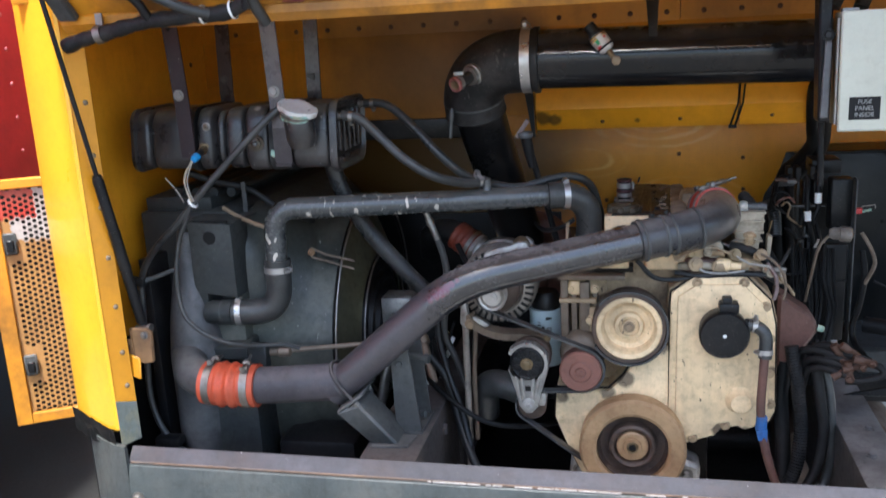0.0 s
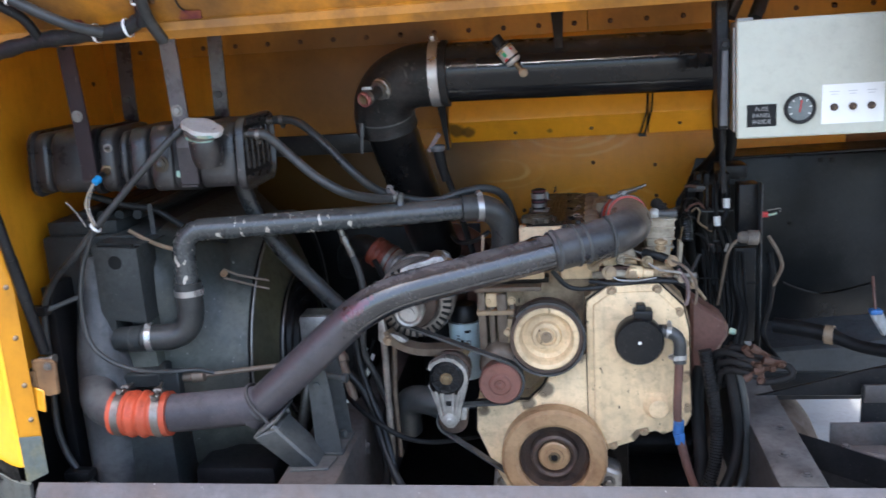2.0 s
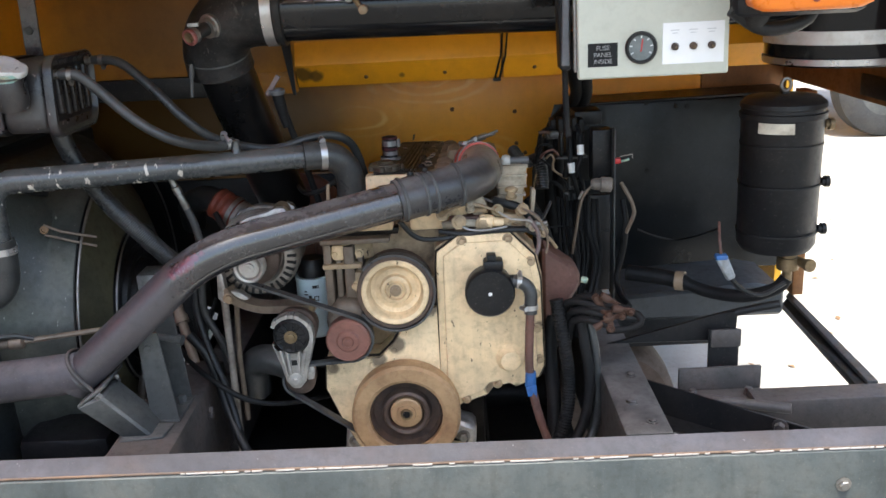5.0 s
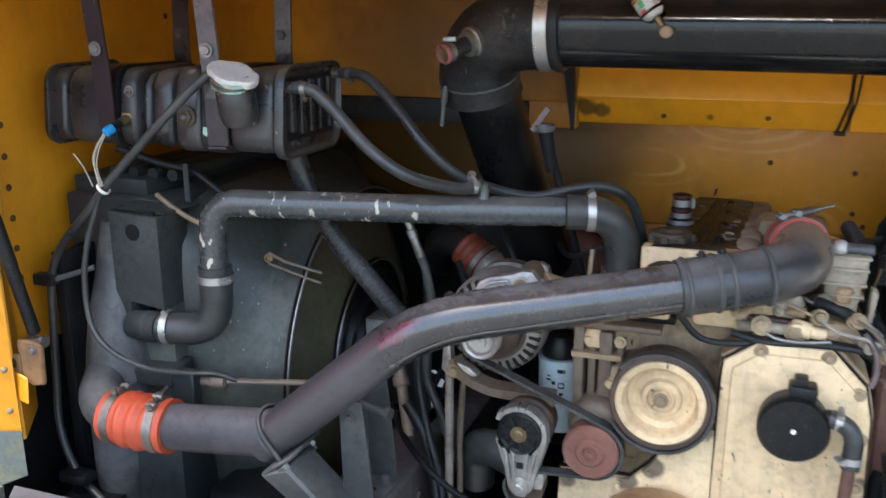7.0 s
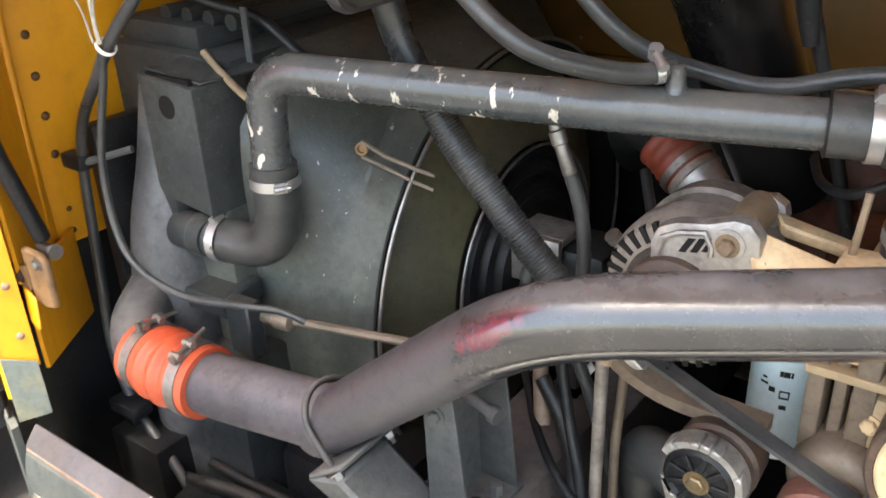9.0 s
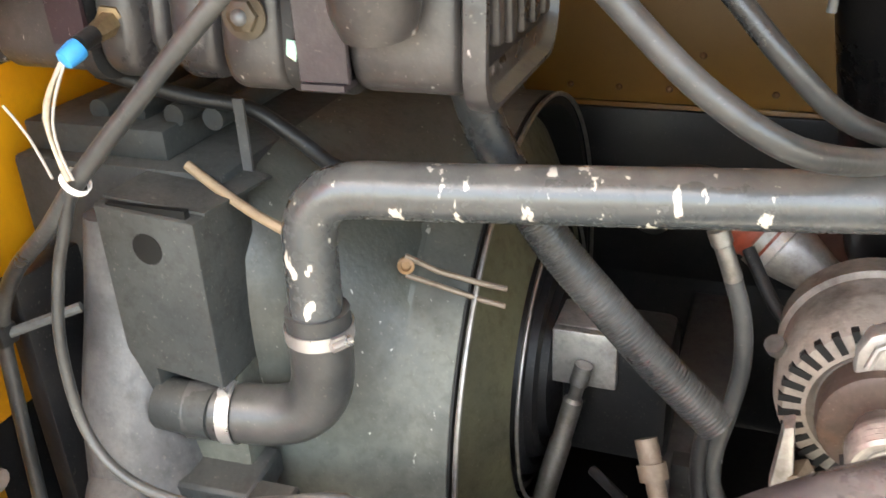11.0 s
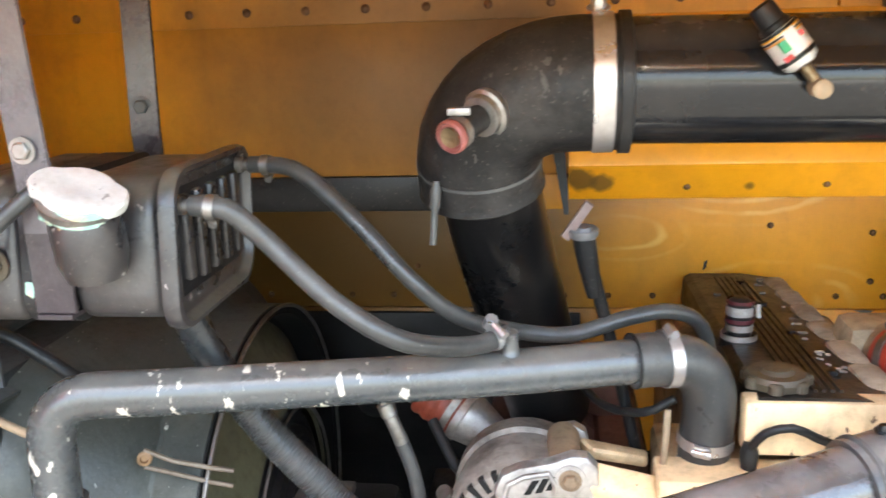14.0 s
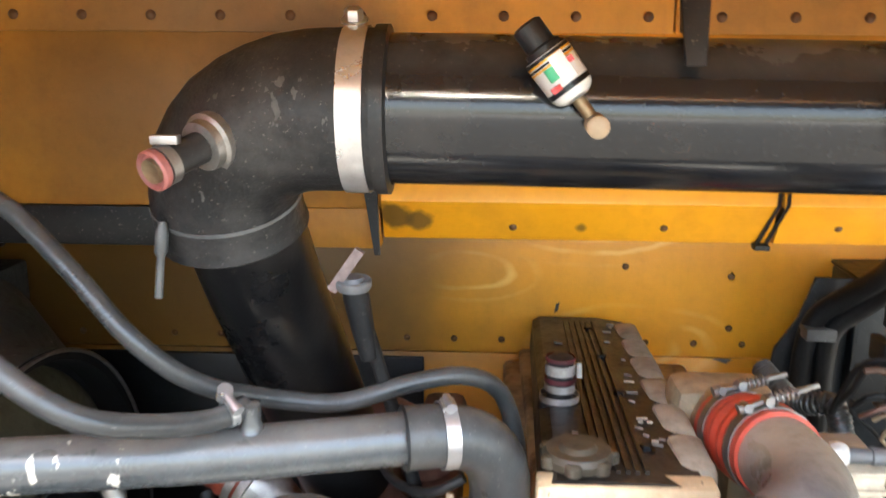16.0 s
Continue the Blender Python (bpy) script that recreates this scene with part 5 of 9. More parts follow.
thin = [(-1.060, 1.938, 1.215), (-1.090, 1.945, 1.16), (-1.108, 1.945, 1.12), (-1.120, 1.935, 1.04), (-1.113, 1.93, 0.945), (-1.068, 1.925, 0.895), (-1.005, 1.948, 0.857), (-0.95, 2.0, 0.832), (-0.895, 2.03, 0.825), (-0.86, 2.045, 0.81)]
hose("sensor_cable", thin, 0.0058, M_hose, "thin grey sensor cable looping over the radiator", category="cable")
tie = thing("cable_tie", (-1.055, 1.94, 1.22), "white nylon cable tie round two hoses", "cable tie")
part("tie_band", band(B(), (-1.055, 1.940, 1.219), (-0.7, -0.1, -0.68), 0.0125, 0.006, 0.0014, 20), M_white, tie)
wires = thing("sensor_wires", (-1.045, 1.955, 1.30), "pale twisted sensor wires with a blue plug", "wire")
part("wire", sweep(B(), smooth_line([(-1.050, 1.953, 1.322), (-1.062, 1.945, 1.30), (-1.070, 1.94, 1.275), (-1.064, 1.935, 1.25), (-1.052, 1.93, 1.224)]), lambda s: 0.0027 + 0.0006 * math.sin(s * 40), 10), M_dusty, wires, "grimy braided lead")
part("wire", sweep(B(), smooth_line([(-1.047, 1.953, 1.322), (-1.056, 1.944, 1.298), (-1.062, 1.938, 1.272), (-1.056, 1.932, 1.248), (-1.045, 1.928, 1.226)]), 0.0014, 8), M_wire, wires)
part("wire_tail", sweep(B(), smooth_line([(-1.125, 1.95, 1.280), (-1.100, 1.945, 1.255), (-1.075, 1.935, 1.222)]), 0.0014, 8), M_wire, wires)

# ---- radiator, shroud ----
rad = thing("radiator", (-1.15, 2.5, 0.25), "dusty dark radiator with charge cooler tank and fan shroud", "radiator")
part("core", box(B(), (-1.30, 2.10, 0.25), (-1.02, 2.98, 1.165), 0.008), M_rad, rad)
part("front_cover", prism(B(), [(-1.124, 0.86), (-1.088, 0.86), (-1.088, 0.962), (-1.006, 0.952), (-1.006, 1.146), (-1.124, 1.154)], 2.022, 2.12, 0.004), M_rad, rad, "folded steel cover with a round hole", 25)
part("cover_hole", lathe(B(), (-1.066, 2.0212, 1.112), (0, 1, 0), [(0, 0.0175), (0.0004, 0.0175)], 24), M_ink, rad)
part("cover_slot", box(B(), (-1.112, 2.028, 1.147), (-1.018, 2.036, 1.1555)), M_ink, rad)
part("side_column", prism(B(), [(-1.124, 0.30), (-1.005, 0.30), (-1.005, 0.952), (-1.124, 0.90)], 2.045, 2.15, 0.006), M_shroud, rad)
part("lower_ledge", slab(B(), [(-1.095, 2.0, 0.822), (-0.985, 2.0, 0.828), (-0.985, 2.08, 0.835), (-1.095, 2.08, 0.83)], (0, 0, -1), 0.035, 0.004), M_rad, rad)
part("lower_box", box(B(), (-1.085, 1.985, 0.28), (-0.965, 2.12, 0.715), 0.008), M_rad, rad)
part("corner_bracket", slab(B(), [(-0.985, 2.0, 0.83), (-0.935, 2.0, 0.832), (-0.935, 2.0, 0.74), (-0.985, 2.0, 0.74)], (0, 1, 0), 0.03, 0.003), M_rad, rad)
bm = B()
ln = smooth_line([(-1.150, 2.075, 1.12), (-1.152, 2.065, 1.0), (-1.148, 2.045, 0.90), (-1.140, 2.035, 0.80), (-1.135, 2.03, 0.70), (-1.14, 2.035, 0.52), (-1.14, 2.04, 0.3)])
sweep(bm, ln, lambda s: 0.030 + 0.045 * min(1, s / 0.4), 24)
part("charge_tank", bm, M_ctank, rad, "bulging grey charge cooler tank")
part("charge_outlet", sweep(B(), smooth_line([(-1.15, 2.0, 0.80), (-1.11, 1.935, 0.782), (-1.05, 1.90, 0.772), (-1.0, 1.897, 0.768)]), 0.046, 24), M_ctank, rad)
part("side_strip", box(B(), (-1.262, 2.0, 0.25), (-1.235, 2.12, 1.06), 0.003), M_blk, rad)
part("top_plate", box(B(), (-1.29, 2.12, 1.165), (-1.10, 2.95, 1.20), 0.004), M_rad, rad)
part("top_flap", slab(B(), [(-1.12, 2.035, 1.157), (-1.0, 2.035, 1.150), (-0.985, 2.14, 1.150), (-1.11, 2.16, 1.160)], (0, 0, 1), 0.003), M_rad, rad)
part("neck", lathe(B(), (-1.095, 2.03, 0.912), (1, 0, 0), [(0, 0.03), (0.07, 0.03)], 24), M_rad, rad)
RC, RR = Vector((-0.80, 2.525, 0.72)), 0.405
bm = B()
N = 64
rings = []
for x, blend, rr in ((-1.02, 0.0, 0), (-0.99, 0.1, 0), (-0.90, 0.75, 0.012), (-0.865, 1.0, 0.0), (-0.80, 1.0, 0.0), (-0.80, 1.0, -0.004), (-0.86, 1.0, -0.004), (-0.90, 0.75, 0.0), (-0.985, 0.1, -0.008), (-1.02, 0.0, -0.008)):
    ring = []
    for i in range(N):
        a = 2 * math.pi * i / N
        c, s = math.cos(a), math.sin(a)
        k = min(1 / max(abs(c), 1e-6) * 0.44, 1 / max(abs(s), 1e-6) * 0.445)
        rad_sq = min(k, 0.56)
        r = (1 - blend) * rad_sq + blend * RR + rr
        ring.append((x, RC.y + r * c, RC.z + 0.0 + r * s))
    rings.append(ring)
rows_of_rings(bm, rings, True, False)
part("fan_shroud", bm, M_shroud, rad, "dusty moulded fan shroud", 50)
part("shroud_lip", lathe(B(), (-0.80, 2.525, 0.72), (1, 0, 0), [(0.0, RR - 0.002), (0.003, RR - 0.002), (0.003, RR - 0.018), (-0.045, RR - 0.020), (-0.05, RR - 0.030)], 96, cap=False), M_ink, rad, "black rubber lip inside the shroud")
part("guard_ring", sweep(B(), [(-0.790, 2.525 + (RR - 0.003) * math.cos(2 * math.pi * i / 96), 0.72 + (RR - 0.003) * math.sin(2 * math.pi * i / 96)) for i in range(97)], 0.0036, 8), M_zinc, rad, "worn bright guard wire ring")
part("guard_ring", sweep(B(), [(-0.765, 2.525 + 0.222 * math.cos(2 * math.pi * i / 96), 0.72 + 0.222 * math.sin(2 * math.pi * i / 96)) for i in range(97)], 0.003, 8), M_zinc, rad, "worn bright guard wire ring")
part("inner_cone", lathe(B(), (-0.86, 2.525, 0.72), (1, 0, 0), [(0.0, RR - 0.022), (0.020, RR - 0.035), (0.058, 0.30), (0.080, 0.245), (0.086, 0.226), (0.080, 0.224)], 96, cap=False), M_olive, rad, "olive painted inner cone")
for x in (-1.205, -1.155, -1.105, -1.055):
    part("top_tube", sweep(B(), [(x, 2.15, 1.207), (x + 0.004, 2.55, 1.21), (x, 2.95, 1.207)], 0.013, 12), M_rad, rad)
fan = thing("cooling_fan", (-0.78, 2.525, 0.72), "dark cooling fan inside the shroud", "fan")
part("clutch", lathe(B(), (-0.84, 2.525, 0.72), (1, 0, 0), [(0, 0.21), (0.055, 0.214), (0.058, 0.20), (0.052, 0.19), (0.066, 0.186), (0.070, 0.172), (0.062, 0.162), (0.078, 0.156), (0.082, 0.142), (0.074, 0.130), (0.090, 0.122), (0.094, 0.09), (0.105, 0.05), (0.15, 0.04)], 64), M_blk, fan, "black ridged fan clutch", 25)
for i in range(8):
    m = Matrix.Translation((-0.87, 2.525, 0.72)) @ Matrix.Rotation(2 * math.pi * i / 8 + 0.2, 4, "X") @ Matrix.Rotation(radians(35), 4, "Z")
    part("blade", box(B(), (-0.004, -0.06, 0.09), (0.004, 0.06, 0.35), 0.002, m, 1), M_blk, fan)
part("tie_wire", sweep(B(), [(-0.866, 2.205, 1.040), (-0.830, 2.214, 1.020), (-0.785, 2.225, 1.006), (-0.755, 2.236, 0.996)], 0.0036, 8), M_arm, rad, "bent grey-tan tie wire")
part("tie_wire", sweep(B(), [(-0.866, 2.203, 1.016), (-0.830, 2.213, 1.002), (-0.785, 2.225, 0.984), (-0.757, 2.234, 0.974)], 0.0034, 8), M_arm, rad, "bent grey-tan tie wire")
part("wire_eye", lathe(B(), (-0.866, 2.206, 1.028), (0.35, -1, 0.15), [(0, 0.010), (0.006, 0.010), (0.007, 0.006), (0.002, 0.005)], 16), M_latch, rad, "rusty wire eye washer")
part("stay", slab(B(), [(-1.02, 2.14, 1.155), (-1.008, 2.14, 1.155), (-1.008, 2.14, 1.235), (-1.02, 2.14, 1.235)], (0, 1, 0), 0.004), M_grey_blk, rad)
hose("heater_hose", [(-1.15, 2.10, 1.27), (-1.08, 2.14, 1.235), (-1.02, 2.17, 1.215), (-0.97, 2.18, 1.18), (-0.93, 2.2, 1.14), (-0.88, 2.28, 1.10)], 0.009, M_rub, "black hose lying over the radiator top")
hose("drain_tube", [(-1.052, 2.09, 1.178), (-1.02, 2.085, 1.160), (-0.97, 2.07, 1.143), (-0.925, 2.058, 1.132)], 0.0055, M_tan, "short tan plastic tube end on the radiator", category="tube")
tb = thing("turnbuckle", (-0.93, 2.03, 0.80), "rusty turnbuckle link on a thin rod", "turnbuckle")
part("barrel", lathe(B(), (-0.985, 2.025, 0.803), (1, 0.15, 0.02), [(0, 0.008), (0.004, 0.015), (0.022, 0.015), (0.026, 0.011), (0.07, 0.011), (0.074, 0.0155), (0.102, 0.0155), (0.107, 0.007)], 12), M_arm, tb)
part("rod", sweep(B(), [(-0.89, 2.04, 0.806), (-0.60, 2.10, 0.818)], 0.0068, 8), M_arm, tb)
mb = thing("pipe_clip_bracket", (-1.24, 1.98, 1.0), "black hose clip bracket on the radiator side", "bracket")
part("clip", box(B(), (-1.285, 1.965, 0.995), (-1.235, 1.99, 1.02), 0.004), M_rub, mb)
part("arm", sweep(B(), [(-1.24, 1.98, 1.008), (-1.17, 2.02, 1.03)], 0.006, 8), M_grey_blk, mb)

# ---- coolant pipe ----
cool = thing("coolant_pipe", (-0.9, 2.06, 1.0), "black steel coolant pipe with flaked paint", "pipe")
line = bent_line([(-0.904, 2.060, 1.035), (-0.904, 2.066, 1.1775), (-0.78, 2.086, 1.1765), (-0.40, 2.154, 1.1775), (-0.19, 2.213, 1.1765)], [0, 0.085, 0.03, 0.05, 0])
part("steel_pipe", sweep(B(), line, 0.0275, 24), M_cool, cool, "flaked black steel pipe", 60)
part("hose_edge", band(B(), (-0.2215, 2.2045, 1.177), (1, 0.27, 0.016), 0.0335, 0.003, 0.0012, 28), M_ink, cool, "ragged black hose edge")
part("pipe_bead", band(B(), (-0.216, 2.206, 1.177), (1, 0.27, 0.016), 0.0275, 0.006, 0.002, 28), M_cool, cool)
part("tee_boss", lathe(B(), (-0.368, 2.163, 1.196), (0, -0.1, 1), [(0, 0.019), (0.006, 0.014), (0.014, 0.0105), (0.034, 0.010), (0.036, 0.006)], 16), M_cool, cool)
part("tee_clip", lathe(B(), (-0.392, 2.155, 1.238), (0.3, -0.5, 0.8), [(0, 0.008), (0.014, 0.008)], 8), M_steel, cool)
rh = hose("radiator_hose", [(-1.055, 2.03, 0.912), (-1.02, 2.035, 0.908), (-0.97, 2.045, 0.904), (-0.925, 2.055, 0.915), (-0.905, 2.061, 0.95), (-0.900, 2.062, 1.0), (-0.900, 2.062, 1.055)], 0.0335, M_hose, "black rubber radiator elbow hose", 24,
     line=bent_line([(-1.06, 2.032, 0.910), (-0.906, 2.060, 0.906), (-0.904, 2.062, 1.046)], [0, 0.075, 0], 12), parts=True)
for at, ax, scr in (((-0.904, 2.062, 1.022), (0, 0, 1), (1, -0.6, 0)), ((-1.012, 2.04, 0.910), (1, 0.18, 0), (0, -0.2, 1))):
    worm_clamp(rh, at, ax, 0.0348, 0.015, scr)
up = bent_line([(-0.222, 2.204, 1.177), (-0.116, 2.240, 1.174), (-0.125, 2.258, 1.012)], [0, 0.085, 0], 12)
rh = hose("thermostat_hose", [(-0.2, 2.2, 1.16), (-0.125, 2.265, 1.035)], 0.0335, M_hose, "black rubber elbow hose at the thermostat", 24, line=up, parts=True)
for at, ax, scr in (((-0.178, 2.219, 1.1755), (1, 0.31, 0), (0, -0.2, 1)), ((-0.1227, 2.2533, 1.054), (0.055, -0.11, 1), (-0.3, -1, 0))):
    worm_clamp(rh, at, ax, 0.0348, 0.015, scr)

hose("corrugated_hose", [(-0.775, 2.165, 1.31), (-0.770, 2.170, 1.265), (-0.757, 2.178, 1.210), (-0.727, 2.186, 1.145), (-0.686, 2.190, 1.080), (-0.637, 2.194, 1.020), (-0.577, 2.199, 0.950), (-0.51, 2.205, 0.88)], 0.0215, M_hose, "thick ribbed black hose below the surge tank", 20, corrugate=0.03, parts=True)

# ---- charge air pipe ----
charge = thing("charge_air_pipe", (-0.7, 1.94, 0.77), "worn black steel charge air pipe across the engine", "pipe")
part("lower_run", sweep(B(), [(-0.955, 1.898, 0.766), (-0.885, 1.905, 0.766), (-0.705, 1.935, 0.770)], 0.0455, 28), M_charge_low, charge, "matt purple-grey lower run", 60)
mitre = bent_line([(-0.735, 1.934, 0.745), (-0.400, 1.924, 1.034), (0.045, 2.096, 1.094)], [0, 0.10, 0], 12)
part("upper_run", sweep(B(), mitre, 0.042, 28), M_charge, charge, "worn run, glossy above the bend", 60)
part("weld_seam", lathe(B(), (-0.713, 1.934, 0.767), (0.84, 0.08, 0.5), [(-0.003, 0.045), (0.0, 0.0475), (0.004, 0.045)], 28, cap=False), M_grey_blk, charge)
sl = thing("charge_pipe_sleeve", (0.1, 2.07, 1.12), "ribbed black rubber sleeve and elbow of the charge pipe", "hose")
sline = bent_line([(0.0, 2.0785, 1.088), (0.216, 2.156, 1.120), (0.192, 2.33, 1.118)], [0, 0.125, 0], 16)
part("elbow", sweep(B(), sline, 0.0485, 28), M_sleeve, sl, "", 60)
A = Vector((0.216, 0.0775, 0.032)).normalized()
for k in (0.012, 0.062, 0.085, 0.148):
    c = Vector((0.0, 2.0785, 1.088)) + A * k
    part("rib", lathe(B(), c, A, [(-0.005, 0.0475), (-0.002, 0.0515), (0.002, 0.0515), (0.005, 0.0475)], 28, cap=False), M_grey_blk, sl)
for k in (0.025, 0.06):
    c = Vector((0.02, 2.0855, 1.091)) + A * k
    bm = B()
    hexbolt(bm, c + Vector((-0.01, 0.0, 0.049)), (0, 0, 1), 0.006, 0.008)
    part("clamp_screw", bm, M_blk, sl)


def silicone(name, pts, r, label, material, screws, long=0.8):
    t = thing(name, pts[-1], label, "hose")
    ln = smooth_line(pts, 0.002)
    part("silicone_hose", sweep(B(), ln, lambda s: r * (1 + 0.07 * (math.sin((s - 0.3) / 0.4 * math.pi * 4.0) if 0.3 < s < 0.7 else 0)), 28), material, t, "", 60)
    a, b = Vector(pts[0]), Vector(pts[-1])
    for k, s in zip((0.17, 0.83), screws):
        i = int(k * (len(ln) - 1))
        ax = (ln[i + 1] - ln[i - 1]).normalized()
        bm = band(B(), ln[i], ax, r * 1.005, 0.019, 0.0016)
        s = Vector(s)
        s = (s - s.dot(ax) * ax).normalized()
        side = ax.cross(s) * (1 if long > 0.8 else -1)
        c = ln[i] + s * (r + 0.006)
        for d in (-0.014, 0.012):
            lathe(bm, c + side * d - ax * 0.0095, ax, [(0, 0.0055), (0.019, 0.0055)], 12)
        lathe(bm, c - side * 0.024, side, [(0, 0.007), (0.006, 0.007), (0.006, 0.0035), (0.034, 0.0035), (0.034, 0.0085), (0.042, 0.0085), (0.042, 0.0035), (0.085 * long, 0.0035)], 10)
        if long > 0.8:
            turns = [c + side * (0.018 + 0.028 * i / 60) + 0.0062 * (s * math.cos(i * 0.5) + ax * math.sin(i * 0.5)) for i in range(61)]
            part("clamp_spring", sweep(B(), turns, 0.0018, 6), M_zinc, t)
        part("t_bolt_clamp", bm, M_zinc, t, "dull steel T-bolt clamp")
    return t


silicone("charge_cooler_hose", [(-1.055, 1.898, 0.770), (-0.985, 1.896, 0.767), (-0.915, 1.900, 0.766)], 0.0535, "orange silicone charge hose with steel T-bolt clamps", M_orange, ((0, 0.1, 1), (0, -0.25, 1)))
silicone("intake_hose", [(0.195, 2.30, 1.121), (0.190, 2.37, 1.108), (0.183, 2.44, 1.092)], 0.052, "dirty orange silicone intake hose with T-bolt clamps", M_orange_r, ((-0.3, 0, 1), (-0.22, 0, 1)), 1.15)

saddle = thing("pipe_saddle_bracket", (-0.62, 1.97, 0.55), "grey steel saddle bracket with a U-bolt under the charge pipe", "bracket")
d = Vector((0.77, 0.02, 0.64)).normalized()
c0 = Vector((-0.70, 1.936, 0.778))
bm = B()
nrm = Vector((0.64, 0, -0.77))
ubolt = [c0 + Vector((0, -1, 0)) * 0.050 * math.cos(a) * -1 * -1 - nrm * 0.050 * math.sin(a) for a in [math.pi * i / 12 for i in range(13)]]
ubolt = [ubolt[0] + nrm * 0.075] + ubolt + [ubolt[-1] + nrm * 0.075]
part("u_bolt", sweep(B(), ubolt, 0.0048, 10), M_rail, saddle)
for e in (ubolt[0], ubolt[-1]):
    bm = B()
    hexbolt(bm, e - nrm * 0.02, nrm, 0.009, 0.012)
    part("nut", bm, M_zinc, saddle)
bm = slab(B(), [(-0.715, 1.875, 0.712), (-0.652, 1.875, 0.735), (-0.570, 1.915, 0.613), (-0.640, 1.915, 0.613)], (0, 1, 0), 0.10, 0.006)
part("foot", bm, M_grey_blk, saddle, "bent grey steel leg")
bm = slab(B(), [(-0.708, 1.876, 0.717), (-0.645, 1.876, 0.762), (-0.645, 1.995, 0.762), (-0.708, 1.995, 0.717)], (0.5, 0, -0.85), 0.008, 0.003)
part("saddle_plate", bm, M_grey_blk, saddle)
part("toe", slab(B(), [(-0.640, 1.895, 0.6125), (-0.545, 1.905, 0.6125), (-0.535, 1.972, 0.6125), (-0.640, 1.972, 0.6125)], (0, 0, 1), 0.005, 0.002), M_grey_blk, saddle, "welded pale grey toe plate")
gus = thing("channel_stand", (-0.56, 2.04, 0.613), "dark grey folded steel channel stand bolted on the cross tube", "bracket")
part("front_flange", slab(B(), [(-0.594, 1.984, 0.617), (-0.528, 1.984, 0.617), (-0.551, 1.984, 0.835), (-0.598, 1.984, 0.835)], (0, 1, 0), 0.005, 0.001), M_grey_blk, gus)
part("web", slab(B(), [(-0.594, 1.989, 0.617), (-0.594, 2.099, 0.617), (-0.598, 2.099, 0.835), (-0.598, 1.989, 0.835)], (1, 0, 0), 0.005, 0.001), M_grey_blk, gus)
part("rear_flange", slab(B(), [(-0.594, 2.099, 0.617), (-0.530, 2.099, 0.617), (-0.549, 2.099, 0.835), (-0.598, 2.099, 0.835)], (0, 1, 0), 0.005, 0.001), M_grey_blk, gus)
part("base", slab(B(), [(-0.594, 1.982, 0.6125), (-0.528, 1.982, 0.6125), (-0.525, 2.112, 0.6125), (-0.594, 2.112, 0.6125)], (0, 0, 1), 0.006, 0.001), M_grey_blk, gus)
part("base_hole", lathe(B(), (-0.562, 2.045, 0.6186), (0, 0, 1), [(0, 0.009), (0.0004, 0.009)], 16), M_ink, gus)
for at, ax, r, h in (((-0.546, 2.073, 0.6185), (0, 0, 1), 0.010, 0.018), ((-0.575, 1.983, 0.80), (0, -1, 0), 0.009, 0.008)):
    bm = B()
    hexbolt(bm, at, ax, r, h)
    part("bolt", bm, M_grey_blk, gus)
part("stud", lathe(B(), (-0.585, 2.04, 0.806), (1, -0.2, -0.1), [(0, 0.008), (0.065, 0.008), (0.066, 0.012), (0.078, 0.012)], 12), M_grey_blk, gus)
xt = thing("cross_tube", (-0.6, 2.2, 0.4), "heavy grey-black box section cross tube", "chassis")
part("box_section", box(B(), (-0.655, 1.80, 0.36), (-0.511, 2.34, 0.612), 0.010), M_frame, xt)
bm = B()
hexbolt(bm, (-0.511, 2.157, 0.545), (1, 0, 0), 0.016, 0.010)
part("bolt", bm, M_frame, xt)
part("lower_beam", box(B(), (-1.3, 1.86, 0.26), (-0.66, 2.02, 0.40), 0.012), M_blk, xt)

# ---- engine ----
eng = thing("diesel_engine", (0.05, 2.6, 0.2), "grimy cream painted inline diesel engine", "engine")
part("block", box(B(), (-0.175, 2.235, 0.625), (0.275, 2.42, 1.0), 0.012), M_block, eng, "oily cream block casting")
part("lower_block", box(B(), (-0.165, 2.262, 0.30), (0.185, 2.42, 0.63), 0.012), M_cover, eng, "oily black lower block")
part("block_rear", box(B(), (-0.10, 2.42, 0.60), (0.255, 3.03, 0.965), 0.012), M_block, eng)
part("lower_block", box(B(), (-0.10, 2.42, 0.30), (0.19, 3.03, 0.60), 0.012), M_cover, eng)
# Added black sheet: hides pale ground and darkens the bay from below.
part("undertray", box(B(), (-1.30, 2.05, 0.235), (0.455, 3.05, 0.25), 0.003), M_blk, eng, "black sheet added to darken the floor of the bay")
part("oil_pan", box(B(), (-0.16, 2.25, 0.10), (0.20, 3.0, 0.32), 0.03), M_blk, eng)
part("cylinder_head", box(B(), (-0.07, 2.245, 0.94), (0.19, 3.03, 0.988), 0.008), M_block, eng)
gc = [(0.079, 0.905), (0.082, 0.944), (0.135, 0.982), (0.255, 0.984), (0.312, 0.925), (0.325, 0.865), (0.331, 0.64), (0.318, 0.612), (0.262, 0.588), (0.245, 0.598), (0.205, 0.590), (0.190, 0.570), (0.128, 0.549), (0.076, 0.52)]


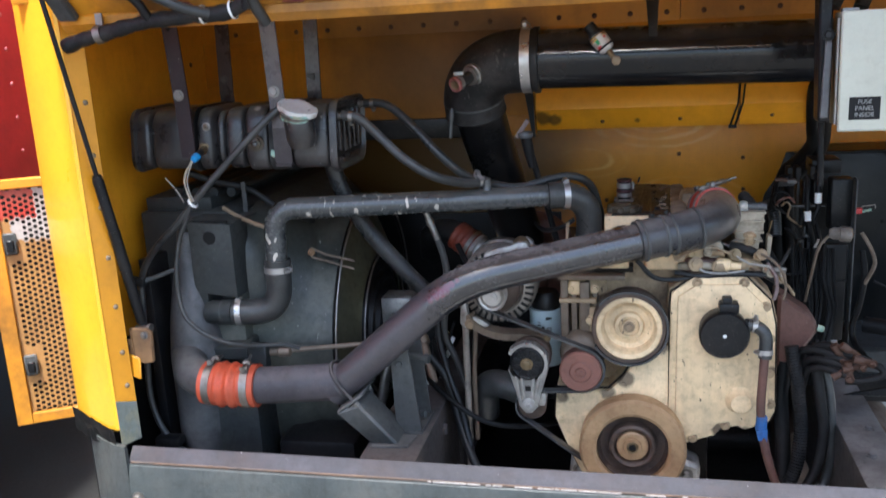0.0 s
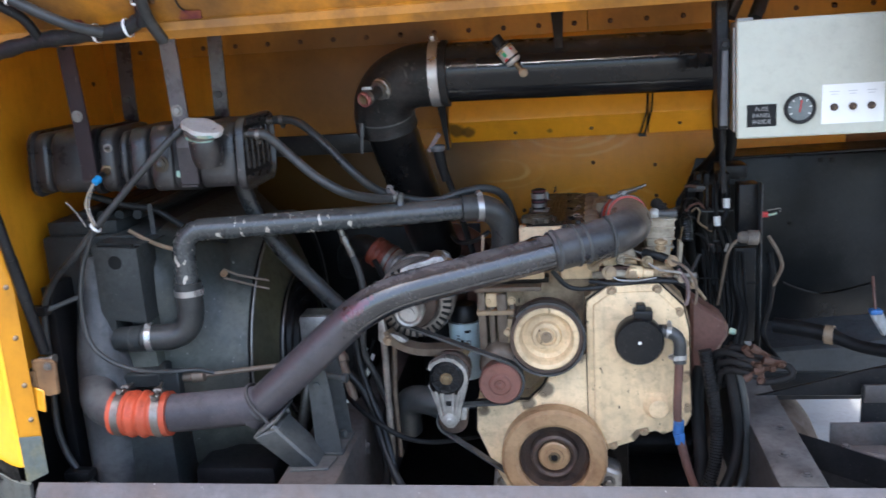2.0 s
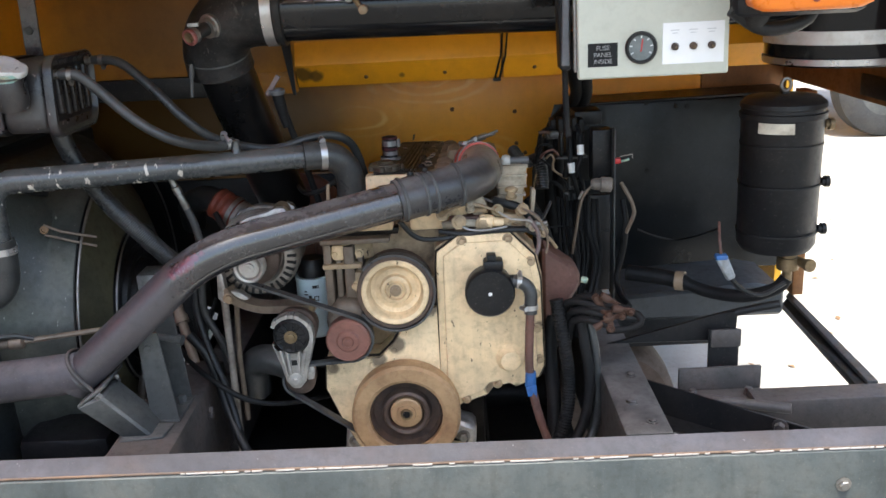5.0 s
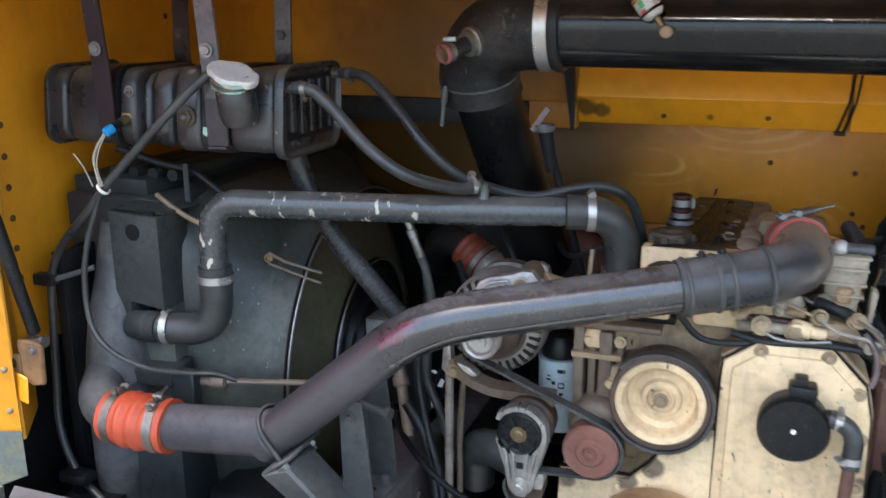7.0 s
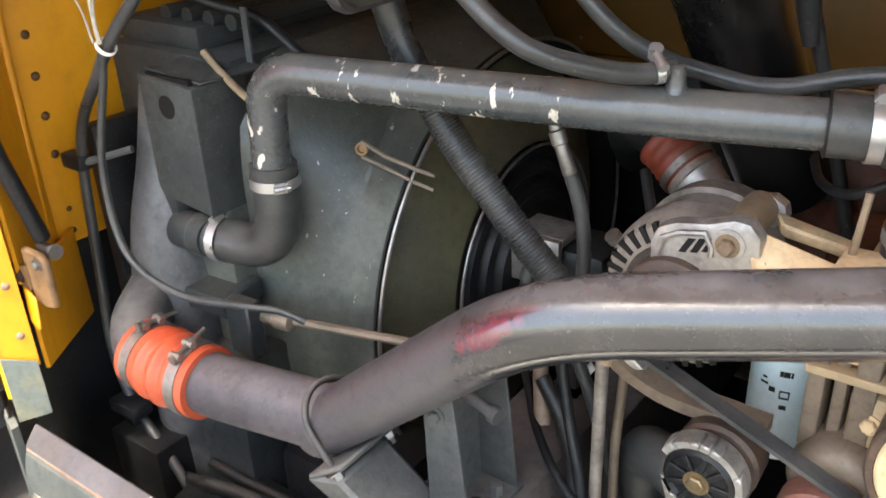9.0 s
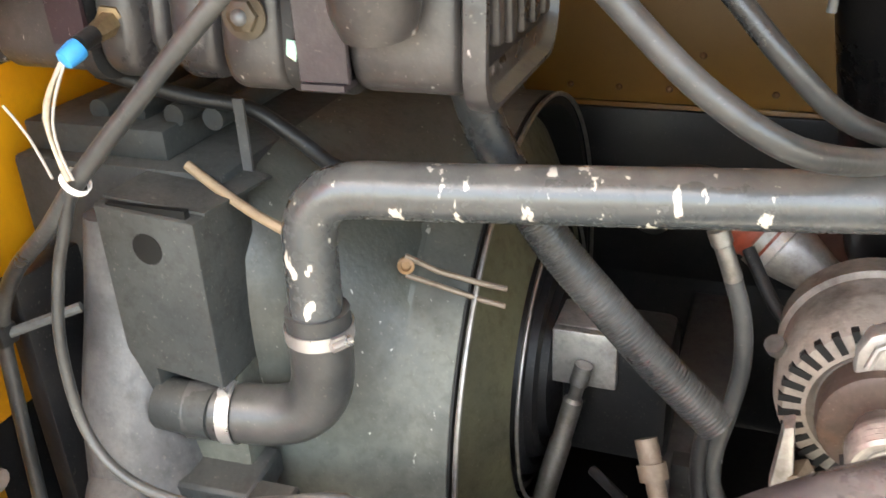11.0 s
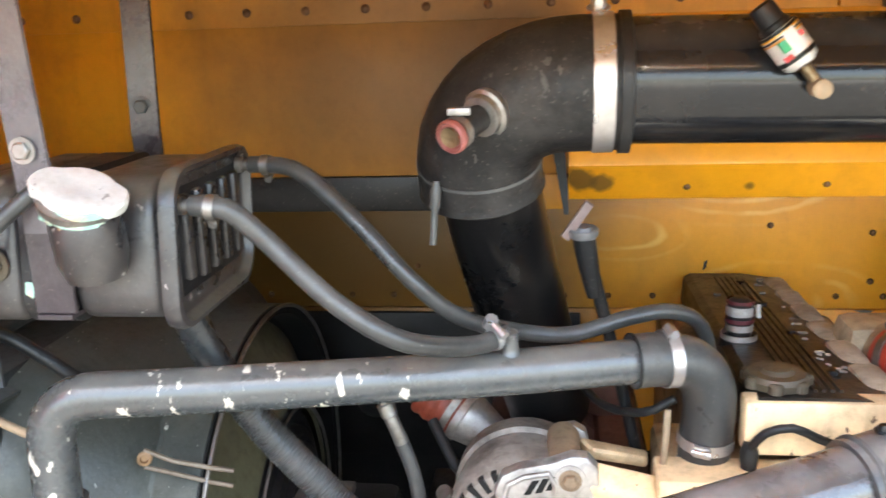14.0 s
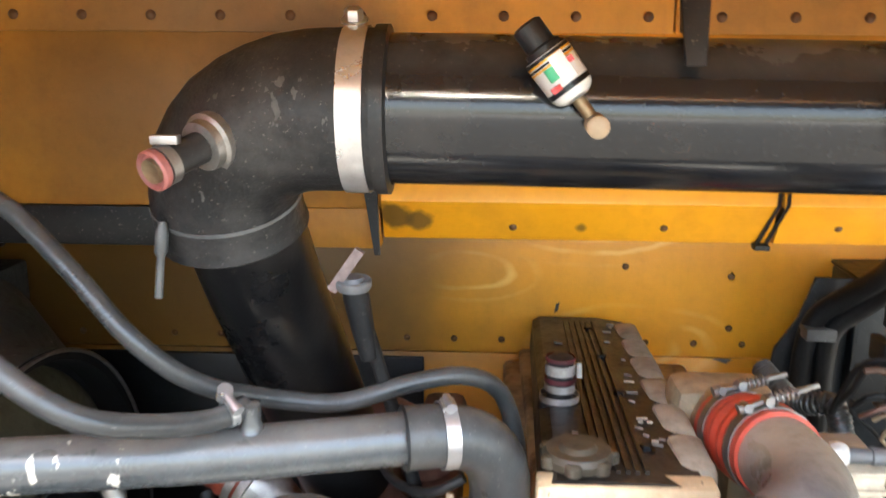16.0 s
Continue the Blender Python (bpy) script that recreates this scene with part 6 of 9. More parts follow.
def inset(poly, w):
    """The outline moved inwards by w (clockwise or not)."""
    n, out = len(poly), []
    area = sum(poly[i][0] * poly[(i + 1) % n][1] - poly[(i + 1) % n][0] * poly[i][1] for i in range(n))
    sg = 1 if area > 0 else -1
    for i in range(n):
        p, q, r = (Vector(poly[k % n]) for k in (i - 1, i, i + 1))
        d0, d1 = (q - p).normalized(), (r - q).normalized()
        n0, n1 = Vector((-d0.y, d0.x)) * sg, Vector((-d1.y, d1.x)) * sg
        m = (n0 + n1).normalized()
        out.append(tuple(q + m * w / max(0.45, m.dot(n0))))
    return out


cover = part("gear_cover", prism(B(), gc, 2.139, 2.24, 0.003), M_cream, eng, "smooth cream gear cover", 30)
part("raised_panel", prism(B(), inset(gc, 0.016), 2.132, 2.15, 0.005), M_cream, cover, "", 30)
part("gasket", prism(B(), inset(gc, -0.004), 2.146, 2.152), M_cover, cover, "oily dark gasket edge")
rim = [(x + (0.006 if x > 0.2 else -0.005), z + (0.006 if z > 0.75 else -0.006)) for x, z in gc]
part("gear_housing", prism(B(), rim, 2.155, 2.25, 0.003), M_block, eng)
low = [(-0.205, 0.676), (-0.072, 0.678), (-0.035, 0.715), (0.0, 0.772), (0.04, 0.80), (0.077, 0.806), (0.0775, 0.44), (0.13, 0.43), (0.10, 0.36), (-0.10, 0.36), (-0.17, 0.50), (-0.209, 0.60)]
part("front_cover", prism(B(), low, 2.145, 2.24, 0.004), M_cream, eng, "cream front cover round the crankshaft", 30)
part("front_gasket", prism(B(), inset(low, -0.0045), 2.158, 2.165), M_cover, eng, "oily dark gasket edge")
for x, z in ((0.142, 0.970), (0.250, 0.971), (0.302, 0.912), (0.314, 0.74), (0.32, 0.66), (0.30, 0.617), (0.215, 0.599), (0.137, 0.561), (0.313, 0.83)):
    bm = B()
    lathe(bm, (x, 2.139, z), (0, -1, 0), [(0, 0.0125), (0.0015, 0.0125)], 16)
    hexbolt(bm, (x, 2.1375, z), (0, -1, 0), 0.008, 0.008)
    part("cover_bolt", bm, M_block, cover)
for x, z in ((-0.19, 0.662), (-0.09, 0.665), (-0.035, 0.70), (-0.008, 0.745), (-0.195, 0.60), (0.03, 0.79)):
    bm = B()
    hexbolt(bm, (x, 2.142, z), (0, -1, 0), 0.0075, 0.007)
    part("cover_bolt", bm, M_cream, cover)
part("pump_boss", lathe(B(), (0.248, 2.14, 0.670), (0, -1, 0), [(0, 0.045), (0.008, 0.036), (0.02, 0.027), (0.032, 0.024), (0.034, 0.018)], 24), M_cream, eng, "round worn boss on the gear cover")
part("head_front", box(B(), (-0.082, 2.222, 1.045), (0.112, 2.26, 1.118), 0.006), M_cream, eng, "clean cream head end")
part("front_lug", box(B(), (-0.19, 2.18, 0.992), (-0.02, 2.25, 1.03), 0.006), M_cream, eng)
for x0, x1, z0, z1, y0 in ((-0.192, -0.172, 0.80, 0.965, 2.172), (-0.165, -0.150, 0.815, 0.955, 2.180), (-0.143, -0.118, 0.80, 0.96, 2.168), (-0.112, -0.098, 0.80, 0.94, 2.182)):
    part("cast_rib", box(B(), (x0, y0, z0), (x1, 2.245, z1), 0.004), M_arm, eng)
part("cast_shelf", box(B(), (-0.197, 2.165, 0.966), (-0.03, 2.24, 0.978), 0.003), M_arm, eng)
part("cast_shelf", box(B(), (-0.195, 2.165, 0.905), (-0.10, 2.24, 0.917), 0.003), M_block, eng)
part("front_gap", box(B(), (-0.20, 2.20, 0.978), (-0.01, 2.24, 0.993), 0.001), M_cover, eng)
part("front_lug", box(B(), (-0.172, 2.176, 0.922), (-0.125, 2.25, 0.962), 0.008), M_cream, eng)
part("front_lug", box(B(), (0.02, 2.19, 0.985), (0.16, 2.25, 1.06), 0.01), M_cream, eng)
part("front_lug", box(B(), (-0.145, 2.17, 0.82), (-0.095, 2.25, 0.895), 0.01), M_block, eng)
part("fuel_head", box(B(), (0.165, 2.39, 0.965), (0.300, 2.60, 1.07), 0.012), M_block, eng)
tower = part("pump_tower", prism(B(), [(0.246, 0.955), (0.292, 0.955), (0.304, 1.06), (0.310, 1.068), (0.311, 1.112), (0.238, 1.112), (0.236, 1.068), (0.240, 1.06)], 2.285, 2.38, 0.006), M_dusty, eng, "dusty cast pump tower", 30)
for z, grow in ((1.108, 0.003), (1.086, 0.001), (1.058, 0.0), (1.036, -0.003)):
    part("tower_lip", box(B(), (0.236 - grow, 2.279, z), (0.311 + grow, 2.386, z + 0.006), 0.002), M_dusty, tower)
part("tower_stub", lathe(B(), (0.235, 2.255, 1.030), (0.25, -1, 0.25), [(-0.03, 0.016), (0.012, 0.017), (0.014, 0.012), (0.03, 0.011)], 16), M_dusty, tower)
part("tower_web", slab(B(), [(0.318, 2.30, 0.960), (0.326, 2.30, 0.960), (0.334, 2.30, 1.045), (0.322, 2.30, 1.050)], (0, 1, 0), 0.03, 0.002), M_dusty, tower)
part("cream_stub", lathe(B(), (0.185, 2.165, 1.012), (1, -0.15, -0.12), [(0, 0.010), (0.004, 0.016), (0.034, 0.016), (0.036, 0.012), (0.06, 0.012)], 18), M_cream, eng)
part("rear_pipe", sweep(B(), smooth_line([(0.10, 2.175, 1.000), (0.15, 2.165, 1.006), (0.21, 2.17, 1.000), (0.26, 2.18, 0.995)]), 0.010, 12), M_dusty, eng)
part("cross_hose", sweep(B(), smooth_line([(0.225, 2.21, 1.045), (0.262, 2.19, 1.040), (0.295, 2.19, 1.022), (0.318, 2.20, 0.985)]), 0.011, 12), M_rub, eng)
part("lift_lug", prism(B(), [(0.172, 1.018), (0.204, 1.018), (0.206, 1.045), (0.198, 1.060), (0.186, 1.064), (0.176, 1.054)], 2.185, 2.205, 0.004), M_dusty, eng)
for x, y, z, r in ((-0.15, 2.18, 1.008, 0.009), (-0.06, 2.18, 1.008, 0.009), (-0.165, 2.18, 0.94, 0.008), (-0.105, 2.18, 0.94, 0.008), (0.05, 2.19, 1.03, 0.009), (0.13, 2.19, 1.03, 0.009), (-0.12, 2.17, 0.86, 0.009), (0.10, 2.19, 1.0, 0.008)):
    bm = B()
    hexbolt(bm, (x, y, z), (0, -1, 0), r, 0.008)
    part("bolt", bm, M_cream, eng)
# valve cover: sloping down towards the back, ridged top, stepped side
bm = B()
sec = [(-0.077, 0.0), (0.108, 0.0), (0.100, 0.052), (0.045, 0.060), (-0.060, 0.060), (-0.073, 0.052)]
rows_of_rings(bm, [[(x + 0.028 * k, 2.228 + 0.80 * k, 1.062 - 0.068 * k + z) for x, z in sec] for k in (0.0, 0.25, 0.5, 0.75, 1.0)])
vc = part("valve_cover", bm, M_cover, eng, "oily brown-black valve cover", 30)
for i in range(6):
    x = -0.016 + 0.0105 * i
    part("rib", slab(B(), [(x, 2.25, 1.1205), (x + 0.005, 2.25, 1.1205), (x + 0.031, 2.98, 1.058), (x + 0.026, 2.98, 1.058)], (0, 0, 1), 0.004), M_cover, vc)
for i in range(6):
    k = 0.10 + 0.15 * i
    part("cover_pad", box(B(), (0.095 + 0.026 * k, 2.19 + 0.8 * k - 0.018, 1.0 - 0.068 * k), (0.132 + 0.026 * k, 2.19 + 0.8 * k + 0.018, 1.088 - 0.068 * k), 0.004), M_cream, vc, "bare cream pad") if i else None
    part("side_bump", box(B(), (0.078 + 0.028 * k, 2.25 + 0.8 * k - 0.050, 1.02 - 0.068 * k), (0.124 + 0.028 * k, 2.25 + 0.8 * k + 0.050, 1.1215 - 0.068 * k), 0.014), M_dusty, vc, "dusty scalloped cover edge")
for k in (0.12, 0.38, 0.62, 0.86):
    bm = B()
    hexbolt(bm, (0.050, 2.228 + 0.8 * k, 1.1215 - 0.068 * k), (0, 0, 1), 0.008, 0.008)
    part("cover_bolt", bm, M_blk, vc)
rnd = random.Random(11)
for i in range(26):
    k = 0.08 + 0.85 * rnd.random()
    left = i % 4 == 3
    x, y = (-0.045 + 0.03 * rnd.random() if left else 0.048 + 0.024 * rnd.random()) + 0.028 * k, 2.228 + 0.8 * k
    z, w = 1.1225 - 0.068 * k - (0 if left else 0.002), 0.003 + 0.005 * rnd.random()
    m = Matrix.Translation((x, y, z)) @ Matrix.Rotation(radians(rnd.uniform(-35, 25)), 4, "Z")
    part("cast_mark", box(B(), (-w, -0.0012, 0), (w, 0.0012, 0.0035), 0.0005, m, 1), M_altc if i % 3 else M_dusty, vc)
bm = lathe(B(), (-0.034, 2.275, 1.112), (0, 0, 1), [(0, 0.026), (0.010, 0.026), (0.010, 0.038), (0.020, 0.040), (0.026, 0.036), (0.026, 0.022), (0.030, 0.018)], 28)
oc = part("oil_cap", bm, M_cap, eng, "greasy tan lobed oil filler cap")
for i in range(7):
    a = 2 * math.pi * i / 7
    part("lobe", lathe(B(), (-0.034 + 0.036 * math.cos(a), 2.275 + 0.036 * math.sin(a), 1.1225), (0, 0, 1), [(0, 0.010), (0.010, 0.010), (0.013, 0.007)], 10), M_cap, oc)
part("cap_label", lathe(B(), (-0.034, 2.275, 1.142), (0, 0, 1), [(0, 0.017), (0.001, 0.017)], 20), M_cap, oc)
bm = lathe(B(), (-0.036, 2.50, 1.09), (0, 0, 1), [(0, 0.030), (0.012, 0.029), (0.014, 0.018), (0.072, 0.0175), (0.076, 0.012)], 28)
br = part("breather", bm, M_blk, eng, "black breather with bright banded clamps")
for z, w, r, mt in ((1.106, 0.010, 0.026, M_alu), (1.121, 0.010, 0.0195, M_alu), (1.132, 0.006, 0.0205, M_redband), (1.147, 0.014, 0.0195, M_alu), (1.161, 0.005, 0.019, M_redband)):
    part("breather_band", band(B(), (-0.036, 2.50, z), (0, 0, 1), r, w, 0.0015, 28), mt, br)
part("band_screw", lathe(B(), (-0.012, 2.49, 1.158), (0, -0.3, -1), [(0, 0.004), (0.02, 0.004)], 8), M_zinc, br)
th = part("thermostat_housing", lathe(B(), (-0.127, 2.266, 0.915), (0.0, -0.03, 1), [(0, 0.06), (0.055, 0.058), (0.062, 0.045), (0.085, 0.043), (0.09, 0.031), (0.105, 0.031)], 28), M_cream, eng, "cream thermostat neck")
part("sensor_rod", sweep(B(), smooth_line([(-0.185, 2.22, 0.93), (-0.182, 2.225, 1.0), (-0.177, 2.227, 1.05), (-0.174, 2.235, 1.10)]), 0.0045, 8), M_tan, eng)
part("sensor_plug", lathe(B(), (-0.075, 2.22, 1.03), (0, 0, 1), [(0, 0.010), (0.02, 0.012), (0.035, 0.008)], 12), M_rub, eng)
part("sensor_lead", sweep(B(), smooth_line([(-0.075, 2.215, 1.06), (-0.06, 2.205, 1.085), (-0.03, 2.20, 1.095), (0.0, 2.205, 1.08), (0.03, 2.21, 1.065), (0.055, 2.20, 1.05)]), 0.0056, 10), M_rub, eng)
part("front_cable", sweep(B(), smooth_line([(0.0, 2.12, 1.03), (0.04, 2.13, 0.985), (0.10, 2.15, 0.975), (0.17, 2.16, 0.985), (0.25, 2.17, 0.99)]), 0.006, 8), M_rub, eng)
part("intake_flange", box(B(), (0.115, 2.47, 1.02), (0.25, 2.56, 1.13), 0.02), M_block, eng)
part("intake_neck", lathe(B(), (0.184, 2.42, 1.092), (0, 1, -0.1), [(0, 0.048), (0.06, 0.05)], 28), M_block, eng)

# fan pulley, damper
pul = thing("water_pump_pulley", (-0.015, 2.1, 0.877), "cream dished pulley with a black belt rim", "pulley")
part("rim", lathe(B(), (-0.020, 2.140, 0.860), (0, -1, 0), [(-0.03, 0.07), (-0.03, 0.090), (0.0, 0.0905), (0.032, 0.0905), (0.034, 0.088), (0.034, 0.081), (0.02, 0.080)], 56, cap=False), M_damp_in, pul, "black worn rim")
bm = lathe(B(), (-0.020, 2.140, 0.860), (0, -1, 0), [(-0.006, 0.02), (-0.006, 0.080), (0.034, 0.080), (0.036, 0.077), (0.034, 0.068), (0.028, 0.064), (0.004, 0.060), (0.001, 0.050), (0.003, 0.038), (0.014, 0.034), (0.016, 0.026), (0.008, 0.023), (0.008, 0.018), (0.016, 0.016), (0.018, 0.010)], 56)
disc = part("disc", bm, M_cream, pul, "cream dished disc", 25)
bm = B()
hexbolt(bm, (-0.020, 2.122, 0.860), (0, -1, 0), 0.010, 0.008)
part("bolt", bm, M_tan, disc)
dmp = thing("crank_damper", (-0.012, 2.1, 0.541), "tan crankshaft damper with a dark hub", "damper")
part("outer_ring", lathe(B(), (-0.012, 2.135, 0.547), (0, -1, 0), [(0, 0.09), (0, 0.126), (0.006, 0.133), (0.046, 0.133), (0.054, 0.126), (0.055, 0.098), (0.050, 0.090), (0.03, 0.088)], 64, cap=False), M_damp, dmp, "tan painted inertia ring", 30)
part("inner_dish", lathe(B(), (-0.012, 2.13, 0.547), (0, -1, 0), [(0.0, 0.092), (0.03, 0.090), (0.034, 0.086), (0.014, 0.080), (0.010, 0.062), (0.030, 0.058), (0.034, 0.052), (0.030, 0.046), (0.018, 0.042), (0.018, 0.03)], 64), M_damp_in, dmp, "rusty dark hub dish", 25)
hb = part("hub", lathe(B(), (-0.012, 2.115, 0.547), (0, -1, 0), [(0, 0.040), (0.012, 0.039), (0.015, 0.035), (0.015, 0.024), (0.019, 0.022), (0.019, 0.015)], 40), M_damp, dmp, "worn tan hub face", 25)
part("hub_washer", lathe(B(), (-0.012, 2.0965, 0.547), (0, -1, 0), [(0, 0.015), (0.004, 0.014), (0.005, 0.010), (0.001, 0.0085)], 24), M_brass, hb, "dull bolt washer")
part("hub_bore", lathe(B(), (-0.012, 2.0955, 0.547), (0, -1, 0), [(0, 0.009), (0.001, 0.0085)], 20), M_ink, hb)
for sgn, x0 in ((1, -0.15), (-1, 0.125)):
    part("mount_foot", slab(B(), [(x0 - 0.03, 2.16, 0.40), (x0 + 0.03, 2.16, 0.40), (x0 + 0.035, 2.16, 0.47), (x0 - 0.02, 2.16, 0.49)], (0, 1, 0), 0.08, 0.01), M_alu, eng, "cast engine mount foot")
    bm = B()
    hexbolt(bm, (x0, 2.16, 0.445), (0, -1, 0), 0.012, 0.012)
    part("bolt", bm, M_zinc, eng)

idl = thing("idler_pulley", (-0.137, 2.09, 0.752), "reddish brown smooth idler pulley", "pulley")
part("disc", lathe(B(), (-0.139, 2.135, 0.748), (0, -1, 0), [(-0.02, 0.04), (0, 0.053), (0.038, 0.053), (0.043, 0.049), (0.042, 0.028), (0.046, 0.024), (0.046, 0.014), (0.050, 0.012)], 44), M_idler, idl, "", 30)
bm = B()
hexbolt(bm, (-0.139, 2.085, 0.748), (0, -1, 0), 0.008, 0.004, False)
part("bolt", bm, M_idler, idl)
part("backing", lathe(B(), (-0.137, 2.16, 0.775), (0, -1, 0), [(-0.10, 0.058), (0.0, 0.058), (0.014, 0.05), (0.02, 0.04)], 32), M_arm, idl, "dark cast pump body behind")

TNX, TNZ = -0.271, 0.772
ten = thing("belt_tensioner", (TNX, 2.09, 0.70), "cast aluminium belt tensioner with a black ribbed cap", "tensioner")
part("spring_case", lathe(B(), (TNX + 0.006, 2.165, TNZ + 0.004), (0, -1, 0), [(0, 0.040), (0.004, 0.050), (0.045, 0.052), (0.050, 0.048)], 40), M_damp_in, ten, "dark spring case")
cap = part("spring_cap", lathe(B(), (TNX, 2.10, TNZ), (0, -1, 0), [(-0.03, 0.043), (0, 0.044), (0.018, 0.043), (0.023, 0.038), (0.019, 0.034), (0.019, 0.018), (0.023, 0.015)], 40), M_blk, ten, "black ribbed spring cap", 25)
for i in range(9):
    m = Matrix.Translation((TNX, 2.080, TNZ)) @ Matrix.Rotation(2 * math.pi * i / 9, 4, "Y")
    part("cap_rib", box(B(), (0.014, -0.004, -0.0035), (0.038, 0.002, 0.0035), 0.001, m, 1), M_blk, cap)
bm = B()
hexbolt(bm, (TNX, 2.077, TNZ), (0, -1, 0), 0.011, 0.008)
part("centre_bolt", bm, M_brass, cap, "pale worn centre bolt")
rim_pts = [(TNX + 0.0485 * math.cos(radians(a)), 2.094, TNZ + 0.0485 * math.sin(radians(a))) for a in range(-48, 160, 8)]
part("arm_hoop", sweep(B(), rim_pts, 0, flat=(0.014, 0.0042)), M_alu, ten, "dull cast aluminium hoop")
for a in (25, 70, 84, 98, 135):
    m = Matrix.Translation((TNX, 2.085, TNZ)) @ Matrix.Rotation(radians(-a), 4, "Y")
    part("hoop_tooth", box(B(), (0.046, -0.010, -0.006), (0.056, 0.018, 0.006), 0.002, m, 1), M_alu, ten)
part("arm", prism(B(), [(TNX - 0.046, 0.752), (TNX - 0.030, 0.728), (TNX + 0.030, 0.728), (TNX + 0.046, 0.754), (TNX + 0.052, 0.752), (TNX + 0.034, 0.690), (TNX + 0.024, 0.650), (TNX + 0.008, 0.632), (TNX - 0.008, 0.632), (TNX - 0.024, 0.652), (TNX - 0.032, 0.690), (TNX - 0.050, 0.748)], 2.090, 2.125, 0.004), M_alu, ten, "dull cast aluminium arm", 30)
for x0, x1 in ((-0.034, -0.026), (-0.019, -0.011), (0.011, 0.019), (0.026, 0.034)):
    part("arm_fin", slab(B(), [(TNX + x0, 2.083, 0.735), (TNX + x1, 2.083, 0.735), (TNX + x1 * 0.62, 2.083, 0.672), (TNX + x0 * 0.62, 2.083, 0.672)], (0, 1, 0), 0.009, 0.001), M_alu, ten)
part("square_hole", box(B(), (TNX - 0.007, 2.0885, 0.694), (TNX + 0.007, 2.0905, 0.707)), M_ink, ten)
bm = B()
lathe(bm, (TNX, 2.092, 0.655), (0, -1, 0), [(0, 0.019), (0.006, 0.018), (0.007, 0.012)], 24)
hexbolt(bm, (TNX, 2.086, 0.655), (0, -1, 0), 0.009, 0.007)
part("pivot_bolt", bm, M_alu, ten)
part("roller", lathe(B(), (TNX + 0.006, 2.150, 0.645), (0, -1, 0), [(0, 0.036), (0.038, 0.037), (0.040, 0.032)], 32), M_damp_in, ten)
part("roller_lug", prism(B(), [(TNX + 0.026, 0.672), (TNX + 0.040, 0.690), (TNX + 0.046, 0.672), (TNX + 0.040, 0.650), (TNX + 0.026, 0.648)], 2.100, 2.120, 0.003), M_alu, ten)


def arc(cx, cz, r, a0, a1, n=14):
    return [(cx + r * math.cos(radians(a0 + (a1 - a0) * i / n)), cz + r * math.sin(radians(a0 + (a1 - a0) * i / n))) for i in range(n + 1)]


belt = thing("drive_belt", (-0.1, 2.115, 0.7), "dusty black ribbed serpentine drive belt", "belt")
runs = [arc(-0.020, 0.860, 0.0935, 140, -150, 28),
        arc(-0.357, 0.938, 0.0375, 190, 247, 5) + arc(-0.137, 0.748, 0.0565, 67, -95, 14) + arc(-0.265, 0.645, 0.040, 88, 232, 12) + arc(-0.012, 0.547, 0.118, 213, 262, 6)]
for k, run in enumerate(runs):
    bm = B()
    rings = []
    for i, (x, z) in enumerate(run):
        a, b = run[max(i - 1, 0)], run[min(i + 1, len(run) - 1)]
        t = Vector((b[0] - a[0], 0, b[1] - a[1])).normalized()
        nv = Vector((-t.z, 0, t.x)) * 0.0028
        p = Vector((x, 0, z))
        y0, y1 = 2.100, 2.124
        rings.append([Vector((p.x + nv.x, y0, p.z + nv.z)), Vector((p.x + nv.x, y1, p.z + nv.z)), Vector((p.x - nv.x, y1, p.z - nv.z)), Vector((p.x - nv.x, y0, p.z - nv.z))])
    rows_of_rings(bm, rings)
    part("belt_run", bm, M_belt, belt, angle=50)

alt = thing("alternator", (-0.374, 2.26, 0.9), "dusty cast aluminium alternator with cooling slots", "alternator")
ac = Vector((-0.357, 2.19, 0.938))
part("body", lathe(B(), ac, (0, 1, 0), [(0.012, 0.040), (0.010, 0.062), (0.000, 0.070), (0.004, 0.092), (0.014, 0.099), (0.03, 0.102), (0.06, 0.102), (0.064, 0.095), (0.11, 0.095), (0.115, 0.101), (0.15, 0.099), (0.175, 0.082)], 56), M_altc, alt, "", 30)
for i in range(32):
    a = 2 * math.pi * i / 32
    m = Matrix.Translation(ac) @ Matrix.Rotation(a, 4, "Y")
    part("slot", box(B(), (0.072, 0.0008, -0.0036), (0.0965, 0.030, 0.0036), 0, m), M_ink, alt)
apl = part("pulley", lathe(B(), ac + Vector((0, -0.092, 0)), (0, 1, 0), [(0.010, 0.014), (0.008, 0.024), (0.002, 0.028), (0.000, 0.033), (0.004, 0.0365), (0.008, 0.034), (0.012, 0.0365), (0.016, 0.034), (0.020, 0.0365), (0.024, 0.034), (0.028, 0.0365), (0.034, 0.0365), (0.05, 0.028), (0.10, 0.024)], 40), M_alu, alt, "bright worn grooved pulley", 25)
part("pulley_nut", lathe(B(), ac + Vector((0, -0.083, 0)), (0, -1, 0), [(0, 0.020), (0.003, 0.020), (0.003, 0.014), (0.012, 0.013), (0.012, 0.007), (0.016, 0.007)], 20), M_steel, apl, "bright pulley nut")
part("fan_face", lathe(B(), ac + Vector((0, -0.030, 0)), (0, 1, 0), [(0, 0.03), (0.000, 0.054), (0.004, 0.060), (0.020, 0.062), (0.042, 0.060)], 40), M_damp_in, alt, "dark fan plate")
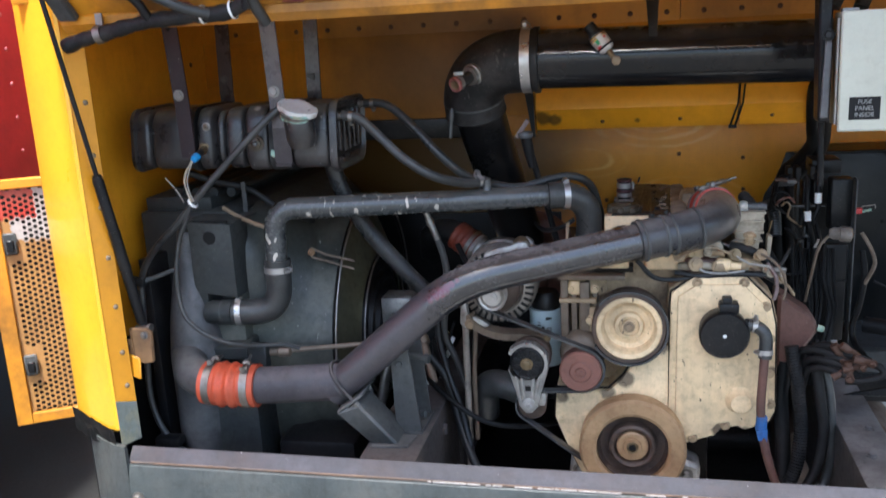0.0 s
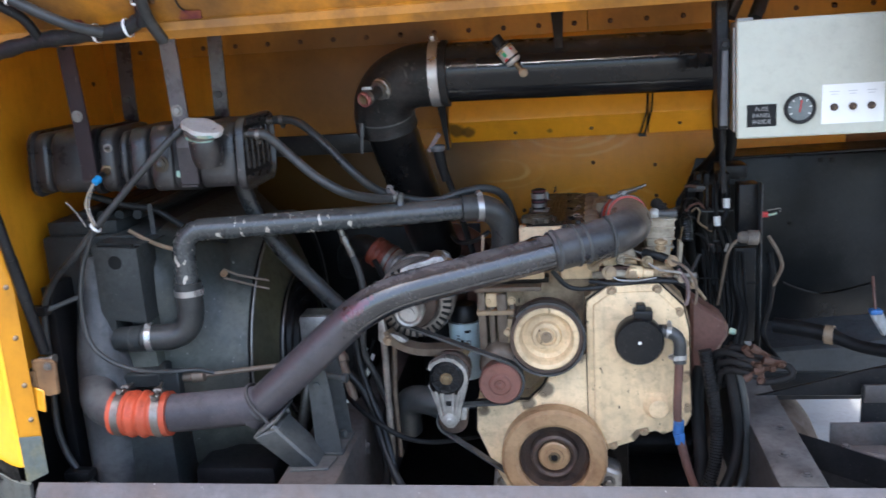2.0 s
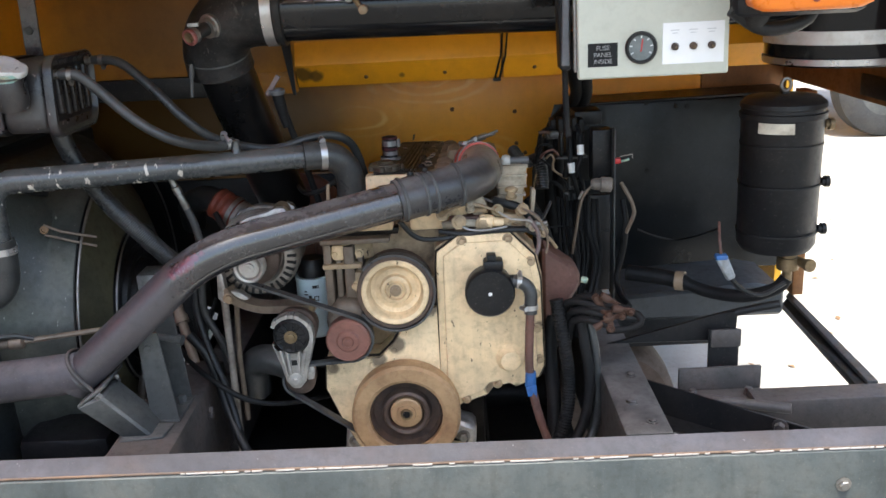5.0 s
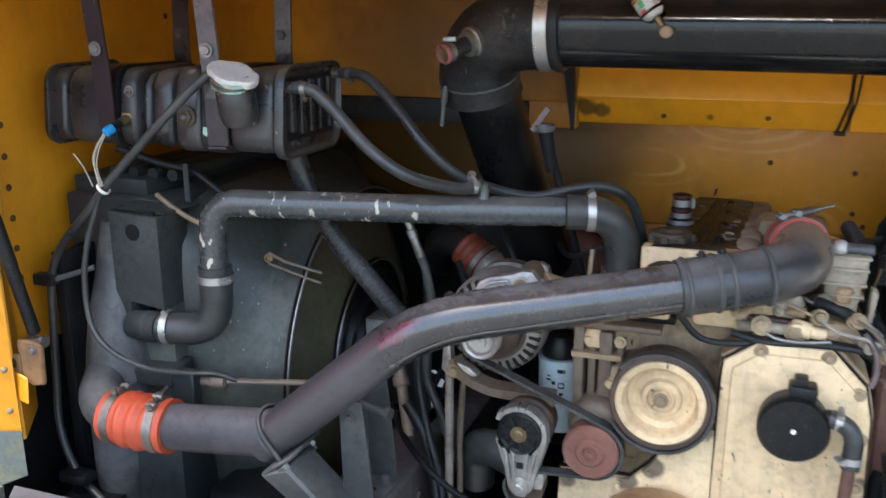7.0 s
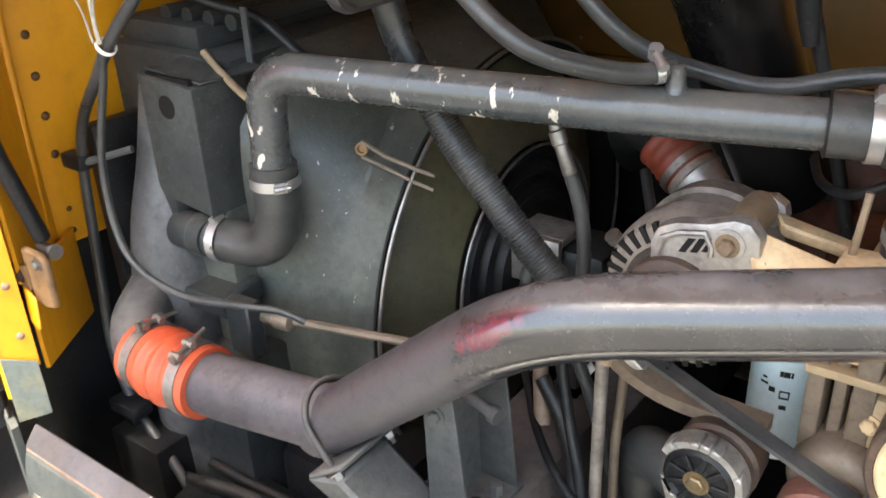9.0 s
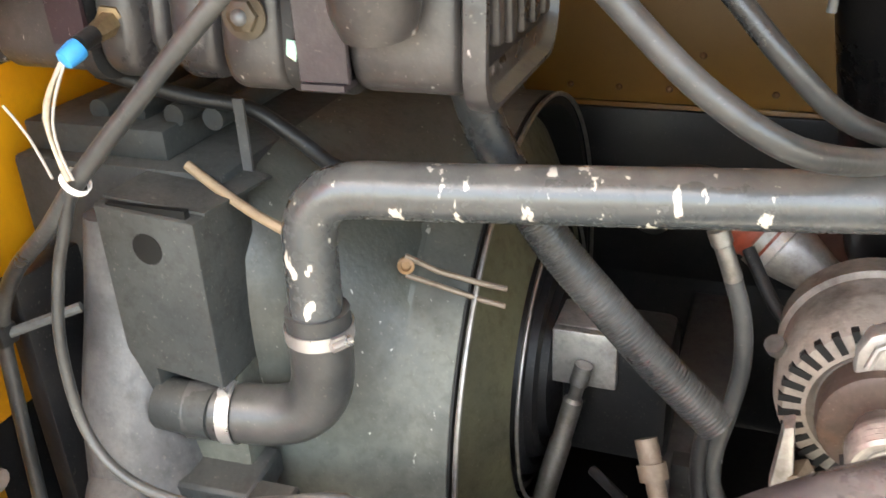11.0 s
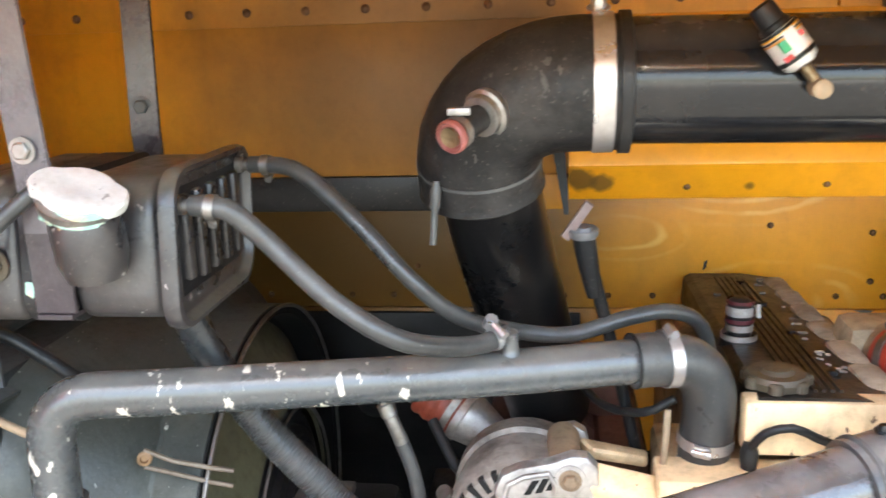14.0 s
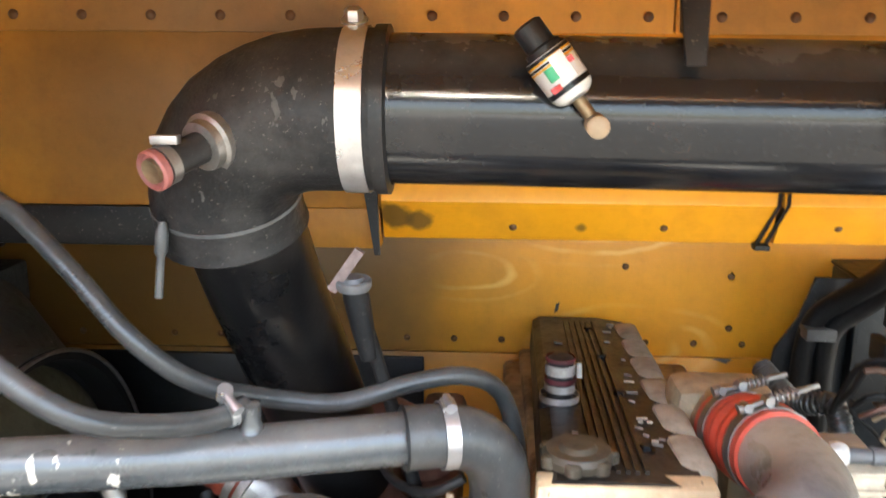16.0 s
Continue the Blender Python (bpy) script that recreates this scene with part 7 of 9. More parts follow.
part("lug", prism(B(), [(-0.390, 0.976), (-0.391, 1.013), (-0.382, 1.033), (-0.360, 1.044), (-0.323, 1.051), (-0.295, 1.062), (-0.276, 1.061), (-0.263, 1.046), (-0.261, 1.016), (-0.276, 0.991), (-0.349, 0.963)], 2.175, 2.195, 0.005), M_alu, alt, "bright cast front ear")
part("ear_rim", sweep(B(), [(-0.380, 2.172, 1.000), (-0.374, 2.172, 1.023), (-0.354, 2.172, 1.034), (-0.324, 2.172, 1.040), (-0.315, 2.172, 1.024), (-0.316, 2.172, 1.013)], 0.004, 8), M_alu, alt)
part("slot", prism(B(), [(-0.355, 1.008), (-0.346, 1.009), (-0.335, 1.029), (-0.344, 1.028)], 2.1742, 2.176), M_ink, alt)
part("slot", prism(B(), [(-0.341, 1.011), (-0.332, 1.012), (-0.322, 1.032), (-0.331, 1.031)], 2.1742, 2.176), M_ink, alt)
part("slot", prism(B(), [(-0.328, 1.015), (-0.319, 1.016), (-0.309, 1.035), (-0.318, 1.034)], 2.1742, 2.176), M_ink, alt)
part("lug_boss", lathe(B(), (-0.297, 2.175, 1.032), (0, -1, 0), [(0, 0.019), (0.004, 0.019), (0.005, 0.013)], 24), M_alu, alt)
bm = B()
hexbolt(bm, (-0.297, 2.171, 1.032), (0, -1, 0), 0.010, 0.010)
part("bolt", bm, M_tan, alt, "dull bolt head")
part("stud", lathe(B(), (-0.45, 2.24, 0.955), (-0.4, -0.5, 0.8), [(0, 0.008), (0.02, 0.008), (0.022, 0.011), (0.034, 0.011)], 10), M_zinc, alt)
brk = thing("alternator_bracket", (-0.22, 2.3, 1.0), "cream cast alternator bracket arms", "bracket")
part("arm", slab(B(), [(-0.278, 2.200, 1.049), (-0.160, 2.220, 1.012), (-0.158, 2.190, 0.991), (-0.272, 2.170, 1.021)], (0, 0.4, -1), 0.022, 0.004), M_cream, brk, "cream cast arm")
part("arm", slab(B(), [(-0.284, 2.300, 1.029), (-0.188, 2.320, 1.001), (-0.191, 2.290, 1.004), (-0.268, 2.270, 1.025)], (0, 0.4, -1), 0.022, 0.004), M_cream, brk, "cream cast arm")
part("pivot", lathe(B(), (-0.304, 2.195, 1.025), (0, 1, 0), [(0, 0.021), (0.11, 0.023)], 24), M_tan, brk, "tan pivot tube")
part("ear", prism(B(), [(-0.341, 1.013), (-0.336, 1.026), (-0.305, 1.041), (-0.289, 1.044), (-0.274, 1.035), (-0.270, 1.020), (-0.288, 0.999), (-0.328, 0.987)], 2.300, 2.318, 0.004), M_alu, brk, "bright cast rear ear")
part("lower_arm", sweep(B(), smooth_line([(-0.430, 2.165, 0.872), (-0.408, 2.16, 0.845), (-0.350, 2.16, 0.822), (-0.280, 2.155, 0.822), (-0.220, 2.155, 0.820)]), 0, flat=(0.016, 0.010)), M_arm, brk, "grimy curved adjuster arm")
bm = B()
hexbolt(bm, (-0.226, 2.143, 0.820), (0, -1, 0), 0.008, 0.007)
part("bolt", bm, M_brass, brk)

part("ear_boss", prism(B(), [(-0.452, 0.850), (-0.446, 0.930), (-0.436, 0.934), (-0.430, 0.872), (-0.395, 0.862), (-0.375, 0.846), (-0.400, 0.836), (-0.440, 0.838)], 2.150, 2.172, 0.004), M_alu, brk, "bright cast lower ear")
bm = B()
hexbolt(bm, (-0.424, 2.148, 0.851), (0, -1, 0), 0.010, 0.010)
part("bolt", bm, M_tan, brk)

flt = thing("coolant_filter", (-0.242, 2.3, 0.69), "pale blue spin-on filter canister with print", "filter")
can = part("canister", lathe(B(), (-0.242, 2.30, 0.69), (0, 0, 1), [(0, 0.034), (0.006, 0.042), (0.02, 0.045), (0.152, 0.045), (0.156, 0.0465), (0.162, 0.0465)], 40), M_filter, flt, "pale blue painted can")
part("filter_head", lathe(B(), (-0.242, 2.30, 0.853), (0, 0, 1), [(0, 0.038), (0.03, 0.040), (0.045, 0.03)], 28), M_blk, flt)
for a, z, w, h in ((96, 0.832, 0.0022, 0.008), (101, 0.832, 0.0016, 0.008), (106, 0.832, 0.0024, 0.008), (112, 0.832, 0.0014, 0.008), (104, 0.806, 0.0055, 0.0022), (104, 0.796, 0.0055, 0.0022), (97, 0.801, 0.0008, 0.012), (111, 0.801, 0.0008, 0.012), (104, 0.782, 0.0045, 0.006), (84, 0.806, 0.004, 0.007), (70, 0.82, 0.003, 0.003), (70, 0.812, 0.005, 0.003)):
    m = Matrix.Translation((-0.242, 2.30, z)) @ Matrix.Rotation(radians(-180 + a), 4, "Z")
    part("print_bar", box(B(), (0.0443, -w, -h / 2), (0.0456, w, h / 2), 0, m), M_ink, can)

tc = thing("timing_cap", (0.2, 2.1, 0.866), "round black plastic cap on the gear cover", "cap")
part("cap_body", lathe(B(), (0.203, 2.137, 0.855), (0, -1, 0), [(0, 0.056), (0.03, 0.0585), (0.05, 0.0585), (0.056, 0.054), (0.057, 0.01)], 48), M_blk, tc)
part("centre_button", lathe(B(), (0.203, 2.081, 0.855), (0, -1, 0), [(0, 0.005), (0.003, 0.004)], 12), M_white, tc)
part("top_spout", box(box(B(), (0.190, 2.09, 0.905), (0.236, 2.13, 0.932), 0.006), (0.198, 2.095, 0.926), (0.220, 2.125, 0.945), 0.004), M_blk, tc)
part("side_spout", lathe(B(), (0.25, 2.105, 0.878), (1, 0, 0), [(0, 0.014), (0.02, 0.014)], 16), M_blk, tc)
eh = thing("breather_hose", (0.3, 2.09, 0.48), "short black elbow hose with a brown drain tube", "hose")
el = bent_line([(0.258, 2.10, 0.878), (0.300, 2.095, 0.872), (0.296, 2.085, 0.800)], [0, 0.035, 0], 8)
part("elbow", sweep(B(), el, 0.0155, 16), M_hose, eh)
worm_clamp(eh, (0.272, 2.10, 0.877), (1, 0, -0.1), 0.016, 0.011, (0, -0.5, 1))
worm_clamp(eh, (0.2965, 2.087, 0.816), (0, 0.1, 1), 0.016, 0.011, (-1, -0.6, 0))
part("drain_tube", sweep(B(), smooth_line([(0.296, 2.086, 0.82), (0.292, 2.08, 0.75), (0.289, 2.075, 0.68), (0.294, 2.07, 0.62), (0.308, 2.06, 0.55), (0.332, 2.05, 0.47), (0.34, 2.05, 0.40)]), 0.0105, 14), M_brown, eh, "brown rubber drain tube")
part("blue_tape", lathe(B(), (0.2905, 2.073, 0.62), (0.05, -0.05, 1), [(0, 0.012), (0.004, 0.0135), (0.035, 0.013), (0.038, 0.012)], 14), M_bluetape, eh, "wrap of blue tape")
part("tape_tail", slab(B(), [(0.278, 2.06, 0.625), (0.284, 2.06, 0.60), (0.304, 2.06, 0.598), (0.304, 2.06, 0.63)], (0, -1, 0), 0.002), M_bluetape, eh)

inj = thing("injection_pump_plate", (0.38, 2.2, 0.8), "brown cast pump plate beside the gear cover", "pump")
part("plate", slab(B(), [(0.336, 2.19, 0.93), (0.425, 2.19, 0.865), (0.432, 2.19, 0.835), (0.352, 2.19, 0.70), (0.336, 2.19, 0.72)], (0, 1, 0), 0.10, 0.008), M_brown, inj)
part("teal_fitting", lathe(B(), (0.432, 2.20, 0.84), (1, -0.3, -0.2), [(0, 0.008), (0.012, 0.008), (0.016, 0.005)], 10), M_teal, inj)
part("lever", sweep(B(), smooth_line([(0.30, 2.14, 1.02), (0.32, 2.13, 0.99), (0.322, 2.125, 0.955), (0.315, 2.12, 0.935)]), 0.0052, 10), M_handle, inj)
part("fuel_fitting", lathe(B(), (0.305, 2.15, 1.0), (1, -0.2, 0.1), [(0, 0.008), (0.018, 0.008), (0.018, 0.011), (0.026, 0.011), (0.026, 0.006), (0.04, 0.006)], 10), M_zinc, inj)
part("fuel_fitting", lathe(B(), (0.16, 2.19, 1.03), (1, -0.3, 0.1), [(0, 0.007), (0.04, 0.007), (0.04, 0.010), (0.05, 0.010)], 10), M_block, inj)
part("air_fitting", lathe(B(), (0.252, 2.31, 1.122), (1, -0.25, 0.04), [(0, 0.009), (0.002, 0.0135), (0.010, 0.0155), (0.018, 0.0135), (0.022, 0.009)], 16), M_capsteel, inj, "bright air fitting")
part("fitting_stub", lathe(B(), (0.272, 2.306, 1.123), (1, -0.05, 0.0), [(0, 0.009), (0.026, 0.0085), (0.026, 0.0105), (0.046, 0.0095)], 12), M_bluegrey, inj, "grey fitting stub")
for i, pts in enumerate(([(0.25, 2.2, 1.0), (0.30, 2.17, 0.985), (0.345, 2.16, 0.965), (0.37, 2.18, 0.93)], [(0.19, 2.2, 1.04), (0.22, 2.17, 1.0), (0.28, 2.16, 0.99), (0.33, 2.17, 1.0), (0.36, 2.2, 1.04)], [(0.20, 2.22, 1.05), (0.26, 2.2, 1.03), (0.31, 2.19, 1.02), (0.35, 2.2, 0.98)])):
    part("fuel_line", sweep(B(), smooth_line(pts), 0.004, 8), (M_tan, M_rub, M_zinc)[i], inj)

top = thing("fuel_fittings", (0.2, 2.2, 0.99), "cluster of fuel fittings and banjo bolts on the engine", "fittings")
for k, (x, y, z, ax, r, ln_, mt) in enumerate(((0.135, 2.16, 1.012, (0.2, -1, 0.2), 0.011, 0.022, M_block), (0.165, 2.15, 1.045, (0, -0.6, 1), 0.008, 0.020, M_dusty), (0.195, 2.165, 1.005, (0, -1, 0), 0.012, 0.018, M_block),
        (0.225, 2.16, 1.035, (0.3, -1, 0.3), 0.009, 0.02, M_brass), (0.25, 2.17, 1.010, (0, -1, 0.1), 0.008, 0.014, M_block), (0.285, 2.165, 1.03, (0.4, -1, 0.6), 0.009, 0.02, M_block), (0.305, 2.16, 0.995, (0.5, -1, 0), 0.008, 0.02, M_dusty),
        (0.10, 2.17, 1.03, (0, -1, 0.3), 0.010, 0.014, M_block), (0.33, 2.17, 0.975, (0.6, -0.8, 0.2), 0.009, 0.018, M_tan), (0.265, 2.19, 1.062, (0, -0.3, 1), 0.010, 0.02, M_block))):
    p = Vector((x, y, z))
    u = Vector(ax).normalized()
    bm = lathe(B(), p - u * 0.006, u, [(0, r * 1.35), (0.005, r * 1.35), (0.005, r), (ln_, r * 0.95)], 12)
    hexbolt(bm, p + u * (ln_ - 0.006), u, r * 1.1, 0.007)
    part("banjo_fitting", bm, mt, top)
for k, (pts, r, mt) in enumerate((([(0.135, 2.15, 1.01), (0.16, 2.14, 0.997), (0.20, 2.135, 0.995), (0.25, 2.14, 1.0)], 0.0035, M_zinc), ([(0.10, 2.15, 1.03), (0.13, 2.14, 1.05), (0.17, 2.14, 1.06), (0.22, 2.145, 1.04)], 0.003, M_tan),
        ([(0.225, 2.145, 1.04), (0.26, 2.13, 1.02), (0.30, 2.13, 1.015), (0.335, 2.15, 0.985)], 0.003, M_wire), ([(0.09, 2.16, 0.99), (0.15, 2.145, 0.985), (0.22, 2.145, 0.99), (0.30, 2.15, 0.985), (0.33, 2.16, 0.96)], 0.006, M_rub),
        ([(0.285, 2.15, 1.04), (0.31, 2.13, 1.03), (0.335, 2.13, 1.0), (0.345, 2.14, 0.96), (0.340, 2.14, 0.93)], 0.0032, M_arm))):
    part("fuel_line", sweep(B(), smooth_line(pts), r, 8), mt, top)
part("pump_block", box(B(), (0.115, 2.175, 0.985), (0.19, 2.26, 1.02), 0.006), M_brown, top, "brown cast block")
part("pump_block", box(B(), (0.215, 2.185, 0.985), (0.30, 2.27, 1.018), 0.006), M_block, top)
# ---- turbo side, dark bay between shroud and engine ----
trb = thing("turbo_pipe", (-0.45, 2.55, 0.93), "cast turbo outlet with a dirty orange hose", "pipe")
part("cone", lathe(B(), (-0.468, 2.50, 0.968), (0.75, -0.25, -0.45), [(0, 0.044), (0.012, 0.046), (0.014, 0.043), (0.07, 0.030), (0.12, 0.026)], 28), M_alu, trb)
part("orange_hose", sweep(B(), smooth_line([(-0.525, 2.52, 1.002), (-0.505, 2.513, 0.99), (-0.485, 2.506, 0.978), (-0.464, 2.499, 0.966)], 0.003), lambda s: 0.044 * (1 + 0.03 * math.sin(s * 25)), 24), M_orange_d, trb, "dirty orange hose")
part("clamp", band(B(), (-0.476, 2.503, 0.973), (0.75, -0.25, -0.45), 0.0465, 0.012), M_zinc, trb)
part("black_elbow", sweep(B(), smooth_line([(-0.52, 2.518, 1.0), (-0.56, 2.54, 1.01), (-0.62, 2.6, 0.98), (-0.65, 2.7, 0.9)]), 0.036, 20), M_rub, trb)
man = thing("turbocharger", (-0.28, 2.62, 0.95), "rusty brown turbocharger housing on the manifold", "turbocharger")
part("scroll", sweep(B(), [(-0.30 + 0.075 * math.cos(a), 2.62, 0.93 + 0.075 * math.sin(a)) for a in [2 * math.pi * i / 30 for i in range(29)]], lambda s: 0.04 + 0.02 * s, 18), M_brown, man)
part("manifold", box(B(), (-0.25, 2.40, 0.83), (-0.17, 2.95, 0.93), 0.02), M_brown, man)
hose("turbo_line", [(-0.29, 2.45, 1.06), (-0.25, 2.35, 1.055), (-0.20, 2.28, 1.075), (-0.16, 2.27, 1.10)], 0.006, M_rub, "thin black line beside the thermostat", category="cable")
fh = thing("fuel_hose", (-0.53, 2.2, 1.1), "braided hose with a crimped steel fitting", "hose")
part("fitting", lathe(B(), (-0.534, 2.192, 1.133), (0.35, 0.02, -0.94), [(-0.01, 0.008), (0.012, 0.008), (0.014, 0.011), (0.03, 0.011), (0.032, 0.009), (0.07, 0.0095), (0.072, 0.008)], 12), M_zinc, fh, "dull crimped steel fitting")
part("hose_run", sweep(B(), smooth_line([(-0.513, 2.195, 1.075), (-0.497, 2.20, 1.02), (-0.492, 2.205, 0.96), (-0.498, 2.21, 0.90), (-0.51, 2.22, 0.80), (-0.48, 2.22, 0.72), (-0.44, 2.22, 0.6)]), 0.0095, 12), M_hose, fh)
hose("brake_hose", [(-0.50, 2.40, 1.0), (-0.46, 2.35, 0.95), (-0.42, 2.31, 0.93), (-0.40, 2.3, 0.9)], 0.008, M_rub, "black hose curving behind the alternator")
rod = thing("tan_tube", (-0.44, 2.17, 0.5), "tan steel tube standing beside the alternator", "tube")
part("tube", sweep(B(), [(-0.441, 2.17, 0.86), (-0.443, 2.17, 0.62), (-0.446, 2.175, 0.42)], 0.009, 12), M_altc, rod)
part("tube", sweep(B(), smooth_line([(-0.415, 2.19, 0.86), (-0.425, 2.2, 0.76), (-0.43, 2.2, 0.66), (-0.428, 2.2, 0.5)]), 0.007, 12), M_arm, rod)
hose("suction_pipe", [(-0.30, 2.20, 0.645), (-0.345, 2.215, 0.655), (-0.385, 2.235, 0.65), (-0.41, 2.26, 0.62), (-0.415, 2.28, 0.54)], 0.038, M_hose, "fat black suction pipe beside the tensioner", 22)
hose("floor_cable", [(-0.66, 2.30, 0.70), (-0.60, 2.24, 0.70), (-0.54, 2.17, 0.672), (-0.47, 2.12, 0.64), (-0.40, 2.11, 0.60), (-0.33, 2.13, 0.575), (-0.25, 2.20, 0.55), (-0.18, 2.30, 0.52)], 0.007, M_cable, "grey cable lying over the cross tube", category="cable")
hose("floor_cable", [(-0.55, 2.2, 0.74), (-0.51, 2.19, 0.69), (-0.485, 2.18, 0.62), (-0.46, 2.15, 0.55), (-0.42, 2.1, 0.48), (-0.38, 2.08, 0.42)], 0.012, M_rub, "black cable hanging into the bay", category="cable")
hose("floor_cable", [(-0.52, 2.22, 0.90), (-0.525, 2.21, 0.80), (-0.50, 2.19, 0.70), (-0.46, 2.16, 0.60), (-0.43, 2.12, 0.50), (-0.41, 2.1, 0.42)], 0.009, M_rub, "black cable hanging into the bay", category="cable")
cnd = thing("ac_compressor", (-0.66, 2.35, 0.72), "dark compressor body behind the charge pipe", "compressor")
part("body", box(B(), (-0.74, 2.447, 0.60), (-0.58, 2.56, 0.81), 0.02), M_rub, cnd)
part("head_plate", box(B(), (-0.748, 2.43, 0.738), (-0.655, 2.445, 0.828), 0.003), M_alu, cnd, "pale aluminium head plate")
part("head_shelf", box(B(), (-0.748, 2.446, 0.812), (-0.655, 2.52, 0.828), 0.003), M_alu, cnd, "pale aluminium head plate")
part("head_lug", box(B(), (-0.775, 2.435, 0.77), (-0.749, 2.46, 0.80), 0.003), M_blk, cnd)
part("pipe_stub", lathe(B(), (-0.698, 2.415, 0.785), (-0.22, -0.1, -1), [(0, 0.013), (0.03, 0.014), (0.035, 0.010), (0.055, 0.010), (0.06, 0.0145), (0.13, 0.0145), (0.135, 0.0165), (0.36, 0.0165)], 14), M_zinc, cnd, "grey crimped pipe stub")
part("port", lathe(B(), (-0.59, 2.26, 0.80), (0.4, -0.6, -1), [(0, 0.014), (0.03, 0.014), (0.03, 0.018), (0.05, 0.018), (0.05, 0.012), (0.16, 0.012)], 14), M_arm, cnd)
wp = thing("wiring_plug", (-0.55, 2.28, 0.72), "black wiring with white patches for daylight behind it", "wiring")
part("plug", box(B(), (-0.56, 2.27, 0.68), (-0.53, 2.30, 0.76), 0.004), M_rub, wp)
# White patches paint in the daylight glimpsed through gaps in the wiring.
for x, z, w, h, t in ((-0.523, 0.774, 0.007, 0.004, -30), (-0.546, 0.739, 0.008, 0.010, 10), (-0.508, 0.749, 0.007, 0.011, -15), (-0.529, 0.701, 0.010, 0.019, -28), (-0.618, 0.659, 0.006, 0.010, 10), (-0.611, 0.635, 0.007, 0.013, 15), (-0.586, 0.625, 0.010, 0.013, -25)):
    m = Matrix.Translation((x, 2.30, z)) @ Matrix.Rotation(radians(-t), 4, "Y")
    part("tag", slab(B(), [m @ Vector(p) for p in ((-w, 0, -h), (0.7 * w, 0, -h * 0.8), (w, 0, 0.7 * h), (-0.3 * w, 0, h))], (0, 1, 0), 0.0012), M_white, wp, "white patch standing in for daylight through a gap")
part("tag_lead", sweep(B(), smooth_line([(-0.50, 2.305, 0.80), (-0.53, 2.305, 0.73), (-0.58, 2.305, 0.66), (-0.63, 2.305, 0.62)]), 0.004, 8), M_cable, wp)
hyd = thing("lower_duct", (-0.85, 2.1, 0.35), "black lower duct behind the sill", "duct")
part("duct", box(B(), (-1.06, 1.885, 0.34), (-0.665, 2.01, 0.496), 0.012), M_blk_box, hyd, "flat black duct")
part("rear_duct", box(B(), (-0.94, 2.02, 0.36), (-0.72, 2.20, 0.56), 0.02), M_blk, hyd)
part("duct_clip", box(B(), (-0.872, 1.93, 0.490), (-0.850, 1.965, 0.530), 0.003), M_blk, hyd)
for pts, r in (([(-1.10, 1.945, 0.47), (-1.03, 1.93, 0.505), (-0.94, 1.945, 0.512), (-0.86, 1.948, 0.513), (-0.78, 1.955, 0.500), (-0.70, 1.97, 0.46)], 0.011), ([(-1.06, 1.975, 0.50), (-0.98, 1.972, 0.506), (-0.88, 1.975, 0.509), (-0.79, 1.98, 0.500), (-0.70, 1.99, 0.46)], 0.008)):
    part("loom_run", sweep(B(), smooth_line(pts), r, 12), M_rub, hyd, "thick black taped cable")
hb_ = thing("hose_bracket_block", (-1.16, 1.94, 0.34), "black bracket block at the radiator foot", "bracket")
part("block", box(B(), (-1.232, 1.905, 0.34), (-1.105, 1.985, 0.545), 0.006), M_blk, hb_)
part("clip", box(B(), (-1.235, 1.915, 0.575), (-1.165, 1.955, 0.600), 0.006), M_blk, hb_, "black hose clip")
part("post", box(B(), (-1.215, 1.93, 0.545), (-1.195, 1.95, 0.576), 0.002), M_blk, hb_)

# ---- air intake ----
PX, PY, PZ, PR = -0.245, 2.205, 1.512, 0.0705
air = thing("air_intake_pipe", (0.3, PY, PZ), "glossy black air intake pipe under the hatch", "pipe")
part("main_tube", lathe(B(), (-0.28, PY, PZ + 0.002), (1, 0, -0.012), [(0, PR - 0.002), (0.0, PR), (1.22, PR)], 48), M_blk_gloss, air, "glossy black enamel tube", 60)
eln = [(-0.240, PY, PZ), (-0.27, PY, PZ), (-0.325, PY + 0.003, PZ - 0.004), (-0.374, PY + 0.012, PZ - 0.026), (-0.402, PY + 0.033, PZ - 0.066), (-0.407, PY + 0.050, PZ - 0.103), (-0.4055, PY + 0.057, PZ - 0.122)]
part("rubber_elbow", sweep(B(), smooth_line(eln), lambda s: 0.0755 + 0.001 * math.sin(s * 9) + 0.0035 * max(0, s - 0.75), 40), M_elbow, air, "soft black rubber elbow", 60)
part("elbow_cuff", lathe(B(), (-0.236, PY, PZ), (1, 0, 0), [(-0.008, PR), (-0.008, PR + 0.009), (0.004, PR + 0.009), (0.006, PR)], 48, cap=False), M_rub, air)
part("elbow_lip", lathe(B(), (-0.4055, PY + 0.0575, PZ - 0.121), (0.06, 0.35, -0.93), [(-0.006, 0.077), (0.006, 0.079), (0.010, 0.074)], 40, cap=False), M_elbow, air)
dl = smooth_line([(-0.397, PY + 0.06, PZ - 0.12), (-0.385, PY + 0.10, PZ - 0.20), (-0.365, PY + 0.16, PZ - 0.31), (-0.345, PY + 0.22, PZ - 0.42), (-0.325, PY + 0.28, PZ - 0.52)])
part("down_tube", sweep(B(), dl, 0.064, 36), M_blk_deep, air, "black down tube to the turbo", 60)
bm = band(B(), (-0.262, PY, PZ), (1, 0, 0), 0.0765, 0.023, 0.0018, 48)
hexbolt(bm, (-0.266, PY + 0.002, PZ + 0.082), (0, -0.4, 1), 0.009, 0.012)
part("band_clamp", bm, M_steel, air, "polished steel band clamp")
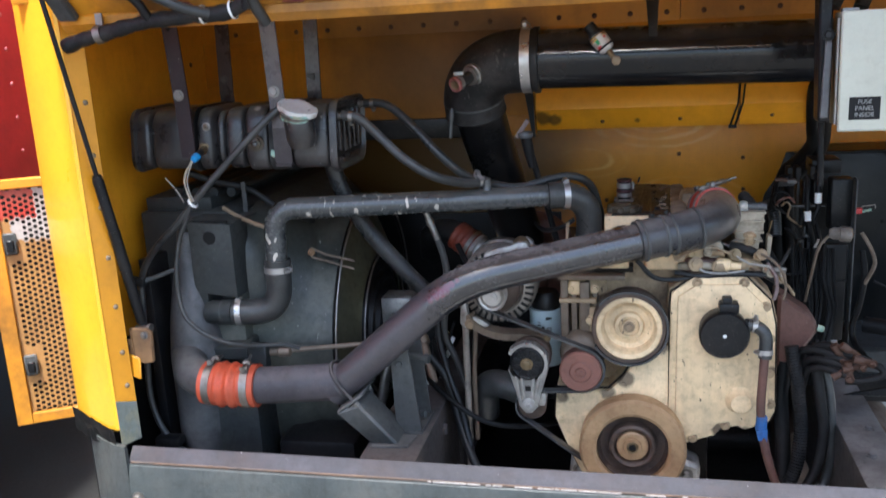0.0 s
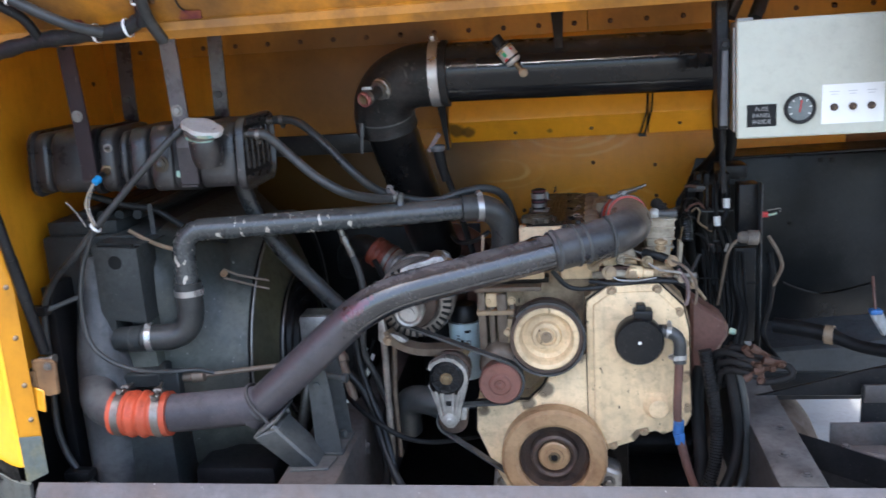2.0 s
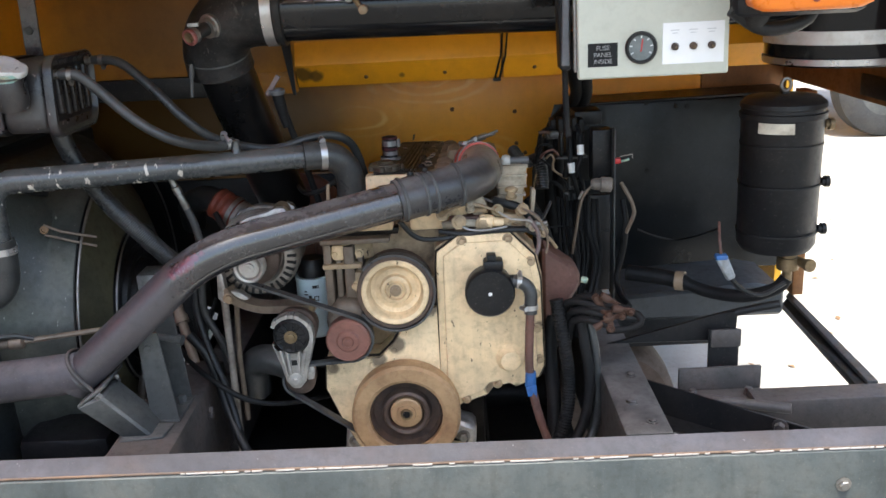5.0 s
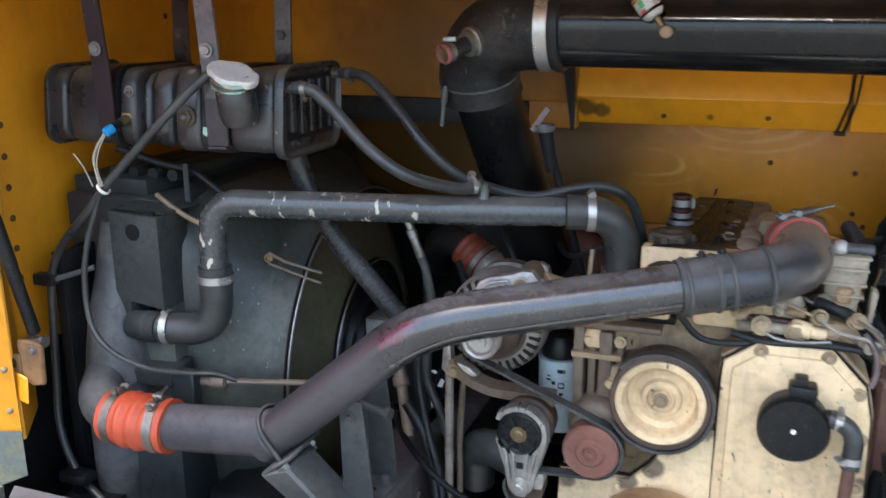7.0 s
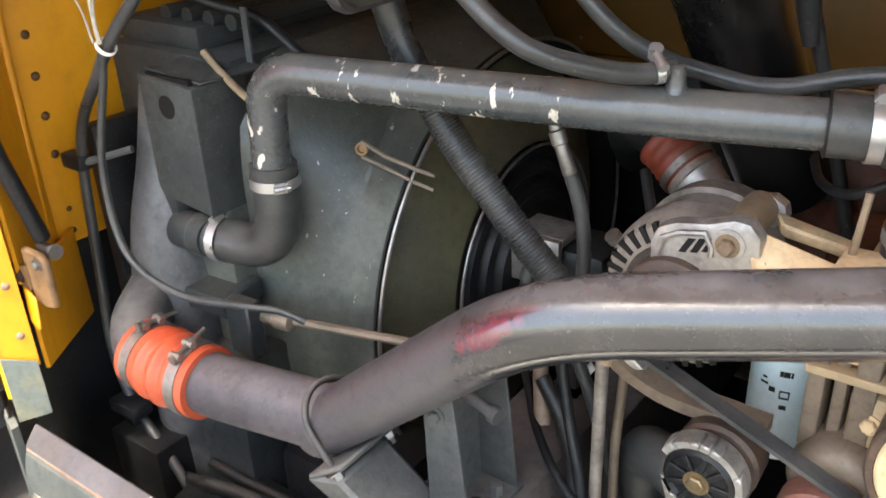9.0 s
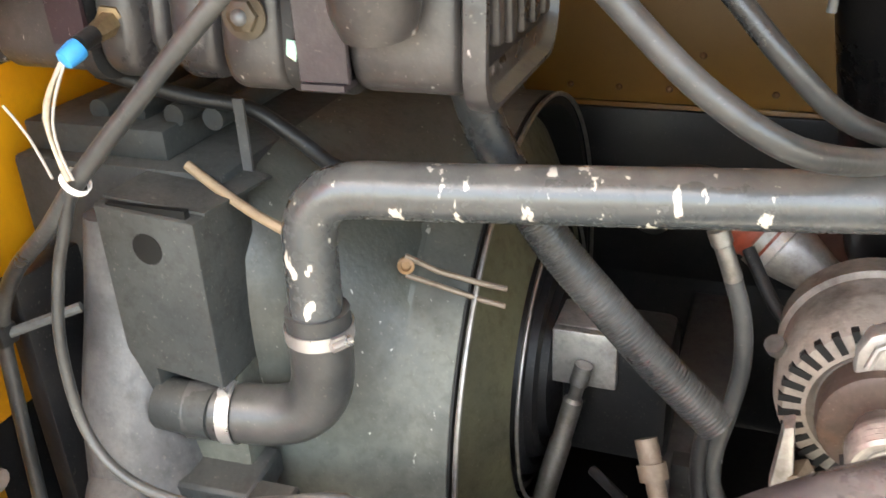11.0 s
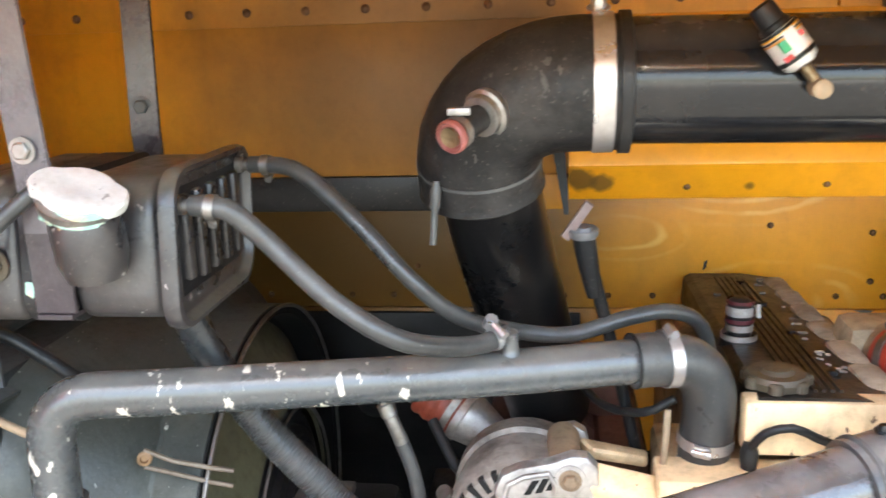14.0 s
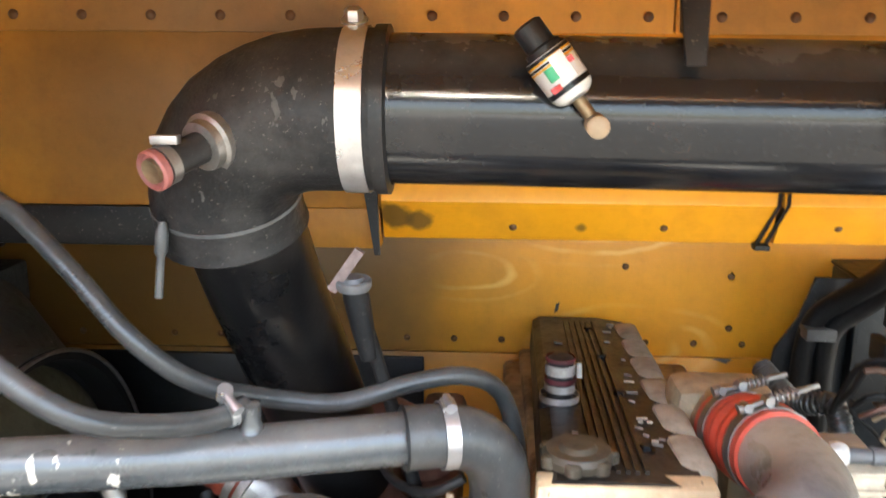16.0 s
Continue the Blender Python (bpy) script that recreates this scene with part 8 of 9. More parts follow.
bm = band(B(), (-0.4068, PY + 0.0440, PZ - 0.090), (0.02, 0.39, -0.92), 0.0768, 0.004, 0.0010, 40)
lathe(bm, (-0.452, 2.185, 1.405), (-0.08, -0.1, -1), [(0, 0.004), (0.012, 0.0065), (0.03, 0.0065), (0.034, 0.004), (0.075, 0.004)], 10)
part("elbow_clamp", bm, M_grey_blk, air, "dull clamp with a long screw")
vn = Vector((-0.392, 2.146, 1.485))
va = Vector((-0.060, -0.100, -0.034)).normalized()
bm = lathe(B(), vn, va, [(-0.02, 0.027), (-0.002, 0.028), (0.000, 0.024), (0.008, 0.023), (0.009, 0.019)], 24)
port = part("valve_port", bm, M_zinc, air, "hexagonal steel port")
part("port_tube", lathe(B(), vn, va, [(0.0, 0.015), (0.055, 0.0145)], 20), M_rub, port)
part("port_band", band(B(), vn + va * 0.050, va, 0.0165, 0.010, 0.0016, 24), M_zinc, port, "dull steel clamp band")
part("port_ring", lathe(B(), vn + va * 0.056, va, [(0, 0.0165), (0.002, 0.0185), (0.008, 0.0185), (0.010, 0.0165), (0.006, 0.0145)], 24), M_portred, port, "red rubber ring")
part("port_plug", lathe(B(), vn + va * 0.058, va, [(0, 0.012), (0.008, 0.011), (0.006, 0.006)], 20), M_brass, port, "pale bolt end")
bm = box(B(), (-0.010, -0.006, -0.004), (0.014, 0.006, 0.004), 0.001, Matrix.Translation(vn + va * 0.05 + Vector((0, 0, 0.022))))
part("clip_screw", bm, M_zinc, port)
ia, ib = Vector((-0.105, 2.125, 1.582)), Vector((-0.052, 2.118, 1.512))
d = (ib - ia).normalized()
ind = thing("restriction_indicator", tuple(ib), "clear air filter restriction gauge with coloured bands", "gauge")
part("cap", lathe(B(), ia, d, [(-0.010, 0.010), (-0.008, 0.0135), (0.012, 0.0135), (0.014, 0.0165), (0.020, 0.0165)], 20), M_blk, ind)
part("clear_body", lathe(B(), ia, d, [(0.018, 0.0195), (0.022, 0.021), (0.058, 0.020), (0.066, 0.013)], 28), M_glass, ind, "clear plastic body")
core = part("core", lathe(B(), ia, d, [(0.020, 0.016), (0.056, 0.0155), (0.062, 0.009)], 24), M_white, ind, "white scale sleeve")
side = d.cross(Vector((0, 1, 0))).normalized()
for k, (s, mt, w, h, off) in enumerate(((0.036, M_green, 0.009, 0.012, -0.006), (0.036, M_white, 0.013, 0.026, 0.004), (0.048, M_redp, 0.009, 0.005, -0.010), (0.034, M_redp, 0.007, 0.005, 0.012))):
    c = ia + d * s + Vector((0, -0.0162, 0)) + side * off
    m = Matrix.Translation(c) @ Matrix((side, Vector((0, 1, 0)), d)).transposed().to_4x4()
    part("scale_mark", box(B(), (-w / 2, -0.001, -h / 2), (w / 2, 0.004, h / 2), 0, m), mt, core)
for s, w in ((0.0225, 0.004), (0.0275, 0.002), (0.0535, 0.005)):
    part("dark_ring", band(B(), ia + d * s, d, 0.0160, w, 0.0006, 24), M_blk, core)
for s in (0.0245, 0.030):
    part("yellow_ring", band(B(), ia + d * s, d, 0.0163, 0.0018, 0.0006, 24), M_yel_out, core)
part("stem", lathe(B(), ia, d, [(0.064, 0.006), (0.084, 0.006)], 10), M_brass, ind)
part("elbow_fitting", lathe(B(), ib + Vector((0.004, 0.03, -0.004)), (0, -1, -0.05), [(0, 0.010), (0.036, 0.010), (0.038, 0.007)], 14), M_tan, ind, "dull brass elbow fitting")
hg = thing("pipe_hanger", (0.06, 2.2, 1.6), "dark steel hanger strap above the intake pipe", "bracket")
part("strap_plate", slab(B(), [(0.026, 2.136, 1.556), (0.044, 2.136, 1.556), (0.047, 2.150, 1.625), (0.056, 2.170, 1.70), (0.012, 2.170, 1.70), (0.020, 2.150, 1.625)], (0, 1, 0.15), 0.005, 0.001), M_blk, hg)
part("strap_web", slab(B(), [(0.034, 2.142, 1.58), (0.034, 2.21, 1.585), (0.034, 2.24, 1.70), (0.034, 2.176, 1.70)], (1, 0, 0), 0.004, 0.001), M_blk, hg)
dip = thing("dipstick", (-0.26, 2.28, 1.0), "black dipstick tube with a dull steel T-handle", "dipstick")
part("tube", sweep(B(), [(-0.276, 2.268, 1.305), (-0.268, 2.272, 1.275), (-0.235, 2.30, 1.14), (-0.20, 2.33, 0.98)], 0.0082, 12), M_cable, dip)
part("collar", lathe(B(), (-0.278, 2.267, 1.312), (0.05, 0.02, -0.3), [(-0.008, 0.014), (0.004, 0.0145), (0.034, 0.0130), (0.060, 0.0105), (0.075, 0.0088)], 18), M_cable, dip)
part("cap_ring", lathe(B(), (-0.280, 2.266, 1.322), (0, -0.1, 1), [(-0.004, 0.017), (0, 0.0195), (0.006, 0.0195), (0.008, 0.0175), (0.006, 0.012), (0.010, 0.010)], 24), M_bluegrey, dip, "dull grey cap ring")
part("handle", sweep(B(), [(-0.303, 2.262, 1.318), (-0.272, 2.262, 1.362)], 0, flat=(0.0045, 0.0055)), M_handle, dip, "dull grey-pink handle bar")

# ---- fuse panel ----
FY = 1.782
fp = thing("fuse_panel_box", (0.5, FY, 1.38), "pale grey painted fuse panel box on a bracket", "fuse box")
part("box_body", box(B(), (0.372, FY + 0.006, 1.378), (0.636, FY + 0.11, 1.590), 0.004), M_panel, fp)
lid = part("lid", slab(B(), [(0.366, FY, 1.372), (0.640, FY, 1.372), (0.637, FY, 1.592), (0.364, FY, 1.592)], (0, 1, 0), 0.010, 0.003), M_panel, fp, "pale grey lid")
plate = part("label_plate", box(B(), (0.384, FY - 0.0012, 1.394), (0.438, FY + 0.001, 1.436), 0), M_ink, lid, "black engraved label plate")
for i, w in enumerate(("FUSE", "PANEL", "INSIDE")):
    words(plate, w, (0.411, FY - 0.0018, 1.427 - 0.012 * i), 0.0115, M_letter)
gx, gz = 0.480, 1.425
gauge = part("gauge", lathe(B(), (gx, FY, gz), (0, -1, 0), [(-0.004, 0.029), (0.006, 0.029), (0.009, 0.027), (0.009, 0.0235), (0.004, 0.0225)], 40, cap=False), M_blk, lid, "round gauge with a black bezel")
part("dial", lathe(B(), (gx, FY - 0.003, gz), (0, -1, 0), [(0, 0.024), (0.0008, 0.024)], 32), M_dial, gauge, "grey dial face")
bm = B()
for i in range(7):
    a = radians(-120 + 40 * i)
    m = Matrix.Translation((gx, FY - 0.0042, gz)) @ Matrix.Rotation(a, 4, "Y")
    box(bm, (-0.0009, -0.0003, 0.0165), (0.0009, 0.0003, 0.0215), 0, m)
part("dial_mark", bm, M_white, gauge)
m = Matrix.Translation((gx, FY - 0.0052, gz)) @ Matrix.Rotation(radians(8), 4, "Y")
part("needle", box(B(), (-0.0011, -0.0004, -0.007), (0.0011, 0.0004, 0.016), 0, m), M_redp, gauge, "red needle")
sw = part("switch_plate", box(B(), (0.519, FY - 0.0014, 1.393), (0.630, FY + 0.001, 1.466), 0), M_white, lid, "white switch plate with small print")
for x in (0.541, 0.574, 0.607):
    tg = part("toggle", lathe(B(), (x, FY - 0.001, 1.424), (0, -1, 0), [(0, 0.007), (0.004, 0.007), (0.004, 0.005), (0.008, 0.005)], 12), M_damp_in, sw, "toggle switch")
    part("lever", sweep(B(), [(x, FY - 0.008, 1.424), (x, FY - 0.015, 1.422)], 0.0016, 8), M_brass, tg)
    part("print_bar", box(B(), (x - 0.008, FY - 0.0018, 1.452), (x + 0.008, FY - 0.001, 1.4535), 0), M_grey_ink, sw)
    part("print_bar", box(B(), (x - 0.006, FY - 0.0018, 1.447), (x + 0.006, FY - 0.001, 1.4483), 0), M_grey_ink, sw)
part("hinge_rod", sweep(B(), [(0.364, FY + 0.012, 1.385), (0.362, FY + 0.012, 1.58)], 0.004, 8), M_zinc, fp)
part("catch", box(B(), (0.37, FY + 0.03, 1.589), (0.40, FY + 0.05, 1.597), 0.002), M_zinc, fp)
arm = thing("panel_bracket", (0.35, 1.86, 1.3), "dark painted steel upright holding the fuse panel", "bracket")
part("upright", slab(B(), [(0.340, 1.83, 1.385), (0.361, 1.83, 1.385), (0.361, 1.85, 1.72), (0.333, 1.85, 1.72)], (0, 1, 0), 0.05, 0.004), M_blk, arm)
part("link", slab(B(), [(0.340, 1.815, 1.395), (0.356, 1.815, 1.395), (0.356, 1.815, 1.56), (0.345, 1.815, 1.56)], (0, 1, 0), 0.006, 0.002), M_bluegrey, arm, "grey flat link")
part("tail", sweep(B(), smooth_line([(0.352, 1.86, 1.40), (0.3535, 1.862, 1.33), (0.357, 1.866, 1.255)]), 0.006, 10), M_cable, arm, "thin black cable end")
bm = B()
hexbolt(bm, (0.348, 1.815, 1.55), (0, -1, 0), 0.008, 0.008)
part("bolt", bm, M_blk, arm)
for pts in ([(0.37, 1.9, 1.60), (0.40, 1.92, 1.66), (0.43, 1.95, 1.72)], [(0.42, 1.9, 1.595), (0.45, 1.93, 1.66), (0.47, 1.96, 1.72)]):
    hose("panel_cable", pts, 0.014, M_rub, "black cable rising from the fuse panel", category="cable")

# ---- right side ----
bb = thing("equipment_box", (0.75, 2.7, 0.78), "large black steel equipment box", "cabinet")
part("face", box(B(), (0.530, 2.925, 0.60), (1.185, 3.06, 1.164), 0.008), M_blk_box, bb)
part("top_flange", slab(B(), [(0.528, 2.915, 1.160), (1.187, 2.915, 1.170), (1.187, 3.06, 1.174), (0.528, 3.06, 1.164)], (0, 0, 1), 0.008, 0.002), M_blk_box, bb)
part("side_shield", prism(B(), [(0.380, 0.60), (0.524, 0.60), (0.524, 1.165), (0.458, 1.165), (0.434, 1.09), (0.396, 1.03), (0.384, 0.95)], 2.938, 2.946, 0.001), M_blk_box, bb, "black shield plate beside the box")
part("side_flange", box(B(), (0.526, 2.915, 0.60), (0.5295, 2.95, 1.160), 0.001), M_blk_box, bb)
for x, z in ((0.743, 1.159), (0.836, 1.145), (0.869, 1.143), (0.749, 0.942)):
    bm = B()
    hexbolt(bm, (x, 2.925, z), (0, -1, 0), 0.006, 0.005)
    part("screw", bm, M_ink, bb)
hose("return_hose", [(0.467, 2.560, 1.399), (0.470, 2.600, 1.355), (0.486, 2.680, 1.272), (0.504, 2.780, 1.211), (0.477, 2.860, 1.148), (0.445, 2.885, 1.107), (0.434, 2.900, 1.034), (0.436, 2.910, 0.911), (0.446, 2.920, 0.757)], 0.019, M_cable, "fat black hose curving down past the equipment box", 18)
hose("return_hose", [(0.500, 2.560, 1.398), (0.503, 2.600, 1.349), (0.517, 2.680, 1.285), (0.531, 2.780, 1.203), (0.506, 2.850, 1.136), (0.473, 2.875, 1.091), (0.466, 2.885, 1.026), (0.472, 2.900, 0.914), (0.487, 2.920, 0.756)], 0.018, M_cable, "fat black hose curving down past the equipment box", 18)
hc = thing("hose_clip", (0.438, 2.860, 1.085), "grey clip holding two fat hoses", "clamp")
part("clip_band", box(B(), (0.420, 2.855, 1.071), (0.473, 2.90, 1.094), 0.004), M_grey_blk, hc)
hose("ribbed_conduit", [(0.311, 2.740, 1.064), (0.322, 2.700, 1.052), (0.334, 2.660, 1.044), (0.349, 2.620, 1.054), (0.370, 2.600, 1.062), (0.378, 2.580, 1.038), (0.378, 2.560, 0.987)], 0.017, M_hose, "ribbed grey conduit behind the intake hose", 16, corrugate=0.05)
hose("ribbed_conduit", [(0.316, 2.360, 1.010), (0.329, 2.350, 0.993), (0.342, 2.340, 0.972), (0.355, 2.330, 0.947), (0.370, 2.330, 0.899)], 0.012, M_cable, "ribbed black conduit dropping beside the engine", 14, corrugate=0.05)
erk = thing("relay_board", (0.471, 2.520, 0.784), "black relay bracket with a tangle of wired connectors", "electrical board")
part("bracket_plate", box(B(), (0.457, 2.530, 0.694), (0.481, 2.538, 0.976), 0.003), M_blk, erk)
part("bracket_rib", box(B(), (0.447, 2.515, 0.704), (0.432, 2.535, 0.984), 0.003), M_grey_blk, erk)
part("foot_angle", box(B(), (0.444, 2.510, 0.991), (0.449, 2.530, 1.025), 0.003), M_grey_blk, erk)
part("foot_angle", box(B(), (0.444, 2.510, 0.991), (0.468, 2.530, 0.998), 0.003), M_grey_blk, erk)
part("back_plate", box(B(), (0.438, 2.560, 1.005), (0.522, 2.566, 1.145), 0.003), M_ink, erk)
part("shelf", box(B(), (0.408, 2.490, 1.082), (0.494, 2.560, 1.085), 0.003), M_grey_blk, erk)
part("connector", box(B(), (0.422, 2.510, 1.080), (0.428, 2.555, 1.150), 0.003), M_blk, erk)
part("connector", box(B(), (0.438, 2.510, 1.079), (0.444, 2.555, 1.149), 0.003), M_blk, erk)
part("connector", box(B(), (0.465, 2.510, 1.079), (0.471, 2.555, 1.148), 0.003), M_blk, erk)
part("connector", box(B(), (0.482, 2.510, 1.078), (0.487, 2.555, 1.148), 0.003), M_blk, erk)
part("relay", box(B(), (0.397, 2.515, 1.150), (0.411, 2.565, 1.185), 0.003), M_cable, erk)
part("relay", box(B(), (0.418, 2.515, 1.151), (0.432, 2.565, 1.186), 0.003), M_cable, erk)
part("relay", box(B(), (0.455, 2.515, 1.152), (0.468, 2.565, 1.187), 0.003), M_cable, erk)
part("relay", box(B(), (0.474, 2.515, 1.148), (0.487, 2.565, 1.183), 0.003), M_cable, erk)
part("fuse_holder", box(B(), (0.392, 2.490, 1.144), (0.418, 2.520, 1.156), 0.003), M_grey_blk, erk)
part("upper_box", box(B(), (0.474, 2.600, 1.153), (0.550, 2.700, 1.190), 0.003), M_blk, erk)
part("lead", sweep(B(), smooth_line([(0.447, 2.520, 1.159), (0.447, 2.500, 1.139), (0.446, 2.490, 1.097), (0.448, 2.485, 1.054), (0.460, 2.490, 1.007), (0.476, 2.500, 0.953)]), 0.0065, 10), M_cable, erk)
part("lead", sweep(B(), smooth_line([(0.468, 2.520, 1.166), (0.473, 2.500, 1.151), (0.473, 2.490, 1.123), (0.473, 2.485, 1.080), (0.464, 2.480, 1.060), (0.461, 2.490, 1.033)]), 0.0065, 10), M_cable, erk)
part("tag", sweep(B(), smooth_line([(0.447, 2.487, 1.071), (0.450, 2.485, 1.045)]), 0.0095, 10), M_white, erk, "pale wire tag")
part("tag", sweep(B(), smooth_line([(0.473, 2.490, 1.119), (0.473, 2.486, 1.093)]), 0.0095, 10), M_white, erk, "pale wire tag")
part("wire", sweep(B(), smooth_line([(0.367, 2.580, 1.068), (0.372, 2.540, 1.110), (0.370, 2.520, 1.135), (0.372, 2.500, 1.155), (0.397, 2.500, 1.158)]), 0.005, 10), M_cable, erk)
part("wire", sweep(B(), smooth_line([(0.363, 2.580, 1.058), (0.367, 2.560, 1.099), (0.371, 2.530, 1.145), (0.388, 2.510, 1.164), (0.405, 2.500, 1.165)]), 0.005, 10), M_cable, erk)
part("wire", sweep(B(), smooth_line([(0.358, 2.500, 1.101), (0.366, 2.480, 1.123), (0.387, 2.480, 1.125), (0.405, 2.490, 1.103)]), 0.004, 10), M_cable, erk)
part("wire", sweep(B(), smooth_line([(0.368, 2.500, 1.087), (0.376, 2.480, 1.103), (0.399, 2.480, 1.111), (0.414, 2.490, 1.094)]), 0.0035, 10), M_brown, erk)
part("wire", sweep(B(), smooth_line([(0.381, 2.490, 1.086), (0.393, 2.480, 1.098), (0.402, 2.480, 1.084), (0.400, 2.500, 1.054), (0.440, 2.520, 1.021)]), 0.003, 10), M_tan, erk)
part("wire", sweep(B(), smooth_line([(0.365, 2.520, 1.103), (0.364, 2.520, 1.085), (0.394, 2.520, 1.060), (0.436, 2.530, 1.008), (0.444, 2.520, 0.964)]), 0.003, 10), M_cable, erk)
part("wire", sweep(B(), smooth_line([(0.431, 2.500, 1.030), (0.445, 2.500, 1.066), (0.474, 2.500, 1.028), (0.487, 2.500, 0.972)]), 0.006, 10), M_cable, erk)
part("wire", sweep(B(), smooth_line([(0.400, 2.550, 1.010), (0.424, 2.540, 0.994), (0.441, 2.550, 0.931), (0.437, 2.550, 0.850)]), 0.006, 10), M_cable, erk)
part("tan_tip", sweep(B(), smooth_line([(0.362, 2.490, 1.156), (0.378, 2.490, 1.158), (0.393, 2.490, 1.154)]), 0.005, 10), M_rust, erk)
part("yellow_wire", sweep(B(), smooth_line([(0.336, 2.410, 1.017), (0.341, 2.400, 1.047), (0.345, 2.400, 1.065)]), 0.0025, 10), M_brass, erk, "frayed yellow wire")
part("yellow_wire", sweep(B(), smooth_line([(0.474, 2.460, 0.999), (0.465, 2.460, 0.977)]), 0.0035, 10), M_wire, erk)
part("lead", sweep(B(), smooth_line([(0.466, 2.460, 0.977), (0.464, 2.460, 0.935), (0.455, 2.460, 0.887), (0.450, 2.470, 0.834), (0.449, 2.480, 0.788)]), 0.008, 10), M_cable, erk)
part("wire", sweep(B(), smooth_line([(0.349, 2.400, 0.913), (0.390, 2.420, 0.914), (0.440, 2.440, 0.906), (0.485, 2.460, 0.885), (0.565, 2.500, 0.873)]), 0.0025, 10), M_cable, erk)
part("plug", lathe(B(), (0.487, 2.400, 1.031), (1, -0.1, -0.05), [(0, 0.010), (0.01, 0.016), (0.024, 0.016), (0.026, 0.020), (0.052, 0.020), (0.056, 0.012)], 16), M_altc, erk, "round grey-tan cable plug")
part("plug_lead", sweep(B(), smooth_line([(0.490, 2.400, 1.026), (0.472, 2.400, 1.007), (0.460, 2.400, 0.980), (0.451, 2.420, 0.903), (0.443, 2.440, 0.831)]), 0.004, 8), M_arm, erk)
part("upright", box(B(), (0.551, 2.420, 0.700), (0.555, 2.460, 1.167), 0.002), M_grey_blk, erk)
part("socket_frame", box(B(), (0.501, 2.460, 1.020), (0.554, 2.520, 1.161), 0.004), M_blk, erk)
part("dark_panel", box(B(), (0.468, 2.500, 0.700), (0.556, 2.520, 0.976), 0.004), M_blk, erk)
part("braided_lead", sweep(B(), smooth_line([(0.561, 2.380, 1.036), (0.582, 2.370, 0.999), (0.595, 2.370, 0.959), (0.587, 2.380, 0.925), (0.577, 2.400, 0.888)]), 0.0052, 10), M_arm, erk, "tan braided lead")
part("braided_lead", sweep(B(), smooth_line([(0.574, 2.420, 0.979), (0.579, 2.400, 0.920), (0.571, 2.400, 0.839), (0.556, 2.400, 0.774), (0.558, 2.360, 0.739), (0.560, 2.250, 0.744)]), 0.008, 10), M_cable, erk)
part("red_clip", box(B(), (0.554, 2.420, 1.077), (0.569, 2.432, 1.091), 0.002), M_redp, erk, "small red clip")
part("green_lead", sweep(B(), [(0.569, 2.420, 1.083), (0.590, 2.420, 1.088)], 0.0035, 8), M_teal, erk)
part("thin_tab", sweep(B(), [(0.566, 2.420, 1.096), (0.599, 2.420, 1.101), (0.599, 2.420, 1.091)], 0.0015, 6), M_zinc, erk)
rnd = random.Random(4)
for i in range(10):
    x, z, k = 0.412 + 0.012 * i, 0.98 - 0.02 * rnd.random(), rnd.random()
    part("wire", sweep(B(), smooth_line([(x, 2.50, z), (x - 0.01 * k, 2.46 - 0.02 * k, z - 0.08), (x + 0.012 * k, 2.45, z - 0.17), (x - 0.02, 2.42 - 0.03 * k, z - 0.27), (x - 0.03, 2.38, z - 0.36)], 0.02), 0.004 + 0.003 * k, 8), M_cable if i % 3 else M_cable, erk)
hose("box_cable", [(0.651, 2.600, 0.844), (0.714, 2.650, 0.806), (0.787, 2.700, 0.776), (0.826, 2.600, 0.816), (0.795, 2.300, 0.924)], 0.003, M_cable, "thin cable drooping across the black box", category="cable")

cn = thing("filter_canister", (0.86, 2.2, 0.92), "tall black filter canister with wire bands", "canister")
CC = Vector((0.897, 2.19, 0.900))
part("body", lathe(B(), CC, (0, 0, 1), [(0, 0.05), (0.004, 0.080), (0.02, 0.090), (0.315, 0.092), (0.320, 0.094)], 48), M_blk, cn)
part("lid", lathe(B(), CC + Vector((0, 0, 0.320)), (0, 0, 1), [(0, 0.097), (0.012, 0.097), (0.014, 0.092), (0.022, 0.092), (0.024, 0.096), (0.034, 0.095), (0.046, 0.081), (0.052, 0.03)], 48), M_blk, cn, "ringed black lid")
for z in (0.05, 0.165, 0.26):
    part("wire_band", band(B(), CC + Vector((0, 0, z)), (0, 0, 1), 0.0918, 0.004, 0.002, 40), M_blk, cn)
for z in (0.05, 0.165, 0.30):
    bm = lathe(B(), CC + Vector((0.091, -0.02, z)), (1, 0, 0), [(0, 0.010), (0.008, 0.010), (0.008, 0.014), (0.018, 0.014)], 10)
    part("band_knob", bm, M_blk if z < 0.2 else M_brass, cn)
arcs = [radians(218 + 6 * i) for i in range(9)]
bm = B()
rows_of_rings(bm, [[CC + Vector((r * math.cos(a), r * math.sin(a), z)) for r, z in ((0.0955, 0.292), (0.0955, 0.316), (0.091, 0.316), (0.091, 0.292))] for a in arcs])
part("label", bm, M_lampback, cn, "pale blank label")
ring = [CC + Vector((0.011 * math.cos(2 * math.pi * i / 24), -0.01, 0.393 + 0.014 * math.sin(2 * math.pi * i / 24))) for i in range(25)]
part("lift_eye", sweep(B(), ring, 0.004, 10), M_zinc, cn, "bright lifting eye")
part("eye_stem", box(B(), CC + Vector((-0.008, -0.012, 0.366)), CC + Vector((0.008, 0.012, 0.384)), 0.003), M_blk, cn)
